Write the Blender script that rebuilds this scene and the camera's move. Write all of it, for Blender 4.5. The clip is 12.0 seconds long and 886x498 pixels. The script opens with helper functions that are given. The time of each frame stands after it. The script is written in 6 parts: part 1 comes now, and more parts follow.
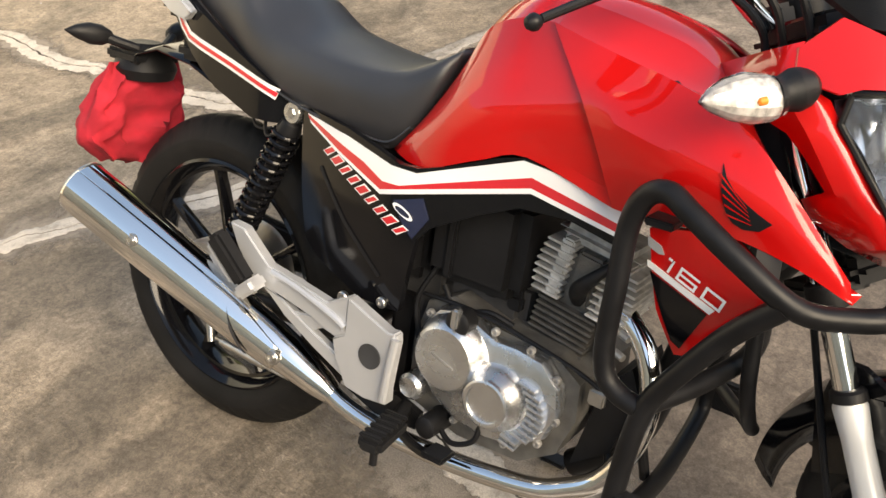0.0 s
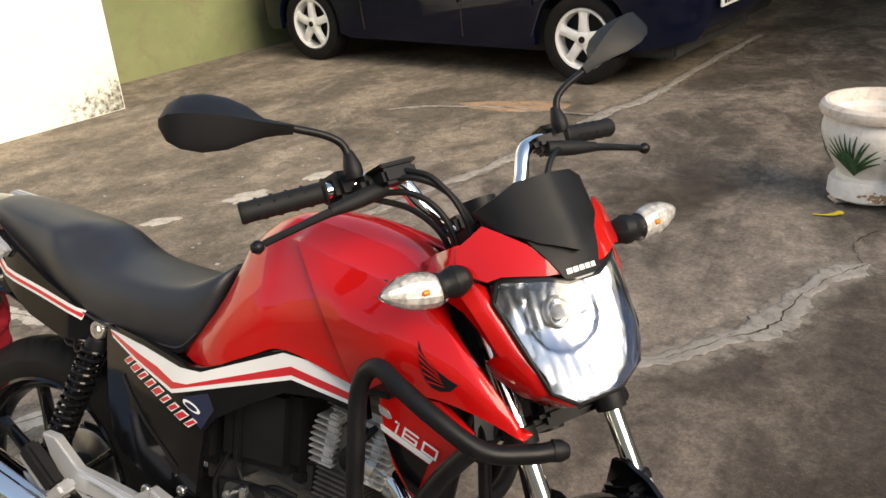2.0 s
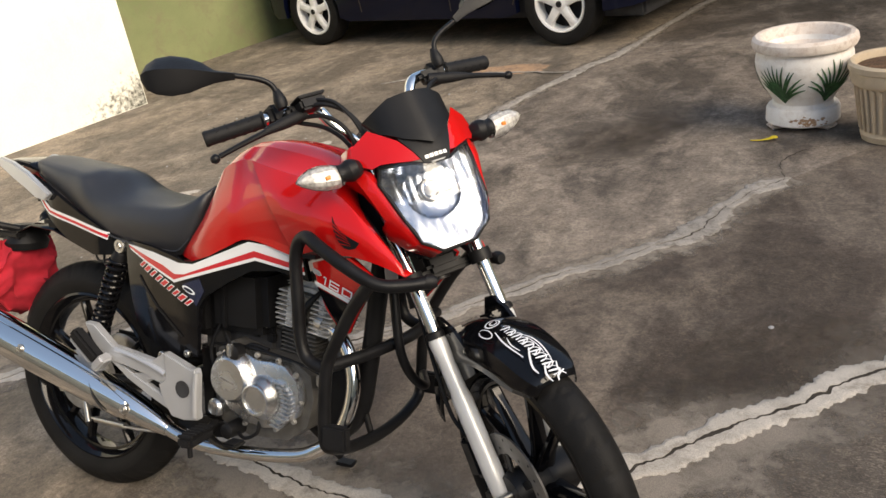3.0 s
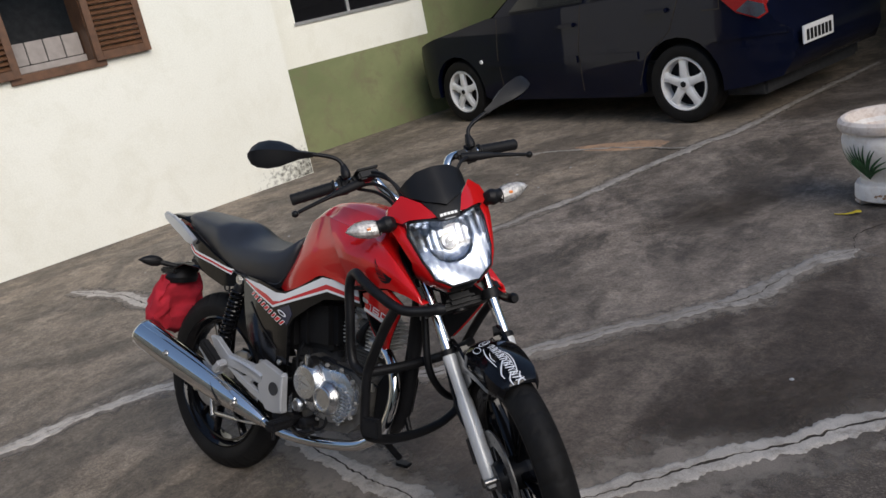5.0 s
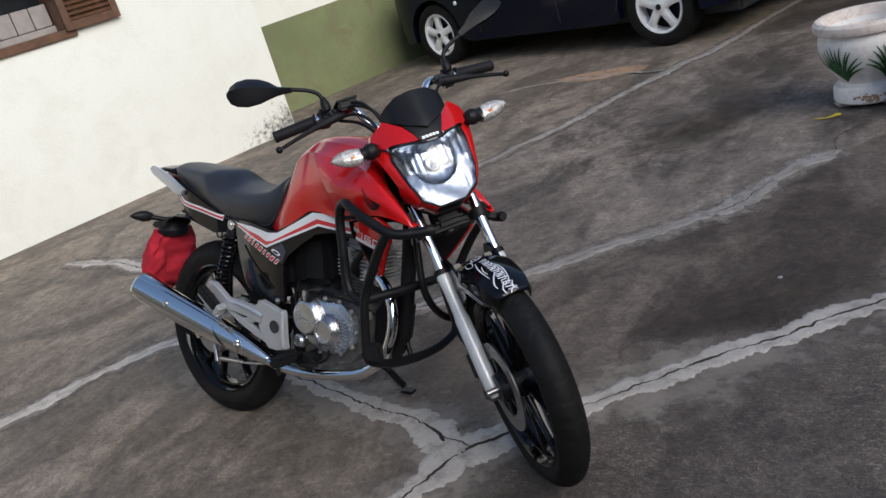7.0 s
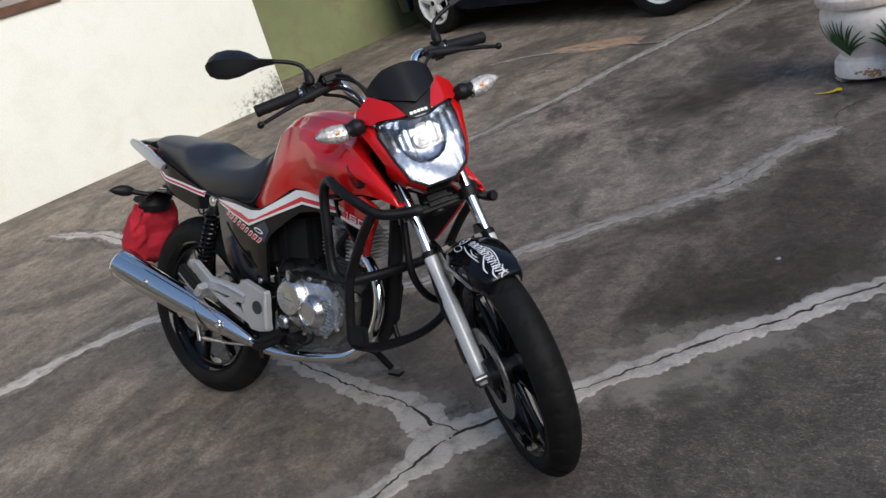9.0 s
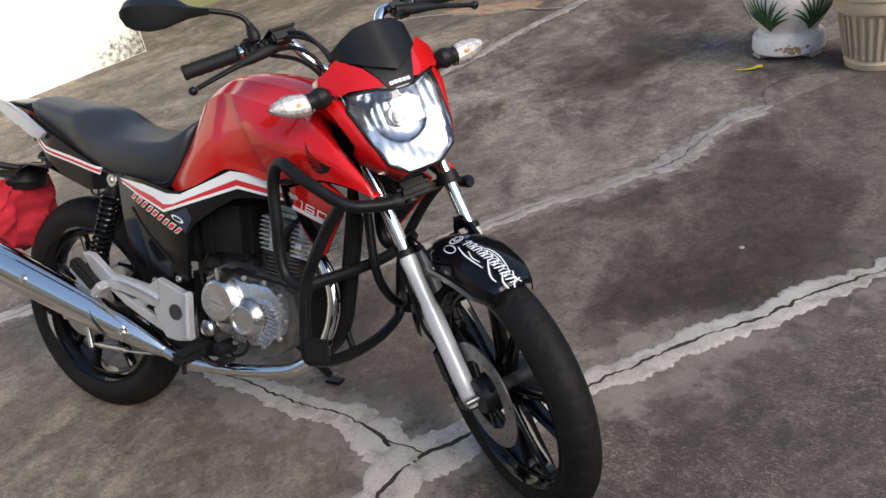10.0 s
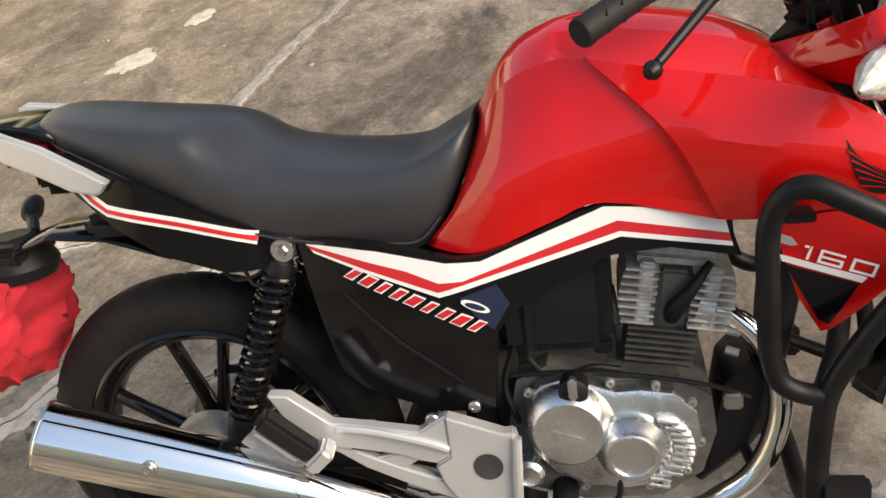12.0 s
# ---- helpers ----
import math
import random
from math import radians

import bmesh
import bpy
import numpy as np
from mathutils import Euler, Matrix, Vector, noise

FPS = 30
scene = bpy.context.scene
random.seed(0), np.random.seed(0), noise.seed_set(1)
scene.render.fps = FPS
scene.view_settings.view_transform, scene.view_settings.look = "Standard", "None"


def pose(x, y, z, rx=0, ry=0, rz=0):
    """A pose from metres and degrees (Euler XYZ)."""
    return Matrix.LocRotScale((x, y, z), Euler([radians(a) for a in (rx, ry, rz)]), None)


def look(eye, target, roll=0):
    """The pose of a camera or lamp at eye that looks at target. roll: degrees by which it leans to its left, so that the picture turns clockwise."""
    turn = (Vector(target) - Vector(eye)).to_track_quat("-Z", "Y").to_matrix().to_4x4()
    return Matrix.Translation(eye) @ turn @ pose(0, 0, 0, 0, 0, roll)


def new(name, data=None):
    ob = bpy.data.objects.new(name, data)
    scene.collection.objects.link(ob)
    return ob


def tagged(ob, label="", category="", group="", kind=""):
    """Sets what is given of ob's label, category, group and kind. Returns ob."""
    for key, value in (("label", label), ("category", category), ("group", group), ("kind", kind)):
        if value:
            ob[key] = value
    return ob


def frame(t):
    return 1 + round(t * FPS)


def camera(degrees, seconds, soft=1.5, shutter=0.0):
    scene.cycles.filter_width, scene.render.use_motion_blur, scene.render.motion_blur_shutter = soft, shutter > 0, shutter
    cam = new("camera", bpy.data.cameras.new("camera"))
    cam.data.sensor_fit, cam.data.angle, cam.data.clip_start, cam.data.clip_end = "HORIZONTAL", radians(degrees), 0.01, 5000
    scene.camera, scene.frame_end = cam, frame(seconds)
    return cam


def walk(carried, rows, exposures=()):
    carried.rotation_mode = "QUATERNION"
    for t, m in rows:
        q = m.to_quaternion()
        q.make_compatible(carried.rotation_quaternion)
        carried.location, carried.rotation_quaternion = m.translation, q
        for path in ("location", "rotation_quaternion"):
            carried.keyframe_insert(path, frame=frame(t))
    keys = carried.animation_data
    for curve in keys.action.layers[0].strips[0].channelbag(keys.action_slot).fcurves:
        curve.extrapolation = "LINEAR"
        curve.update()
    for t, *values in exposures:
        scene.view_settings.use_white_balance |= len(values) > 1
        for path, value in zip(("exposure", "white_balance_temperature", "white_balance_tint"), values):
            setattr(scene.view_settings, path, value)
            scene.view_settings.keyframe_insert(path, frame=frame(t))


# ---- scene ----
cam = camera(55.2, 12.0)
PATH = [
    (0, (1.155, -0.777, 1.253), (0.148, 0.496, 0.084), -3.1),
    (0.5, (1.13, -0.798, 1.282), (-0.026, 0.457, 0.239), -2.8),
    (1, (1.139, -0.801, 1.296), (0.047, 0.566, 0.327), -1.9),
    (1.5, (1.208, -0.779, 1.331), (0.319, 0.789, 0.466), -1.4),
    (2, (1.441, -0.838, 1.366), (0.546, 0.757, 0.557), -4.3),
    (2.5, (1.738, -0.958, 1.38), (0.756, 0.56, 0.524), -8.1),
    (3, (1.908, -1.178, 1.39), (0.937, 0.357, 0.552), -9.8),
    (5, (2.506, -1.382, 1.458), (1.187, -0.01, 0.843), -11.8),
    (5.5, (2.487, -1.373, 1.453), (1.162, -0.006, 0.84), -12.2),
    (6, (2.49, -1.383, 1.437), (1.178, -0.042, 0.744), -13.9),
    (6.5, (2.517, -1.422, 1.408), (1.212, -0.097, 0.672), -16.1),
    (7, (2.542, -1.434, 1.39), (1.242, -0.095, 0.672), -16.7),
    (9, (2.495, -1.356, 1.381), (1.21, -0.04, 0.595), -16.4),
    (9.5, (2.299, -1.324, 1.374), (1.116, 0.042, 0.517), -14.3),
    (10, (2.042, -1.242, 1.376), (1.058, 0.221, 0.431), -11.8),
    (10.5, (1.796, -1.058, 1.366), (0.786, 0.301, 0.302), -13.0),
    (11, (1.467, -0.977, 1.365), (0.434, 0.366, 0.302), -14.1),
    (11.5, (1.078, -0.946, 1.366), (0.371, 0.554, 0.248), -13.1),
    (12, (0.694, -0.793, 1.336), (0.241, 0.706, 0.091), -13.3),
]
EXPOSURES = [(0.0, 1.93, 8200, 8), (0.5, 1.73, 7900, 8), (1.0, 1.51, 7900, 8), (1.5, 1.39, 7900, 8), (2.0, 1.46, 7800, 8), (2.5, 1.5, 7700, 8), (3.0, 1.38, 7600, 9), (5.0, 0.55, 6300, 10), (5.5, 0.28, 6300, 10), (6.0, 0.56, 6100, 9), (6.5, 0.62, 6200, 9), (7.0, 0.68, 6100, 9), (9.0, 0.73, 6200, 9), (9.5, 0.69, 6000, 9), (10.0, 1.28, 6600, 9), (10.5, 1.72, 7100, 9), (11.0, 1.63, 7500, 9), (11.5, 1.54, 7900, 9), (12.0, 1.83, 8000, 8)]
walk(cam, [(t, look(eye, target, roll)) for t, eye, target, roll in PATH], EXPOSURES)

# ---------------------------------------------------------------- light
world = bpy.data.worlds.new("world")
scene.world = world
world.use_nodes = True
wn = world.node_tree
sky = wn.nodes.new("ShaderNodeTexSky")
sky.sky_type, sky.sun_disc = "NISHITA", False
sky.sun_elevation, sky.sun_rotation = radians(33), radians(100)
wn.nodes["Background"].inputs[1].default_value = 0.11
wn.links.new(sky.outputs[0], wn.nodes["Background"].inputs[0])
sun = new("sun", bpy.data.lights.new("sun", "SUN"))
sun.data.energy, sun.data.angle, sun.data.color = 1.75, radians(45), (1.0, 0.91, 0.80)
sun.matrix_world = look((0, 0, 0), (-0.80, 0.27, -0.52))

# ---------------------------------------------------------------- materials


def mat(name, color, rough=0.5, metal=0.0, coat=0.0, var=0.0, scale=20.0, bump=0.0, bscale=200.0, rvar=0.0, spec=0.5):
    """A surface with a base colour, broken up by noise in colour, gloss and relief (scales in 1/m)."""
    m = bpy.data.materials.new(name)
    m.use_nodes = True
    nt = m.node_tree
    b = nt.nodes["Principled BSDF"]
    b.inputs["Base Color"].default_value = (*color, 1)
    b.inputs["Roughness"].default_value = rough
    b.inputs["Metallic"].default_value = metal
    b.inputs["Coat Weight"].default_value = coat
    b.inputs["Coat Roughness"].default_value = 0.025
    b.inputs["Specular IOR Level"].default_value = spec
    geo = nt.nodes.new("ShaderNodeTexCoord")
    if var or rvar:
        n1 = nt.nodes.new("ShaderNodeTexNoise")
        n1.inputs["Scale"].default_value, n1.inputs["Detail"].default_value = scale, 6
        nt.links.new(geo.outputs["Object"], n1.inputs["Vector"])
        if var:
            ramp = nt.nodes.new("ShaderNodeMapRange")
            ramp.inputs[1].default_value, ramp.inputs[2].default_value = 0.3, 0.7
            ramp.inputs[3].default_value, ramp.inputs[4].default_value = 1 - var, 1 + var
            nt.links.new(n1.outputs[0], ramp.inputs[0])
            mul = nt.nodes.new("ShaderNodeVectorMath")
            mul.operation = "SCALE"
            mul.inputs[0].default_value = color
            nt.links.new(ramp.outputs[0], mul.inputs["Scale"])
            nt.links.new(mul.outputs[0], b.inputs["Base Color"])
        if rvar:
            rr = nt.nodes.new("ShaderNodeMapRange")
            rr.inputs[1].default_value, rr.inputs[2].default_value = 0.3, 0.7
            rr.inputs[3].default_value, rr.inputs[4].default_value = max(0.02, rough - rvar), rough + rvar
            nt.links.new(n1.outputs[0], rr.inputs[0])
            nt.links.new(rr.outputs[0], b.inputs["Roughness"])
    if bump:
        n2 = nt.nodes.new("ShaderNodeTexNoise")
        n2.inputs["Scale"].default_value, n2.inputs["Detail"].default_value = bscale, 4
        nt.links.new(geo.outputs["Object"], n2.inputs["Vector"])
        bp = nt.nodes.new("ShaderNodeBump")
        bp.inputs["Strength"].default_value, bp.inputs["Distance"].default_value = bump, 0.002
        nt.links.new(n2.outputs[0], bp.inputs["Height"])
        nt.links.new(bp.outputs[0], b.inputs["Normal"])
    return m


def stained(name, light, dark, stain, rough, scale, bump, low=0.35, high=0.62, grain=0.4):
    """Weathered mineral surface: two tones in large clouds, dark stains, fine grain and relief."""
    m = bpy.data.materials.new(name)
    m.use_nodes = True
    nt = m.node_tree
    b = nt.nodes["Principled BSDF"]
    b.inputs["Roughness"].default_value = rough
    tc = nt.nodes.new("ShaderNodeTexCoord")

    def noise_node(s, detail, rough_=0.6, dist=0.0):
        n = nt.nodes.new("ShaderNodeTexNoise")
        n.inputs["Scale"].default_value, n.inputs["Detail"].default_value = s, detail
        n.inputs["Roughness"].default_value, n.inputs["Distortion"].default_value = rough_, dist
        nt.links.new(tc.outputs["Object"], n.inputs["Vector"])
        return n

    def mix(fac, a, c, lo, hi):
        r = nt.nodes.new("ShaderNodeMapRange")
        r.inputs[1].default_value, r.inputs[2].default_value = lo, hi
        nt.links.new(fac, r.inputs[0])
        x = nt.nodes.new("ShaderNodeMix")
        x.data_type = "RGBA"
        nt.links.new(r.outputs[0], x.inputs["Factor"])
        for sock, v in ((x.inputs["A"], a), (x.inputs["B"], c)):
            if isinstance(v, tuple):
                sock.default_value = (*v, 1)
            else:
                nt.links.new(v, sock)
        return x.outputs["Result"]

    big, mid, fine = noise_node(scale, 8, 0.62, 0.6), noise_node(scale * 5.3, 8, 0.7, 0.3), noise_node(scale * 120, 3)
    c = mix(big.outputs[0], dark, light, low, high)
    c = mix(mid.outputs[0], stain, c, 0.33, 0.52)
    g = nt.nodes.new("ShaderNodeMapRange")
    g.inputs[1].default_value, g.inputs[2].default_value = 0.25, 0.75
    g.inputs[3].default_value, g.inputs[4].default_value = 1 - grain, 1 + grain
    nt.links.new(fine.outputs[0], g.inputs[0])
    s = nt.nodes.new("ShaderNodeVectorMath")
    s.operation = "SCALE"
    nt.links.new(c, s.inputs[0])
    nt.links.new(g.outputs[0], s.inputs["Scale"])
    nt.links.new(s.outputs[0], b.inputs["Base Color"])
    add = nt.nodes.new("ShaderNodeMath")
    add.operation = "MULTIPLY_ADD"
    add.inputs[1].default_value = 0.5
    nt.links.new(fine.outputs[0], add.inputs[0])
    nt.links.new(mid.outputs[0], add.inputs[2])
    bp = nt.nodes.new("ShaderNodeBump")
    bp.inputs["Strength"].default_value, bp.inputs["Distance"].default_value = bump, 0.006
    nt.links.new(add.outputs[0], bp.inputs["Height"])
    nt.links.new(bp.outputs[0], b.inputs["Normal"])
    return m


def concrete(name, light, dark, stain, pale, rough=0.8, raked=1.35, spread=0.46):
    """Trodden cement floor: broad tones, ragged stains, pale dust, mid mottling, broom marks and a little grain."""
    m = bpy.data.materials.new(name)
    m.use_nodes = True
    nt = m.node_tree
    b = nt.nodes["Principled BSDF"]
    tc = nt.nodes.new("ShaderNodeTexCoord")

    def field(s, detail, rough_, dist, shift, squash=(1, 1, 1), turn=0.0):
        mp = nt.nodes.new("ShaderNodeMapping")
        mp.inputs["Location"].default_value = (shift, shift * 0.7, 0)
        mp.inputs["Rotation"].default_value = (0, 0, radians(turn))
        mp.inputs["Scale"].default_value = squash
        nt.links.new(tc.outputs["Object"], mp.inputs["Vector"])
        n = nt.nodes.new("ShaderNodeTexNoise")
        n.inputs["Scale"].default_value, n.inputs["Detail"].default_value = s, detail
        n.inputs["Roughness"].default_value, n.inputs["Distortion"].default_value = rough_, dist
        nt.links.new(mp.outputs[0], n.inputs["Vector"])
        return n.outputs[0]

    def ranged(v, lo, hi, a=0.0, z=1.0):
        r = nt.nodes.new("ShaderNodeMapRange")
        for i, q in enumerate((lo, hi, a, z)):
            r.inputs[i + 1].default_value = q
        nt.links.new(v, r.inputs[0])
        return r.outputs[0]

    def blend(fac, a, c):
        x = nt.nodes.new("ShaderNodeMix")
        x.data_type = "RGBA"
        nt.links.new(fac, x.inputs["Factor"])
        for sock, v in ((x.inputs["A"], a), (x.inputs["B"], c)):
            if isinstance(v, tuple):
                sock.default_value = (*v, 1)
            else:
                nt.links.new(v, sock)
        return x.outputs["Result"]

    def times(a, c):
        x = nt.nodes.new("ShaderNodeMath")
        x.operation = "MULTIPLY"
        nt.links.new(a, x.inputs[0])
        nt.links.new(c, x.inputs[1])
        return x.outputs[0]

    tone = field(0.6, 4, 0.55, 0.4, 0.0)
    blot = field(1.7, 10, 0.66, 1.1, 3.0, (1, 0.55, 1), 24)
    dust = field(2.4, 10, 0.7, 0.9, 7.0, (1, 0.7, 1), -15)
    mott = field(13, 7, 0.68, 0.5, 1.0)
    grain = field(260, 2, 0.5, 0.0, 0.0)
    broom = field(46, 4, 0.62, 2.4, 2.0, (1, 2.3, 1), 38)
    where = ranged(field(1.4, 3, 0.5, 0.8, 11.0), spread, spread + 0.16)
    c = blend(ranged(tone, 0.40, 0.60), dark, light)
    c = blend(ranged(blot, 0.43, 0.56, 0.85, 0.0), c, stain)
    c = blend(ranged(dust, 0.52, 0.72, 0.0, 0.75), c, pale)
    k = times(ranged(mott, 0.3, 0.7, 0.60, 1.40), ranged(grain, 0.3, 0.7, 0.84, 1.16))
    marks = times(ranged(broom, 0.50, 0.61, 0.0, 1.0), where)
    k = times(k, ranged(marks, 0.0, 1.0, 0.93, raked))
    k = times(k, ranged(field(75, 5, 0.7, 0.6, 5.0), 0.32, 0.68, 0.64, 1.36))
    s = nt.nodes.new("ShaderNodeVectorMath")
    s.operation = "SCALE"
    nt.links.new(c, s.inputs[0])
    nt.links.new(k, s.inputs["Scale"])
    nt.links.new(s.outputs[0], b.inputs["Base Color"])
    nt.links.new(ranged(blot, 0.35, 0.65, rough - 0.18, rough + 0.12), b.inputs["Roughness"])
    h = nt.nodes.new("ShaderNodeMath")
    h.operation = "MULTIPLY_ADD"
    h.inputs[1].default_value = 0.8
    nt.links.new(marks, h.inputs[0])
    nt.links.new(mott, h.inputs[2])
    bp = nt.nodes.new("ShaderNodeBump")
    bp.inputs["Strength"].default_value, bp.inputs["Distance"].default_value = 0.7, 0.008
    nt.links.new(h.outputs[0], bp.inputs["Height"])
    nt.links.new(bp.outputs[0], b.inputs["Normal"])
    return m


def worn_edge(m, scale=14, lo=0.85, hi=1.30):
    """Lets a surface break up and thin out towards its rim (the mesh's own 'edge' values)."""
    nt = m.node_tree
    b, out = nt.nodes["Principled BSDF"], nt.nodes["Material Output"]
    at = nt.nodes.new("ShaderNodeAttribute")
    at.attribute_name = "edge"
    tc = nt.nodes.new("ShaderNodeTexCoord")
    n = nt.nodes.new("ShaderNodeTexNoise")
    n.inputs["Scale"].default_value, n.inputs["Detail"].default_value, n.inputs["Roughness"].default_value = scale, 9, 0.68
    nt.links.new(tc.outputs["Object"], n.inputs["Vector"])
    mad = nt.nodes.new("ShaderNodeMath")
    mad.operation = "MULTIPLY_ADD"
    mad.inputs[1].default_value = 1.5
    nt.links.new(n.outputs[0], mad.inputs[0])
    nt.links.new(at.outputs["Fac"], mad.inputs[2])
    r = nt.nodes.new("ShaderNodeMapRange")
    r.inputs[1].default_value, r.inputs[2].default_value = lo, hi
    nt.links.new(mad.outputs[0], r.inputs[0])
    mx = nt.nodes.new("ShaderNodeMixShader")
    tr = nt.nodes.new("ShaderNodeBsdfTransparent")
    nt.links.new(r.outputs[0], mx.inputs[0])
    nt.links.new(tr.outputs[0], mx.inputs[1])
    nt.links.new(b.outputs[0], mx.inputs[2])
    nt.links.new(mx.outputs[0], out.inputs["Surface"])
    return m


M_GROUND = concrete("worn_concrete", (0.275, 0.222, 0.168), (0.205, 0.168, 0.130), (0.115, 0.094, 0.073), (0.36, 0.30, 0.237))
M_SLAB = concrete("dark_worn_concrete", (0.190, 0.152, 0.121), (0.138, 0.111, 0.089), (0.064, 0.047, 0.036), (0.245, 0.202, 0.164), raked=1.5, spread=0.46)
M_SLABDARK = concrete("dark_stained_concrete", (0.145, 0.119, 0.096), (0.110, 0.090, 0.073), (0.060, 0.047, 0.038), (0.20, 0.166, 0.136), raked=2.4, spread=0.38)
M_SLABPALE = concrete("dusty_worn_concrete", (0.262, 0.215, 0.175), (0.192, 0.159, 0.132), (0.080, 0.065, 0.053), (0.34, 0.287, 0.238))
M_YARD = stained("unseen_yard_wall", (0.52, 0.46, 0.36), (0.44, 0.39, 0.30), (0.30, 0.27, 0.21), 0.9, 0.5, 0.4)
M_CEMENT = stained("cement_patch", (0.55, 0.50, 0.445), (0.43, 0.39, 0.345), (0.28, 0.25, 0.215), 0.9, 3.5, 0.5)
M_CEMENTGREY = stained("grey_cement_patch", (0.36, 0.33, 0.30), (0.25, 0.228, 0.205), (0.15, 0.133, 0.116), 0.9, 4.5, 0.5)
M_HALO = stained("thin_cement_wash", (0.25, 0.215, 0.18), (0.20, 0.17, 0.142), (0.14, 0.12, 0.10), 0.9, 3.0, 0.3)
for m_ in (M_CEMENT, M_CEMENTGREY):
    worn_edge(m_, 16, 0.95, 1.14)
worn_edge(M_HALO)
M_EARTH = stained("orange_earth", (0.44, 0.27, 0.16), (0.34, 0.22, 0.14), (0.17, 0.13, 0.1), 0.95, 1.6, 0.5)
M_STAIN = concrete("dark_floor_stain", (0.088, 0.067, 0.051), (0.062, 0.048, 0.037), (0.040, 0.031, 0.024), (0.135, 0.104, 0.080), raked=2.8, spread=0.30)
worn_edge(M_STAIN, 5, 1.0, 2.1)
M_DIRT = mat("crack_dirt", (0.035, 0.028, 0.022), 1.0, var=0.4, scale=40)
M_WALL = stained("white_plaster", (0.79, 0.785, 0.705), (0.76, 0.755, 0.67), (0.73, 0.72, 0.63), 0.75, 0.7, 0.08, grain=0.06)
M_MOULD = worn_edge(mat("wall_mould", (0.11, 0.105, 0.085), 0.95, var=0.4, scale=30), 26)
M_GREEN = stained("green_paint", (0.20, 0.22, 0.105), (0.145, 0.17, 0.075), (0.165, 0.155, 0.085), 0.6, 1.1, 0.2, grain=0.1)
M_WOOD = mat("brown_wood", (0.10, 0.045, 0.02), 0.5, var=0.35, scale=18, bump=0.3, bscale=60)
M_CURTAIN = mat("pale_curtain", (0.30, 0.27, 0.25), 0.9, var=0.1)
# near-black colour standing in for shade in hollows, holes and the unlit room
M_SHADEBLACK = mat("shade_black", (0.03, 0.03, 0.032), 0.9, var=0.3)
M_ALU = mat("aluminium_frame", (0.6, 0.6, 0.6), 0.4, 0.8, var=0.05)

M_RED = mat("red_paint", (0.55, 0.006, 0.007), 0.42, 0.0, coat=0.9, var=0.04, scale=3, spec=0.08)
M_DECALRED = mat("red_decal", (0.58, 0.02, 0.03), 0.25, coat=0.6)
M_DECALWHITE = mat("white_decal", (0.80, 0.80, 0.80), 0.25, coat=0.6)
M_DECALGREY = mat("grey_decal", (0.34, 0.34, 0.35), 0.45, 0.0)
M_NAVY = mat("navy_decal", (0.012, 0.018, 0.05), 0.2, coat=0.8)
M_GLOSS = mat("gloss_black", (0.005, 0.005, 0.006), 0.10, rvar=0.03, scale=8, spec=0.30)
M_PLASTIC = mat("black_plastic", (0.008, 0.008, 0.009), 0.5, var=0.15, scale=25, bump=0.2, bscale=900, rvar=0.06, spec=0.25)
M_SATIN = mat("satin_black_steel", (0.008, 0.008, 0.009), 0.42, var=0.2, scale=30, rvar=0.08, spec=0.22)
M_SEAT = mat("seat_vinyl", (0.021, 0.021, 0.024), 0.42, var=0.22, scale=9, bump=0.14, bscale=900, rvar=0.05, spec=0.7)
M_RUBBER = mat("tyre_rubber", (0.0095, 0.009, 0.0088), 0.66, var=0.3, scale=14, bump=0.3, bscale=350, spec=0.2)
M_GRIP = mat("grip_rubber", (0.009, 0.009, 0.010), 0.6, var=0.15, scale=60, bump=0.3, bscale=700, spec=0.25)
M_CHROME = mat("chrome", (0.82, 0.81, 0.79), 0.07, 1.0, rvar=0.035, scale=12)
M_STEEL = mat("dull_steel", (0.5, 0.49, 0.47), 0.35, 1.0, var=0.15, scale=40)
M_ALLOY = mat("cast_alloy", (0.66, 0.67, 0.68), 0.25, 0.95, var=0.1, scale=22, bump=0.3, bscale=500, rvar=0.08)
M_ALLOYDARK = mat("dirty_cast_alloy", (0.36, 0.35, 0.335), 0.5, 0.55, var=0.35, scale=30, bump=0.5, bscale=260)
M_FINS = mat("grimy_black_alloy", (0.125, 0.12, 0.112), 0.5, 0.4, var=0.3, scale=30, bump=0.4, bscale=300)
M_SILVER = mat("silver_paint", (0.52, 0.53, 0.55), 0.36, 0.5, coat=0.2, var=0.04, scale=14)
M_FORK = mat("grey_fork_leg", (0.67, 0.67, 0.66), 0.36, 0.2, coat=0.3, var=0.05)
M_CLOTH = mat("red_cloth", (0.40, 0.012, 0.028), 0.9, var=0.18, scale=25, bump=0.5, bscale=500)
M_BRASS = mat("brown_metal", (0.16, 0.13, 0.09), 0.5, 0.8, var=0.3, scale=40)
M_REFLECT = mat("lamp_reflector", (0.36, 0.395, 0.46), 0.22, 1.0, rvar=0.06, scale=30)
M_MIRROR = mat("mirror_glass", (0.9, 0.9, 0.9), 0.03, 1.0)
M_DIFFUSE = mat("silvered_lamp", (0.46, 0.457, 0.455), 0.34, 0.35, var=0.4, scale=130)
M_AMBER = mat("amber_bulb", (0.75, 0.22, 0.03), 0.3)
M_DISC = mat("brake_disc_steel", (0.22, 0.215, 0.21), 0.38, 0.85, var=0.15, scale=60)
M_CYL = mat("grey_cast_fins", (0.56, 0.55, 0.53), 0.42, 0.35, var=0.35, scale=40, bump=0.4, bscale=300)
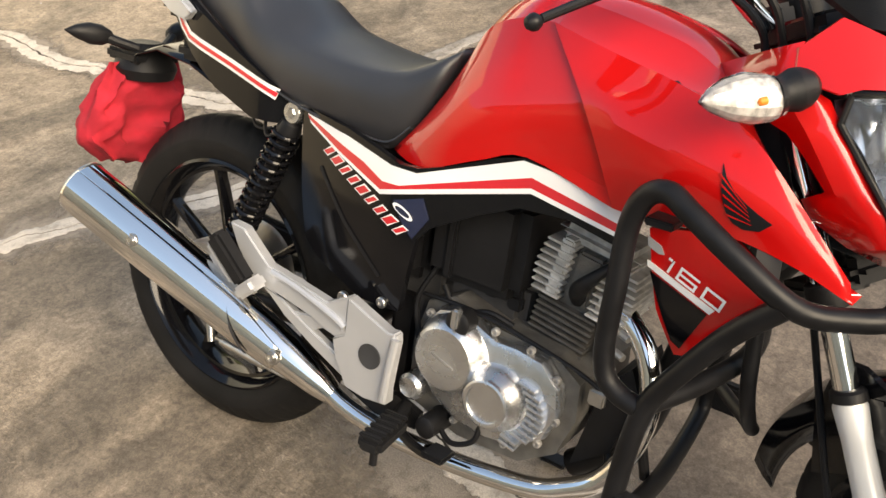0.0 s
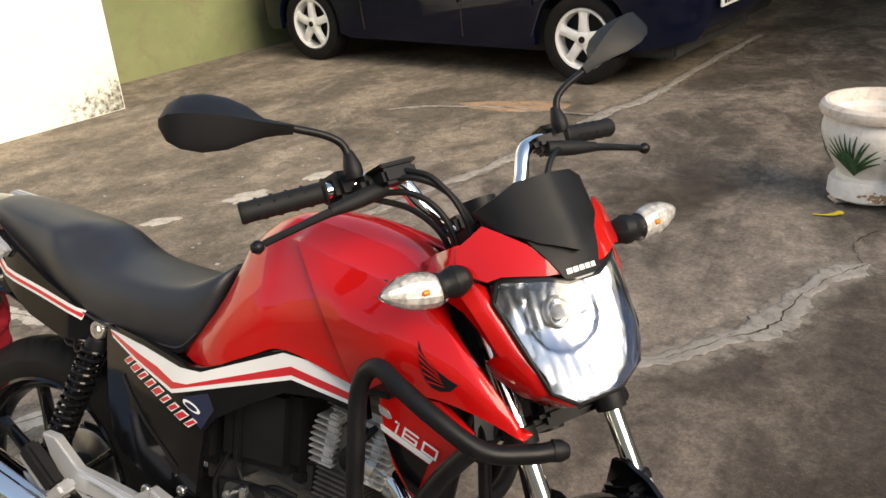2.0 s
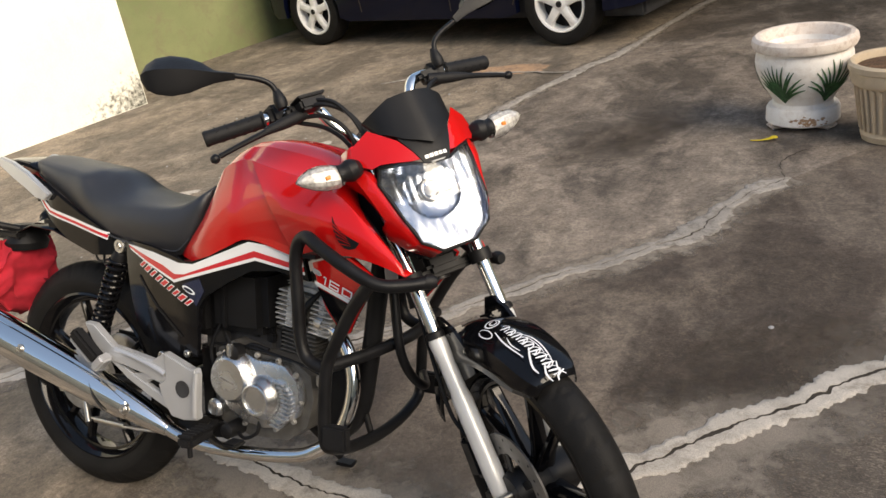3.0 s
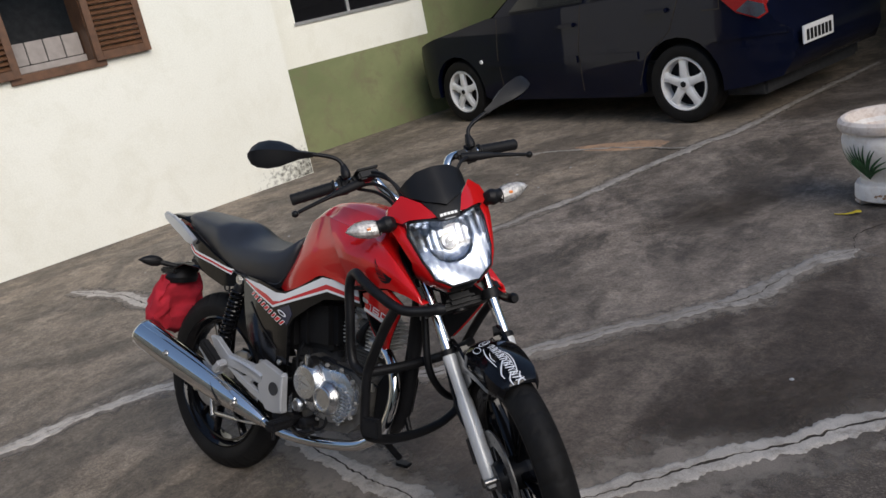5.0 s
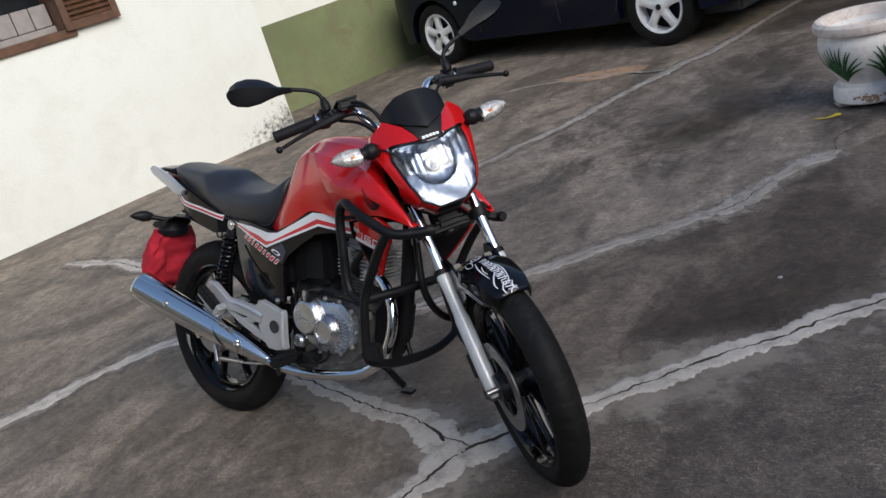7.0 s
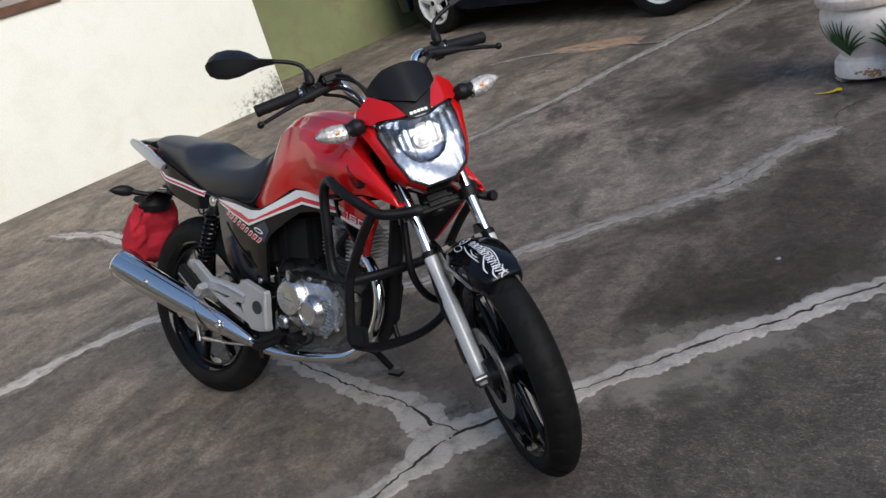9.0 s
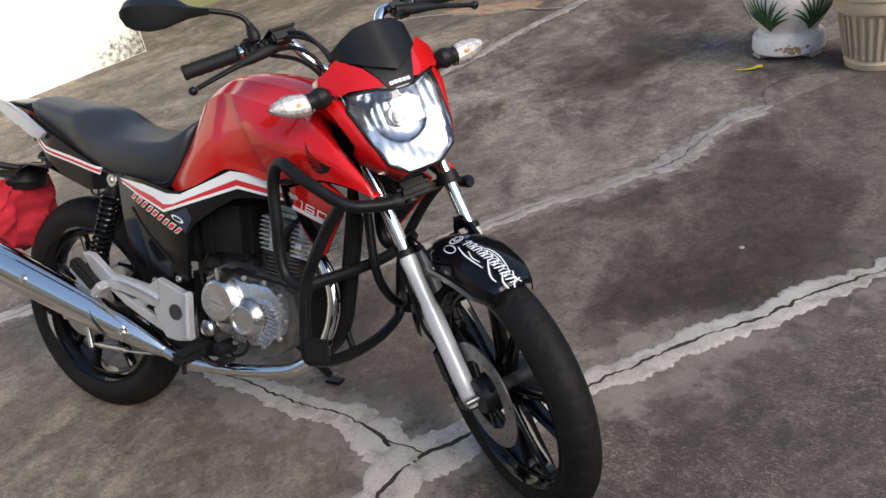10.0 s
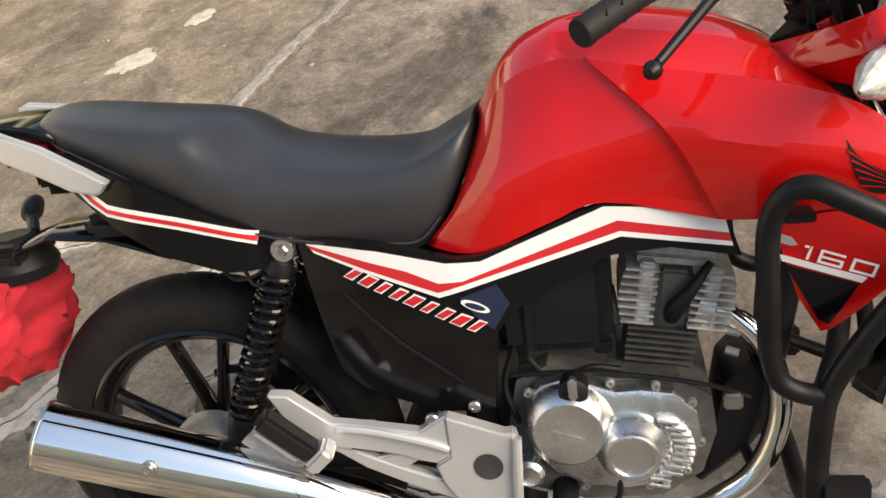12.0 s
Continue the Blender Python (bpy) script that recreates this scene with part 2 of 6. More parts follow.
M_TAILRED = mat("red_lamp_glass", (0.25, 0.010, 0.010), 0.15, coat=0.8)

M_CAR = mat("dark_blue_car_paint", (0.0015, 0.003, 0.013), 0.5, 0.0, coat=0.5, var=0.1, scale=4, spec=0.05)
M_CARGLASS = mat("dark_car_glass", (0.008, 0.008, 0.009), 0.06)
M_WHEELSILVER = mat("wheel_silver", (0.86, 0.85, 0.83), 0.34, 0.15, var=0.05)
M_POT = stained("whitewashed_cement", (0.84, 0.81, 0.78), (0.78, 0.75, 0.71), (0.70, 0.65, 0.60), 0.85, 5.0, 0.3, grain=0.08)
M_POTRIM = stained("worn_cement_rim", (0.78, 0.70, 0.63), (0.70, 0.61, 0.54), (0.56, 0.45, 0.38), 0.9, 6.0, 0.5, grain=0.12)
M_BEIGE = stained("beige_plastic", (0.62, 0.50, 0.36), (0.56, 0.45, 0.32), (0.5, 0.4, 0.28), 0.6, 3.0, 0.1, grain=0.06)
M_SOIL = stained("brown_soil", (0.2, 0.11, 0.06), (0.13, 0.075, 0.045), (0.08, 0.05, 0.03), 1.0, 9.0, 1.0)
M_PALM = mat("green_brush_paint", (0.035, 0.105, 0.038), 0.7, var=0.6, scale=60)
M_STEM = mat("plant_stem", (0.2, 0.22, 0.1), 0.7, var=0.3, scale=30)
M_LEAF = mat("yellow_leaf", (0.62, 0.48, 0.03), 0.6, var=0.2, scale=30)
M_GRAFFITI = mat("white_lettering", (0.78, 0.78, 0.8), 0.35)


def glass(name, rough=0.02, color=(1, 1, 1)):
    m = bpy.data.materials.new(name)
    m.use_nodes = True
    b = m.node_tree.nodes["Principled BSDF"]
    b.inputs["Base Color"].default_value = (*color, 1)
    b.inputs["Roughness"].default_value = rough
    b.inputs["Transmission Weight"].default_value = 1.0
    b.inputs["IOR"].default_value = 1.45
    return m


M_LENS = glass("clear_lens")

# ---------------------------------------------------------------- shape helpers


def finish(name, bm, material, sharp=35):
    bmesh.ops.remove_doubles(bm, verts=bm.verts, dist=1e-5)
    bmesh.ops.recalc_face_normals(bm, faces=bm.faces)
    me = bpy.data.meshes.new(name)
    bm.to_mesh(me)
    bm.free()
    me.materials.append(material)
    for p in me.polygons:
        p.use_smooth = True
    me.set_sharp_from_angle(angle=radians(sharp))
    return me


def part(name, bm, material, parent, label="", m=None, sharp=35):
    """Links a bmesh as one mesh under a thing or under a part."""
    ob = new(name, finish(name, bm, material, sharp))
    ob.parent = parent
    if m is not None:
        ob.matrix_basis = m
    if label:
        ob["label"] = label
    return ob


def thing(name, label, category, m=None, group="", bm=None, material=None, kind="", sharp=35):
    ob = new(name, finish(name, bm, material, sharp) if bm else None)
    if m is not None:
        ob.matrix_basis = m
    return tagged(ob, label, category, group, kind)


def smooth_path(pts, n=6):
    """Catmull-Rom through the points."""
    p = [np.array(q, float) for q in pts]
    p = [2 * p[0] - p[1]] + p + [2 * p[-1] - p[-2]]
    out = []
    for i in range(1, len(p) - 2):
        for k in range(n):
            t = k / n
            out.append(0.5 * (2 * p[i] + (p[i + 1] - p[i - 1]) * t + (2 * p[i - 1] - 5 * p[i] + 4 * p[i + 1] - p[i + 2]) * t * t + (3 * p[i] - p[i - 1] - 3 * p[i + 1] + p[i + 2]) * t**3))
    out.append(p[-2])
    return out


def rings(bm, rows, caps=True, closed=True):
    """Skins rows of points of equal count."""
    vs = [[bm.verts.new(tuple(float(c) for c in q)) for q in row] for row in rows]
    k = len(rows[0])
    for a, b in zip(vs, vs[1:]):
        for j in range(k if closed else k - 1):
            bm.faces.new((a[j], a[(j + 1) % k], b[(j + 1) % k], b[j]))
    if caps:
        bm.faces.new(vs[0])
        bm.faces.new(vs[-1][::-1])
    return bm


def tube(pts, r, n=12, smooth=6, bm=None, radii=None):
    """A round bar along a path; radii vary it along the points."""
    bm = bm or bmesh.new()
    if radii:
        pts = [(*p, q) for p, q in zip(pts, radii)]
    path = [np.array(p, float) for p in (smooth_path(pts, smooth) if smooth and len(pts) > 2 else pts)]
    rr = [p[3] if radii else r for p in path]
    path = [p[:3] for p in path]
    rows, u = [], None
    for i, p in enumerate(path):
        d = path[min(i + 1, len(path) - 1)] - path[max(i - 1, 0)]
        d /= np.linalg.norm(d) + 1e-9
        if u is None:
            u = np.cross(d, (0, 0, 1) if abs(d[2]) < 0.9 else (1, 0, 0))
        u = u - d * (u @ d)
        u /= np.linalg.norm(u)
        v = np.cross(d, u)
        rows.append([p + rr[i] * (math.cos(a) * u + math.sin(a) * v) for a in [2 * math.pi * j / n for j in range(n)]])
    return rings(bm, rows)


def lathe(profile, n=40, at=(0, 0, 0), axis="y", bm=None, caps=True):
    """Turns (radius, height) pairs round an axis through a place."""
    bm = bm or bmesh.new()
    rows = []
    for r, h in profile:
        row = []
        for j in range(n):
            a = 2 * math.pi * j / n
            c, s = r * math.cos(a), r * math.sin(a)
            row.append({"y": (at[0] + c, at[1] + h, at[2] + s), "z": (at[0] + c, at[1] + s, at[2] + h), "x": (at[0] + h, at[1] + c, at[2] + s)}[axis])
        rows.append(row)
    return rings(bm, rows, caps=caps)


def rod(a, b, r, n=12, bm=None):
    return tube([a, b], r, n, 0, bm)


def rbox(lo, hi, bevel=0.004, bm=None, m=None):
    """A box with rounded edges."""
    b2 = bmesh.new()
    bmesh.ops.create_cube(b2, size=1)
    for v in b2.verts:
        v.co = [lo[i] + (v.co[i] + 0.5) * (hi[i] - lo[i]) for i in range(3)]
    if bevel:
        bmesh.ops.bevel(b2, geom=list(b2.edges), offset=bevel, segments=2, affect="EDGES")
    if m is not None:
        bmesh.ops.transform(b2, matrix=m, verts=b2.verts)
    if bm is None:
        return b2
    me = bpy.data.meshes.new("tmp")
    b2.to_mesh(me)
    b2.free()
    bm.from_mesh(me)
    bpy.data.meshes.remove(me)
    return bm


def sheet(outline, side, thick, step=0.03, bm=None, axis="y", holes=()):
    """A plate cut to an outline of (u, v), bent to side(u, v) and given thickness away from the viewer's side."""
    bm = bm or bmesh.new()
    b2 = bmesh.new()
    b2.faces.new([b2.verts.new((u, 0, v)) for u, v in outline])
    us, vs = [p[0] for p in outline], [p[1] for p in outline]
    for lo, hi, nrm in ((min(us), max(us), (1, 0, 0)), (min(vs), max(vs), (0, 0, 1))):
        k = int((hi - lo) / step)
        for i in range(1, k + 1):
            c = lo + (hi - lo) * i / (k + 1)
            bmesh.ops.bisect_plane(b2, geom=list(b2.verts) + list(b2.edges) + list(b2.faces), plane_co=(c * nrm[0], 0, c * nrm[2]), plane_no=nrm)
    for v in b2.verts:
        v.co.y = side(v.co.x, v.co.z)
    if thick:
        old = list(b2.faces)
        ext = bmesh.ops.extrude_face_region(b2, geom=old)
        for v in (g for g in ext["geom"] if isinstance(g, bmesh.types.BMVert)):
            v.co.y += thick
    me = bpy.data.meshes.new("tmp")
    b2.to_mesh(me)
    b2.free()
    bm.from_mesh(me)
    bpy.data.meshes.remove(me)
    return bm


def mirrored(bm):
    """The same shape on the other side of y = 0."""
    b2 = bm.copy()
    for v in b2.verts:
        v.co.y = -v.co.y
    bmesh.ops.reverse_faces(b2, faces=b2.faces)
    return b2


def ribbon(pts, width, side, lift):
    """Outline of a strip of a width along a line of (u, v)."""
    p = [np.array(q, float) for q in pts]
    left, right = [], []
    for i in range(len(p)):
        d = p[min(i + 1, len(p) - 1)] - p[max(i - 1, 0)]
        d /= np.linalg.norm(d)
        nrm = np.array([-d[1], d[0]])
        left.append(tuple(p[i] + nrm * width / 2))
        right.append(tuple(p[i] - nrm * width / 2))
    return left + right[::-1]


def bolt_head(at, r, h, axis="y", bm=None, n=12):
    return lathe([(r, 0), (r, -h * 0.7), (r * 0.8, -h), (r * 0.45, -h), (r * 0.4, -h * 0.6)], n, at, axis, bm)

# ---------------------------------------------------------------- yard: ground, seams, walls
GZ = -0.024  # the yard's surface

gb = bmesh.new()
gb.faces.new([gb.verts.new(p) for p in ((-60, -60, GZ), (60, -60, GZ), (60, 60, GZ), (-60, 60, GZ))])
thing("ground", "worn grey-brown concrete yard floor with stains", "floor", bm=gb, material=M_GROUND, kind="structure")


def jitter(p, amp, freq, seed):
    return noise.noise(Vector((p[0] * freq + seed, p[1] * freq, seed * 1.7))) * amp


def seam(name, label, pts, width, crack=0.008, seed=1.0, wide=(), material=None, halo=0.0):
    """A ragged band of cement patching along a joint, split by the crack in it; dirt shows in the gap."""
    path = [p[:2] for p in smooth_path([(x, y, 0) for x, y in pts], 60)]
    halves = ([], [])
    line = []
    for i, p in enumerate(path):
        d = path[min(i + 1, len(path) - 1)] - path[max(i - 1, 0)]
        d /= np.linalg.norm(d)
        nrm = np.array([-d[1], d[0]])
        c = p + nrm * (jitter(p, 0.028, 4, seed) + jitter(p, 0.012, 19, seed + 3) + jitter(p, 0.006, 60, seed + 5))
        grow = min(1.0, (i + 4) / 30, (len(path) - i + 3) / 30) * (1 + sum(k * math.exp(-((p[0] - a) ** 2 + (p[1] - b) ** 2) / (r * r)) for a, b, r, k in wide))
        w = [max(0.010, grow * width * (0.46 + 0.34 * noise.noise(Vector((p[0] * 5 + seed + 7 * s, p[1] * 5, s * 3.0))) + 0.15 * noise.noise(Vector((p[0] * 23 + seed * s, p[1] * 23, s * 9.0))) + 0.07 * noise.noise(Vector((p[0] * 75 + seed, p[1] * 75 * s, 4.0))))) for s in (1, -1)]
        g = max(0.001, crack * (0.5 + 1.0 * abs(jitter(p, 1.4, 9, seed + 17))))
        line.append((c, nrm, g))
        for s, h, ww in zip((1, -1), halves, w):
            top = GZ + 0.005 + seed * 0.00006 + jitter(p, 0.002, 12, seed)
            h.append([(*(c + s * nrm * g), GZ - 0.002), (*(c + s * nrm * g), top), (*(c + s * nrm * (g + ww * 0.6)), top + 0.001), (*(c + s * nrm * (g + ww * 0.93)), top - 0.001), (*(c + s * nrm * (g + ww)), GZ - 0.001)])
    ob = thing(name, label, "floor joint", kind="structure")
    def band(rows, mt, values, lower=0.0):
        bm = rings(bmesh.new(), [[(x, y, z - lower) for x, y, z in r] for r in rows], caps=False, closed=False)
        lay = bm.verts.layers.float.new("edge")
        bm.verts.ensure_lookup_table()
        for i, v in enumerate(bm.verts):
            v[lay] = values[i % len(values)]
        return part("cement_strip", bm, mt, ob, sharp=60)

    for h in halves:
        band(h, material or M_CEMENT, (1.0, 1.0, 0.85, 0.35, 0.0))
    if halo:
        rows = []
        for i, (c, nrm, g) in enumerate(line):
            r = []
            for s, k in ((-1, 1.0), (-1, 0.5), (0, 0), (1, 0.5), (1, 1.0)):
                w = halo * (1 + 0.7 * noise.noise(Vector((c[0] * 3 + seed, c[1] * 3, s * 5.0))))
                r.append((*(c + s * k * w * nrm), GZ + 0.0012 + seed * 0.00004))
            rows.append(r)
        band(rows, M_HALO, (0.0, 0.45, 0.8, 0.45, 0.0))
    part("crack", rings(bmesh.new(), [[(*(c - nrm * (g + 0.002)), GZ + 0.0032), (*(c + nrm * (g + 0.002)), GZ + 0.0032)] for c, nrm, g in line], caps=False, closed=False), M_DIRT, ob)
    return ob


seam("seam_front", "pale cracked cement patch along a floor joint", [(0.62, -0.95), (0.83, -0.6), (0.952, -0.303), (1.043, -0.014), (1.262, 0.276), (1.472, 0.519), (1.67, 0.764), (1.879, 0.981), (2.3, 1.36), (3.2, 2.2)], 0.108, 0.006, 2.0, wide=[(1.04, -0.02, 0.12, 0.5)], halo=0.22)
seam("seam_cross", "ragged cement patch with a long crack under the motorcycle", [(1.03, -0.02), (0.822, 0.031), (0.582, 0.081), (0.333, 0.111), (0.05, 0.16), (-0.3, 0.3)], 0.088, 0.005, 5.0, wide=[(0.86, 0.05, 0.14, 0.6)], halo=0.19)
seam("seam_left", "worn cement-filled joint with a hairline crack", [(-1.7, -1.4), (-1.3, -0.75), (-1.05, -0.38), (-0.96, -0.05), (-0.82, 0.19), (-0.62, 0.52), (-0.35, 0.95)], 0.085, 0.004, 9.0, halo=0.12)
seam("seam_middle", "cracked grey cement joint with a broad smeared patch", [(-0.35, 0.4), (0.2, 0.66), (0.592, 1.018), (0.824, 1.305), (1.05, 1.53), (1.198, 1.72), (1.26, 1.95), (1.348, 2.12), (1.44, 2.27)], 0.075, 0.004, 13.0, halo=0.13, wide=[(1.22, 1.75, 0.17, 0.8), (1.38, 2.17, 0.14, 0.8)], material=M_CEMENTGREY)
seam("seam_far", "straight pale cement joint running towards the parked car", [(-0.86, 0.95), (-0.73, 1.522), (-0.58, 2.16), (-0.363, 2.85), (-0.241, 3.371), (-0.107, 3.949), (0.06, 4.441), (0.2, 5.416), (0.4, 6.6)], 0.065, 0.002, 17.0, halo=0.08, wide=[(-0.1, 3.95, 0.2, 0.7)], material=M_CEMENTGREY)
seam("seam_back", "faint old joint across the yard floor", [(-1.5, 3.78), (-1.177, 3.933), (-0.6, 3.99), (-0.1, 3.95)], 0.024, 0.001, 21.0, material=M_CEMENTGREY)
seam("seam_side", "broken pale joint near the house wall", [(-2.9, 0.76), (-2.36, 0.817), (-1.958, 0.80), (-1.685, 0.854), (-1.243, 0.863), (-0.85, 0.95)], 0.09, 0.004, 25.0, halo=0.1)


def crack_line(name, label, pts, width, seed, z=0.0022):
    """A bare crack in the floor, widening and thinning along its way."""
    rows = []
    path = [p[:2] for p in smooth_path([(x, y, 0) for x, y in pts], 24)]
    for i, p in enumerate(path):
        d = path[min(i + 1, len(path) - 1)] - path[max(i - 1, 0)]
        d /= np.linalg.norm(d)
        nrm = np.array([-d[1], d[0]])
        c = p + nrm * (jitter(p, 0.016, 9, seed) + jitter(p, 0.008, 40, seed + 2))
        w = max(0.0006, width * (0.45 + 0.6 * noise.noise(Vector((p[0] * 11, p[1] * 11, seed)))))
        rows.append([(*(c - nrm * w), GZ + z), (*(c + nrm * w), GZ + z)])
    return thing(name, label, "crack", bm=rings(bmesh.new(), rows, caps=False, closed=False), material=M_DIRT, kind="structure")


crack_line("floor_crack", "dark crack joining two broken cement joints", [(0.90, 0.018), (0.95, 0.0), (1.0, -0.005), (1.045, -0.012)], 0.005, 8.0, 0.0086)
crack_line("floor_crack", "dark crack running on past the cement patch", [(1.43, 2.26), (1.404, 2.333), (1.382, 2.457), (1.438, 2.584), (1.595, 2.686), (1.8, 2.78)], 0.004, 3.0)
crack_line("floor_crack", "short dark crack where two floor joints meet", [(-0.12, 3.95), (-0.3, 3.93), (-0.45, 3.98), (-0.62, 3.97)], 0.008, 6.0)


FRONT_EDGE = [(1.043, -0.014), (1.262, 0.276), (1.472, 0.519), (1.67, 0.764), (1.879, 0.981), (2.3, 1.36), (3.2, 2.2)]
MIDDLE_EDGE = [(-0.35, 0.4), (0.2, 0.66), (0.592, 1.018), (0.824, 1.305), (1.05, 1.53), (1.198, 1.72), (1.26, 1.95), (1.348, 2.12), (1.44, 2.27), (1.8, 2.78), (2.2, 3.6), (4.5, 9)]


def slab(label, corners, material):
    bm = bmesh.new()
    bm.faces.new([bm.verts.new((x, y, GZ + 0.0008)) for x, y in corners])
    return thing("floor_slab", label, "floor", bm=bm, material=material, kind="structure")


slab("dark stained concrete slab in front of the motorcycle", [(0.3, -7), (0.55, -1.3), (0.83, -0.6), (0.952, -0.303)] + FRONT_EDGE + [(12, 9), (12, -7)], M_SLABDARK)
slab("darker worn concrete slab between the cement joints", FRONT_EDGE + [(12, 9)] + MIDDLE_EDGE[::-1] + [(0.05, 0.16), (0.6, 0.08)], M_SLAB)
slab("dusty worn concrete slab beside the flower pots", MIDDLE_EDGE + [(0.6, 9), (0.2, 5.416), (0.06, 4.441), (-0.107, 3.949), (-0.241, 3.371), (-0.363, 2.85), (-0.58, 2.16), (-0.62, 1.2)], M_SLABPALE)


def smear(name, label, category, x, y, rx, ry, turn, material, h=0.003, seed=1.0, fade=((1.0, 0.0), (0.9, 0.3), (0.45, 0.8), (0.02, 1.0))):
    """A thin flat patch with an uneven outline that thins out towards its rim as fade says."""
    bm = bmesh.new()
    rows = []
    for (f, e), z in zip(fade, (-0.001, h, h * 1.1, h * 1.1)):
        row = []
        for j in range(48):
            a = 2 * math.pi * j / 48
            k = f * (1 + 0.35 * noise.noise(Vector((math.cos(a) * 1.4 + seed, math.sin(a) * 1.4, seed))) + 0.12 * noise.noise(Vector((math.cos(a) * 5, math.sin(a) * 5, seed))))
            u, v = rx * k * math.cos(a), ry * k * math.sin(a)
            t = radians(turn)
            row.append((u * math.cos(t) - v * math.sin(t), u * math.sin(t) + v * math.cos(t), z))
        rows.append(row)
    rings(bm, rows)
    lay = bm.verts.layers.float.new("edge")
    bm.verts.ensure_lookup_table()
    for i, v in enumerate(bm.verts):
        v[lay] = fade[i // 48][1]
    return thing(name, label, category, pose(x, y, GZ), bm=bm, material=material, kind="structure", sharp=60)


smear("floor_patch", "smooth pale cement repair on the yard floor", "floor patch", -1.31, 2.15, 0.14, 0.085, 60, M_CEMENT, seed=3.0)
smear("floor_patch", "small pale cement repair on the yard floor", "floor patch", -1.153, 2.513, 0.10, 0.06, 70, M_CEMENT, seed=8.0)
smear("floor_patch", "pale worn cement spot on the yard floor", "floor patch", -1.5, 1.75, 0.10, 0.05, 40, M_CEMENT, seed=5.5)
smear("earth_patch", "orange earth stain spread beside the joint", "stain", -0.68, 4.06, 0.42, 0.12, 8, M_EARTH, 0.0025, seed=4.0)

SOFT = ((1.0, 0.0), (0.97, 0.05), (0.55, 0.55), (0.02, 1.0))
smear("floor_stain", "dark brown stain with raked marks on the concrete", "stain", 1.62, 0.92, 0.62, 0.34, 42, M_STAIN, 0.0012, seed=2.0, fade=SOFT)
smear("floor_stain", "dark soiled spot near the far joint", "stain", 0.62, 2.75, 0.70, 0.34, 62, M_STAIN, 0.0012, seed=9.0, fade=SOFT)

cb = bmesh.new()
bits = random.Random(21)
for k in range(110):
    x, y = (bits.uniform(-2.7, -0.4), bits.uniform(0.9, 3.6)) if k < 95 else (bits.uniform(0.4, 3.0), bits.uniform(-0.8, 3.0))
    r = 0.002 + 0.009 * bits.random() ** 3
    lathe([(r * 0.6, 0.0), (r * bits.uniform(0.8, 1.2), r * 0.3), (r * 0.3, r * bits.uniform(0.5, 0.8))], 6, (x, y, GZ), "z", cb)
thing("debris", "scattered pale crumbs of mortar and grit", "debris", bm=cb, material=M_DECALGREY, kind="stuff")

# the house wall, its window, and the set-back green and white wall
HOUSE = pose(-3.452, 3.37, -0.080, 0, 0, -9) @ Matrix.Scale(1.068, 4)


WY0, WY1, WZ0, WZ1 = -1.98, -1.47, 1.33, 2.11  # clear opening of the window
house = thing("wall_house", "white plastered house wall with mould near the ground", "wall", HOUSE, kind="structure")
for lo, hi in (((-0.25, -4.7, GZ - 0.3), (0, WY0 - 0.07, 3.1)), ((-0.25, WY1 + 0.07, GZ - 0.3), (0, 0, 3.1)), ((-0.25, WY0 - 0.07, GZ - 0.3), (0, WY1 + 0.07, WZ0 - 0.06)), ((-0.25, WY0 - 0.07, WZ1 + 0.06), (0, WY1 + 0.07, 3.1))):
    part("wall_panel", rbox(lo, hi, 0.0), M_WALL, house)
part("wall_return", rbox((-1.2, -0.2, GZ - 0.3), (-0.25, -0.001, 3.1), 0), M_WALL, house)
mb = bmesh.new()
rows = [[(0.0012, -0.9 + 0.895 * i / 30, GZ + 0.080 + 0.5 * j / 16) for j in range(17)] for i in range(31)]
rings(mb, rows, caps=False, closed=False)
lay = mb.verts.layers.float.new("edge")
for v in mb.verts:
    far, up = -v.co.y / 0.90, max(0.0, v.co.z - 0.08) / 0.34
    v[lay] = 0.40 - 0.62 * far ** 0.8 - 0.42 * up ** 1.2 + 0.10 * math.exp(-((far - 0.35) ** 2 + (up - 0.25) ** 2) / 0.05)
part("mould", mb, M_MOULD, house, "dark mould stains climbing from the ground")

win = thing("window_1", "brown wooden window with its louvred shutters folded open", "window", HOUSE, kind="structure")
for lo, hi in (((-0.26, WY0 - 0.07, WZ0 - 0.06), (0.025, WY1 + 0.07, WZ0)), ((-0.26, WY0 - 0.07, WZ1), (0.012, WY1 + 0.07, WZ1 + 0.06)), ((-0.26, WY0 - 0.07, WZ0), (0.012, WY0, WZ1)), ((-0.26, WY1, WZ0), (0.012, WY1 + 0.07, WZ1))):
    part("window_frame", rbox(lo, hi, 0.004), M_WOOD, win)
# near-black slab whose colour plays the unlit room
part("dark_backing", rbox((-1.1, WY0 - 0.5, WZ0 - 0.3), (-0.9, WY1 + 0.5, WZ1 + 0.4), 0), M_SHADEBLACK, win, "dark slab standing in for the unlit room behind the window")
for k in range(4):
    y0 = WY0 + 0.005 + k * (WY1 - WY0 - 0.01) / 4
    part("pane", rbox((-0.17, y0 + 0.004, WZ0 + 0.05), (-0.155, y0 + (WY1 - WY0) / 4 - 0.006, WZ0 + 0.2), 0.003), M_CURTAIN, win, "pale frosted pane")
part("rail", rbox((-0.19, WY0, WZ0), (-0.14, WY1, WZ0 + 0.045), 0.003), M_CURTAIN, win)
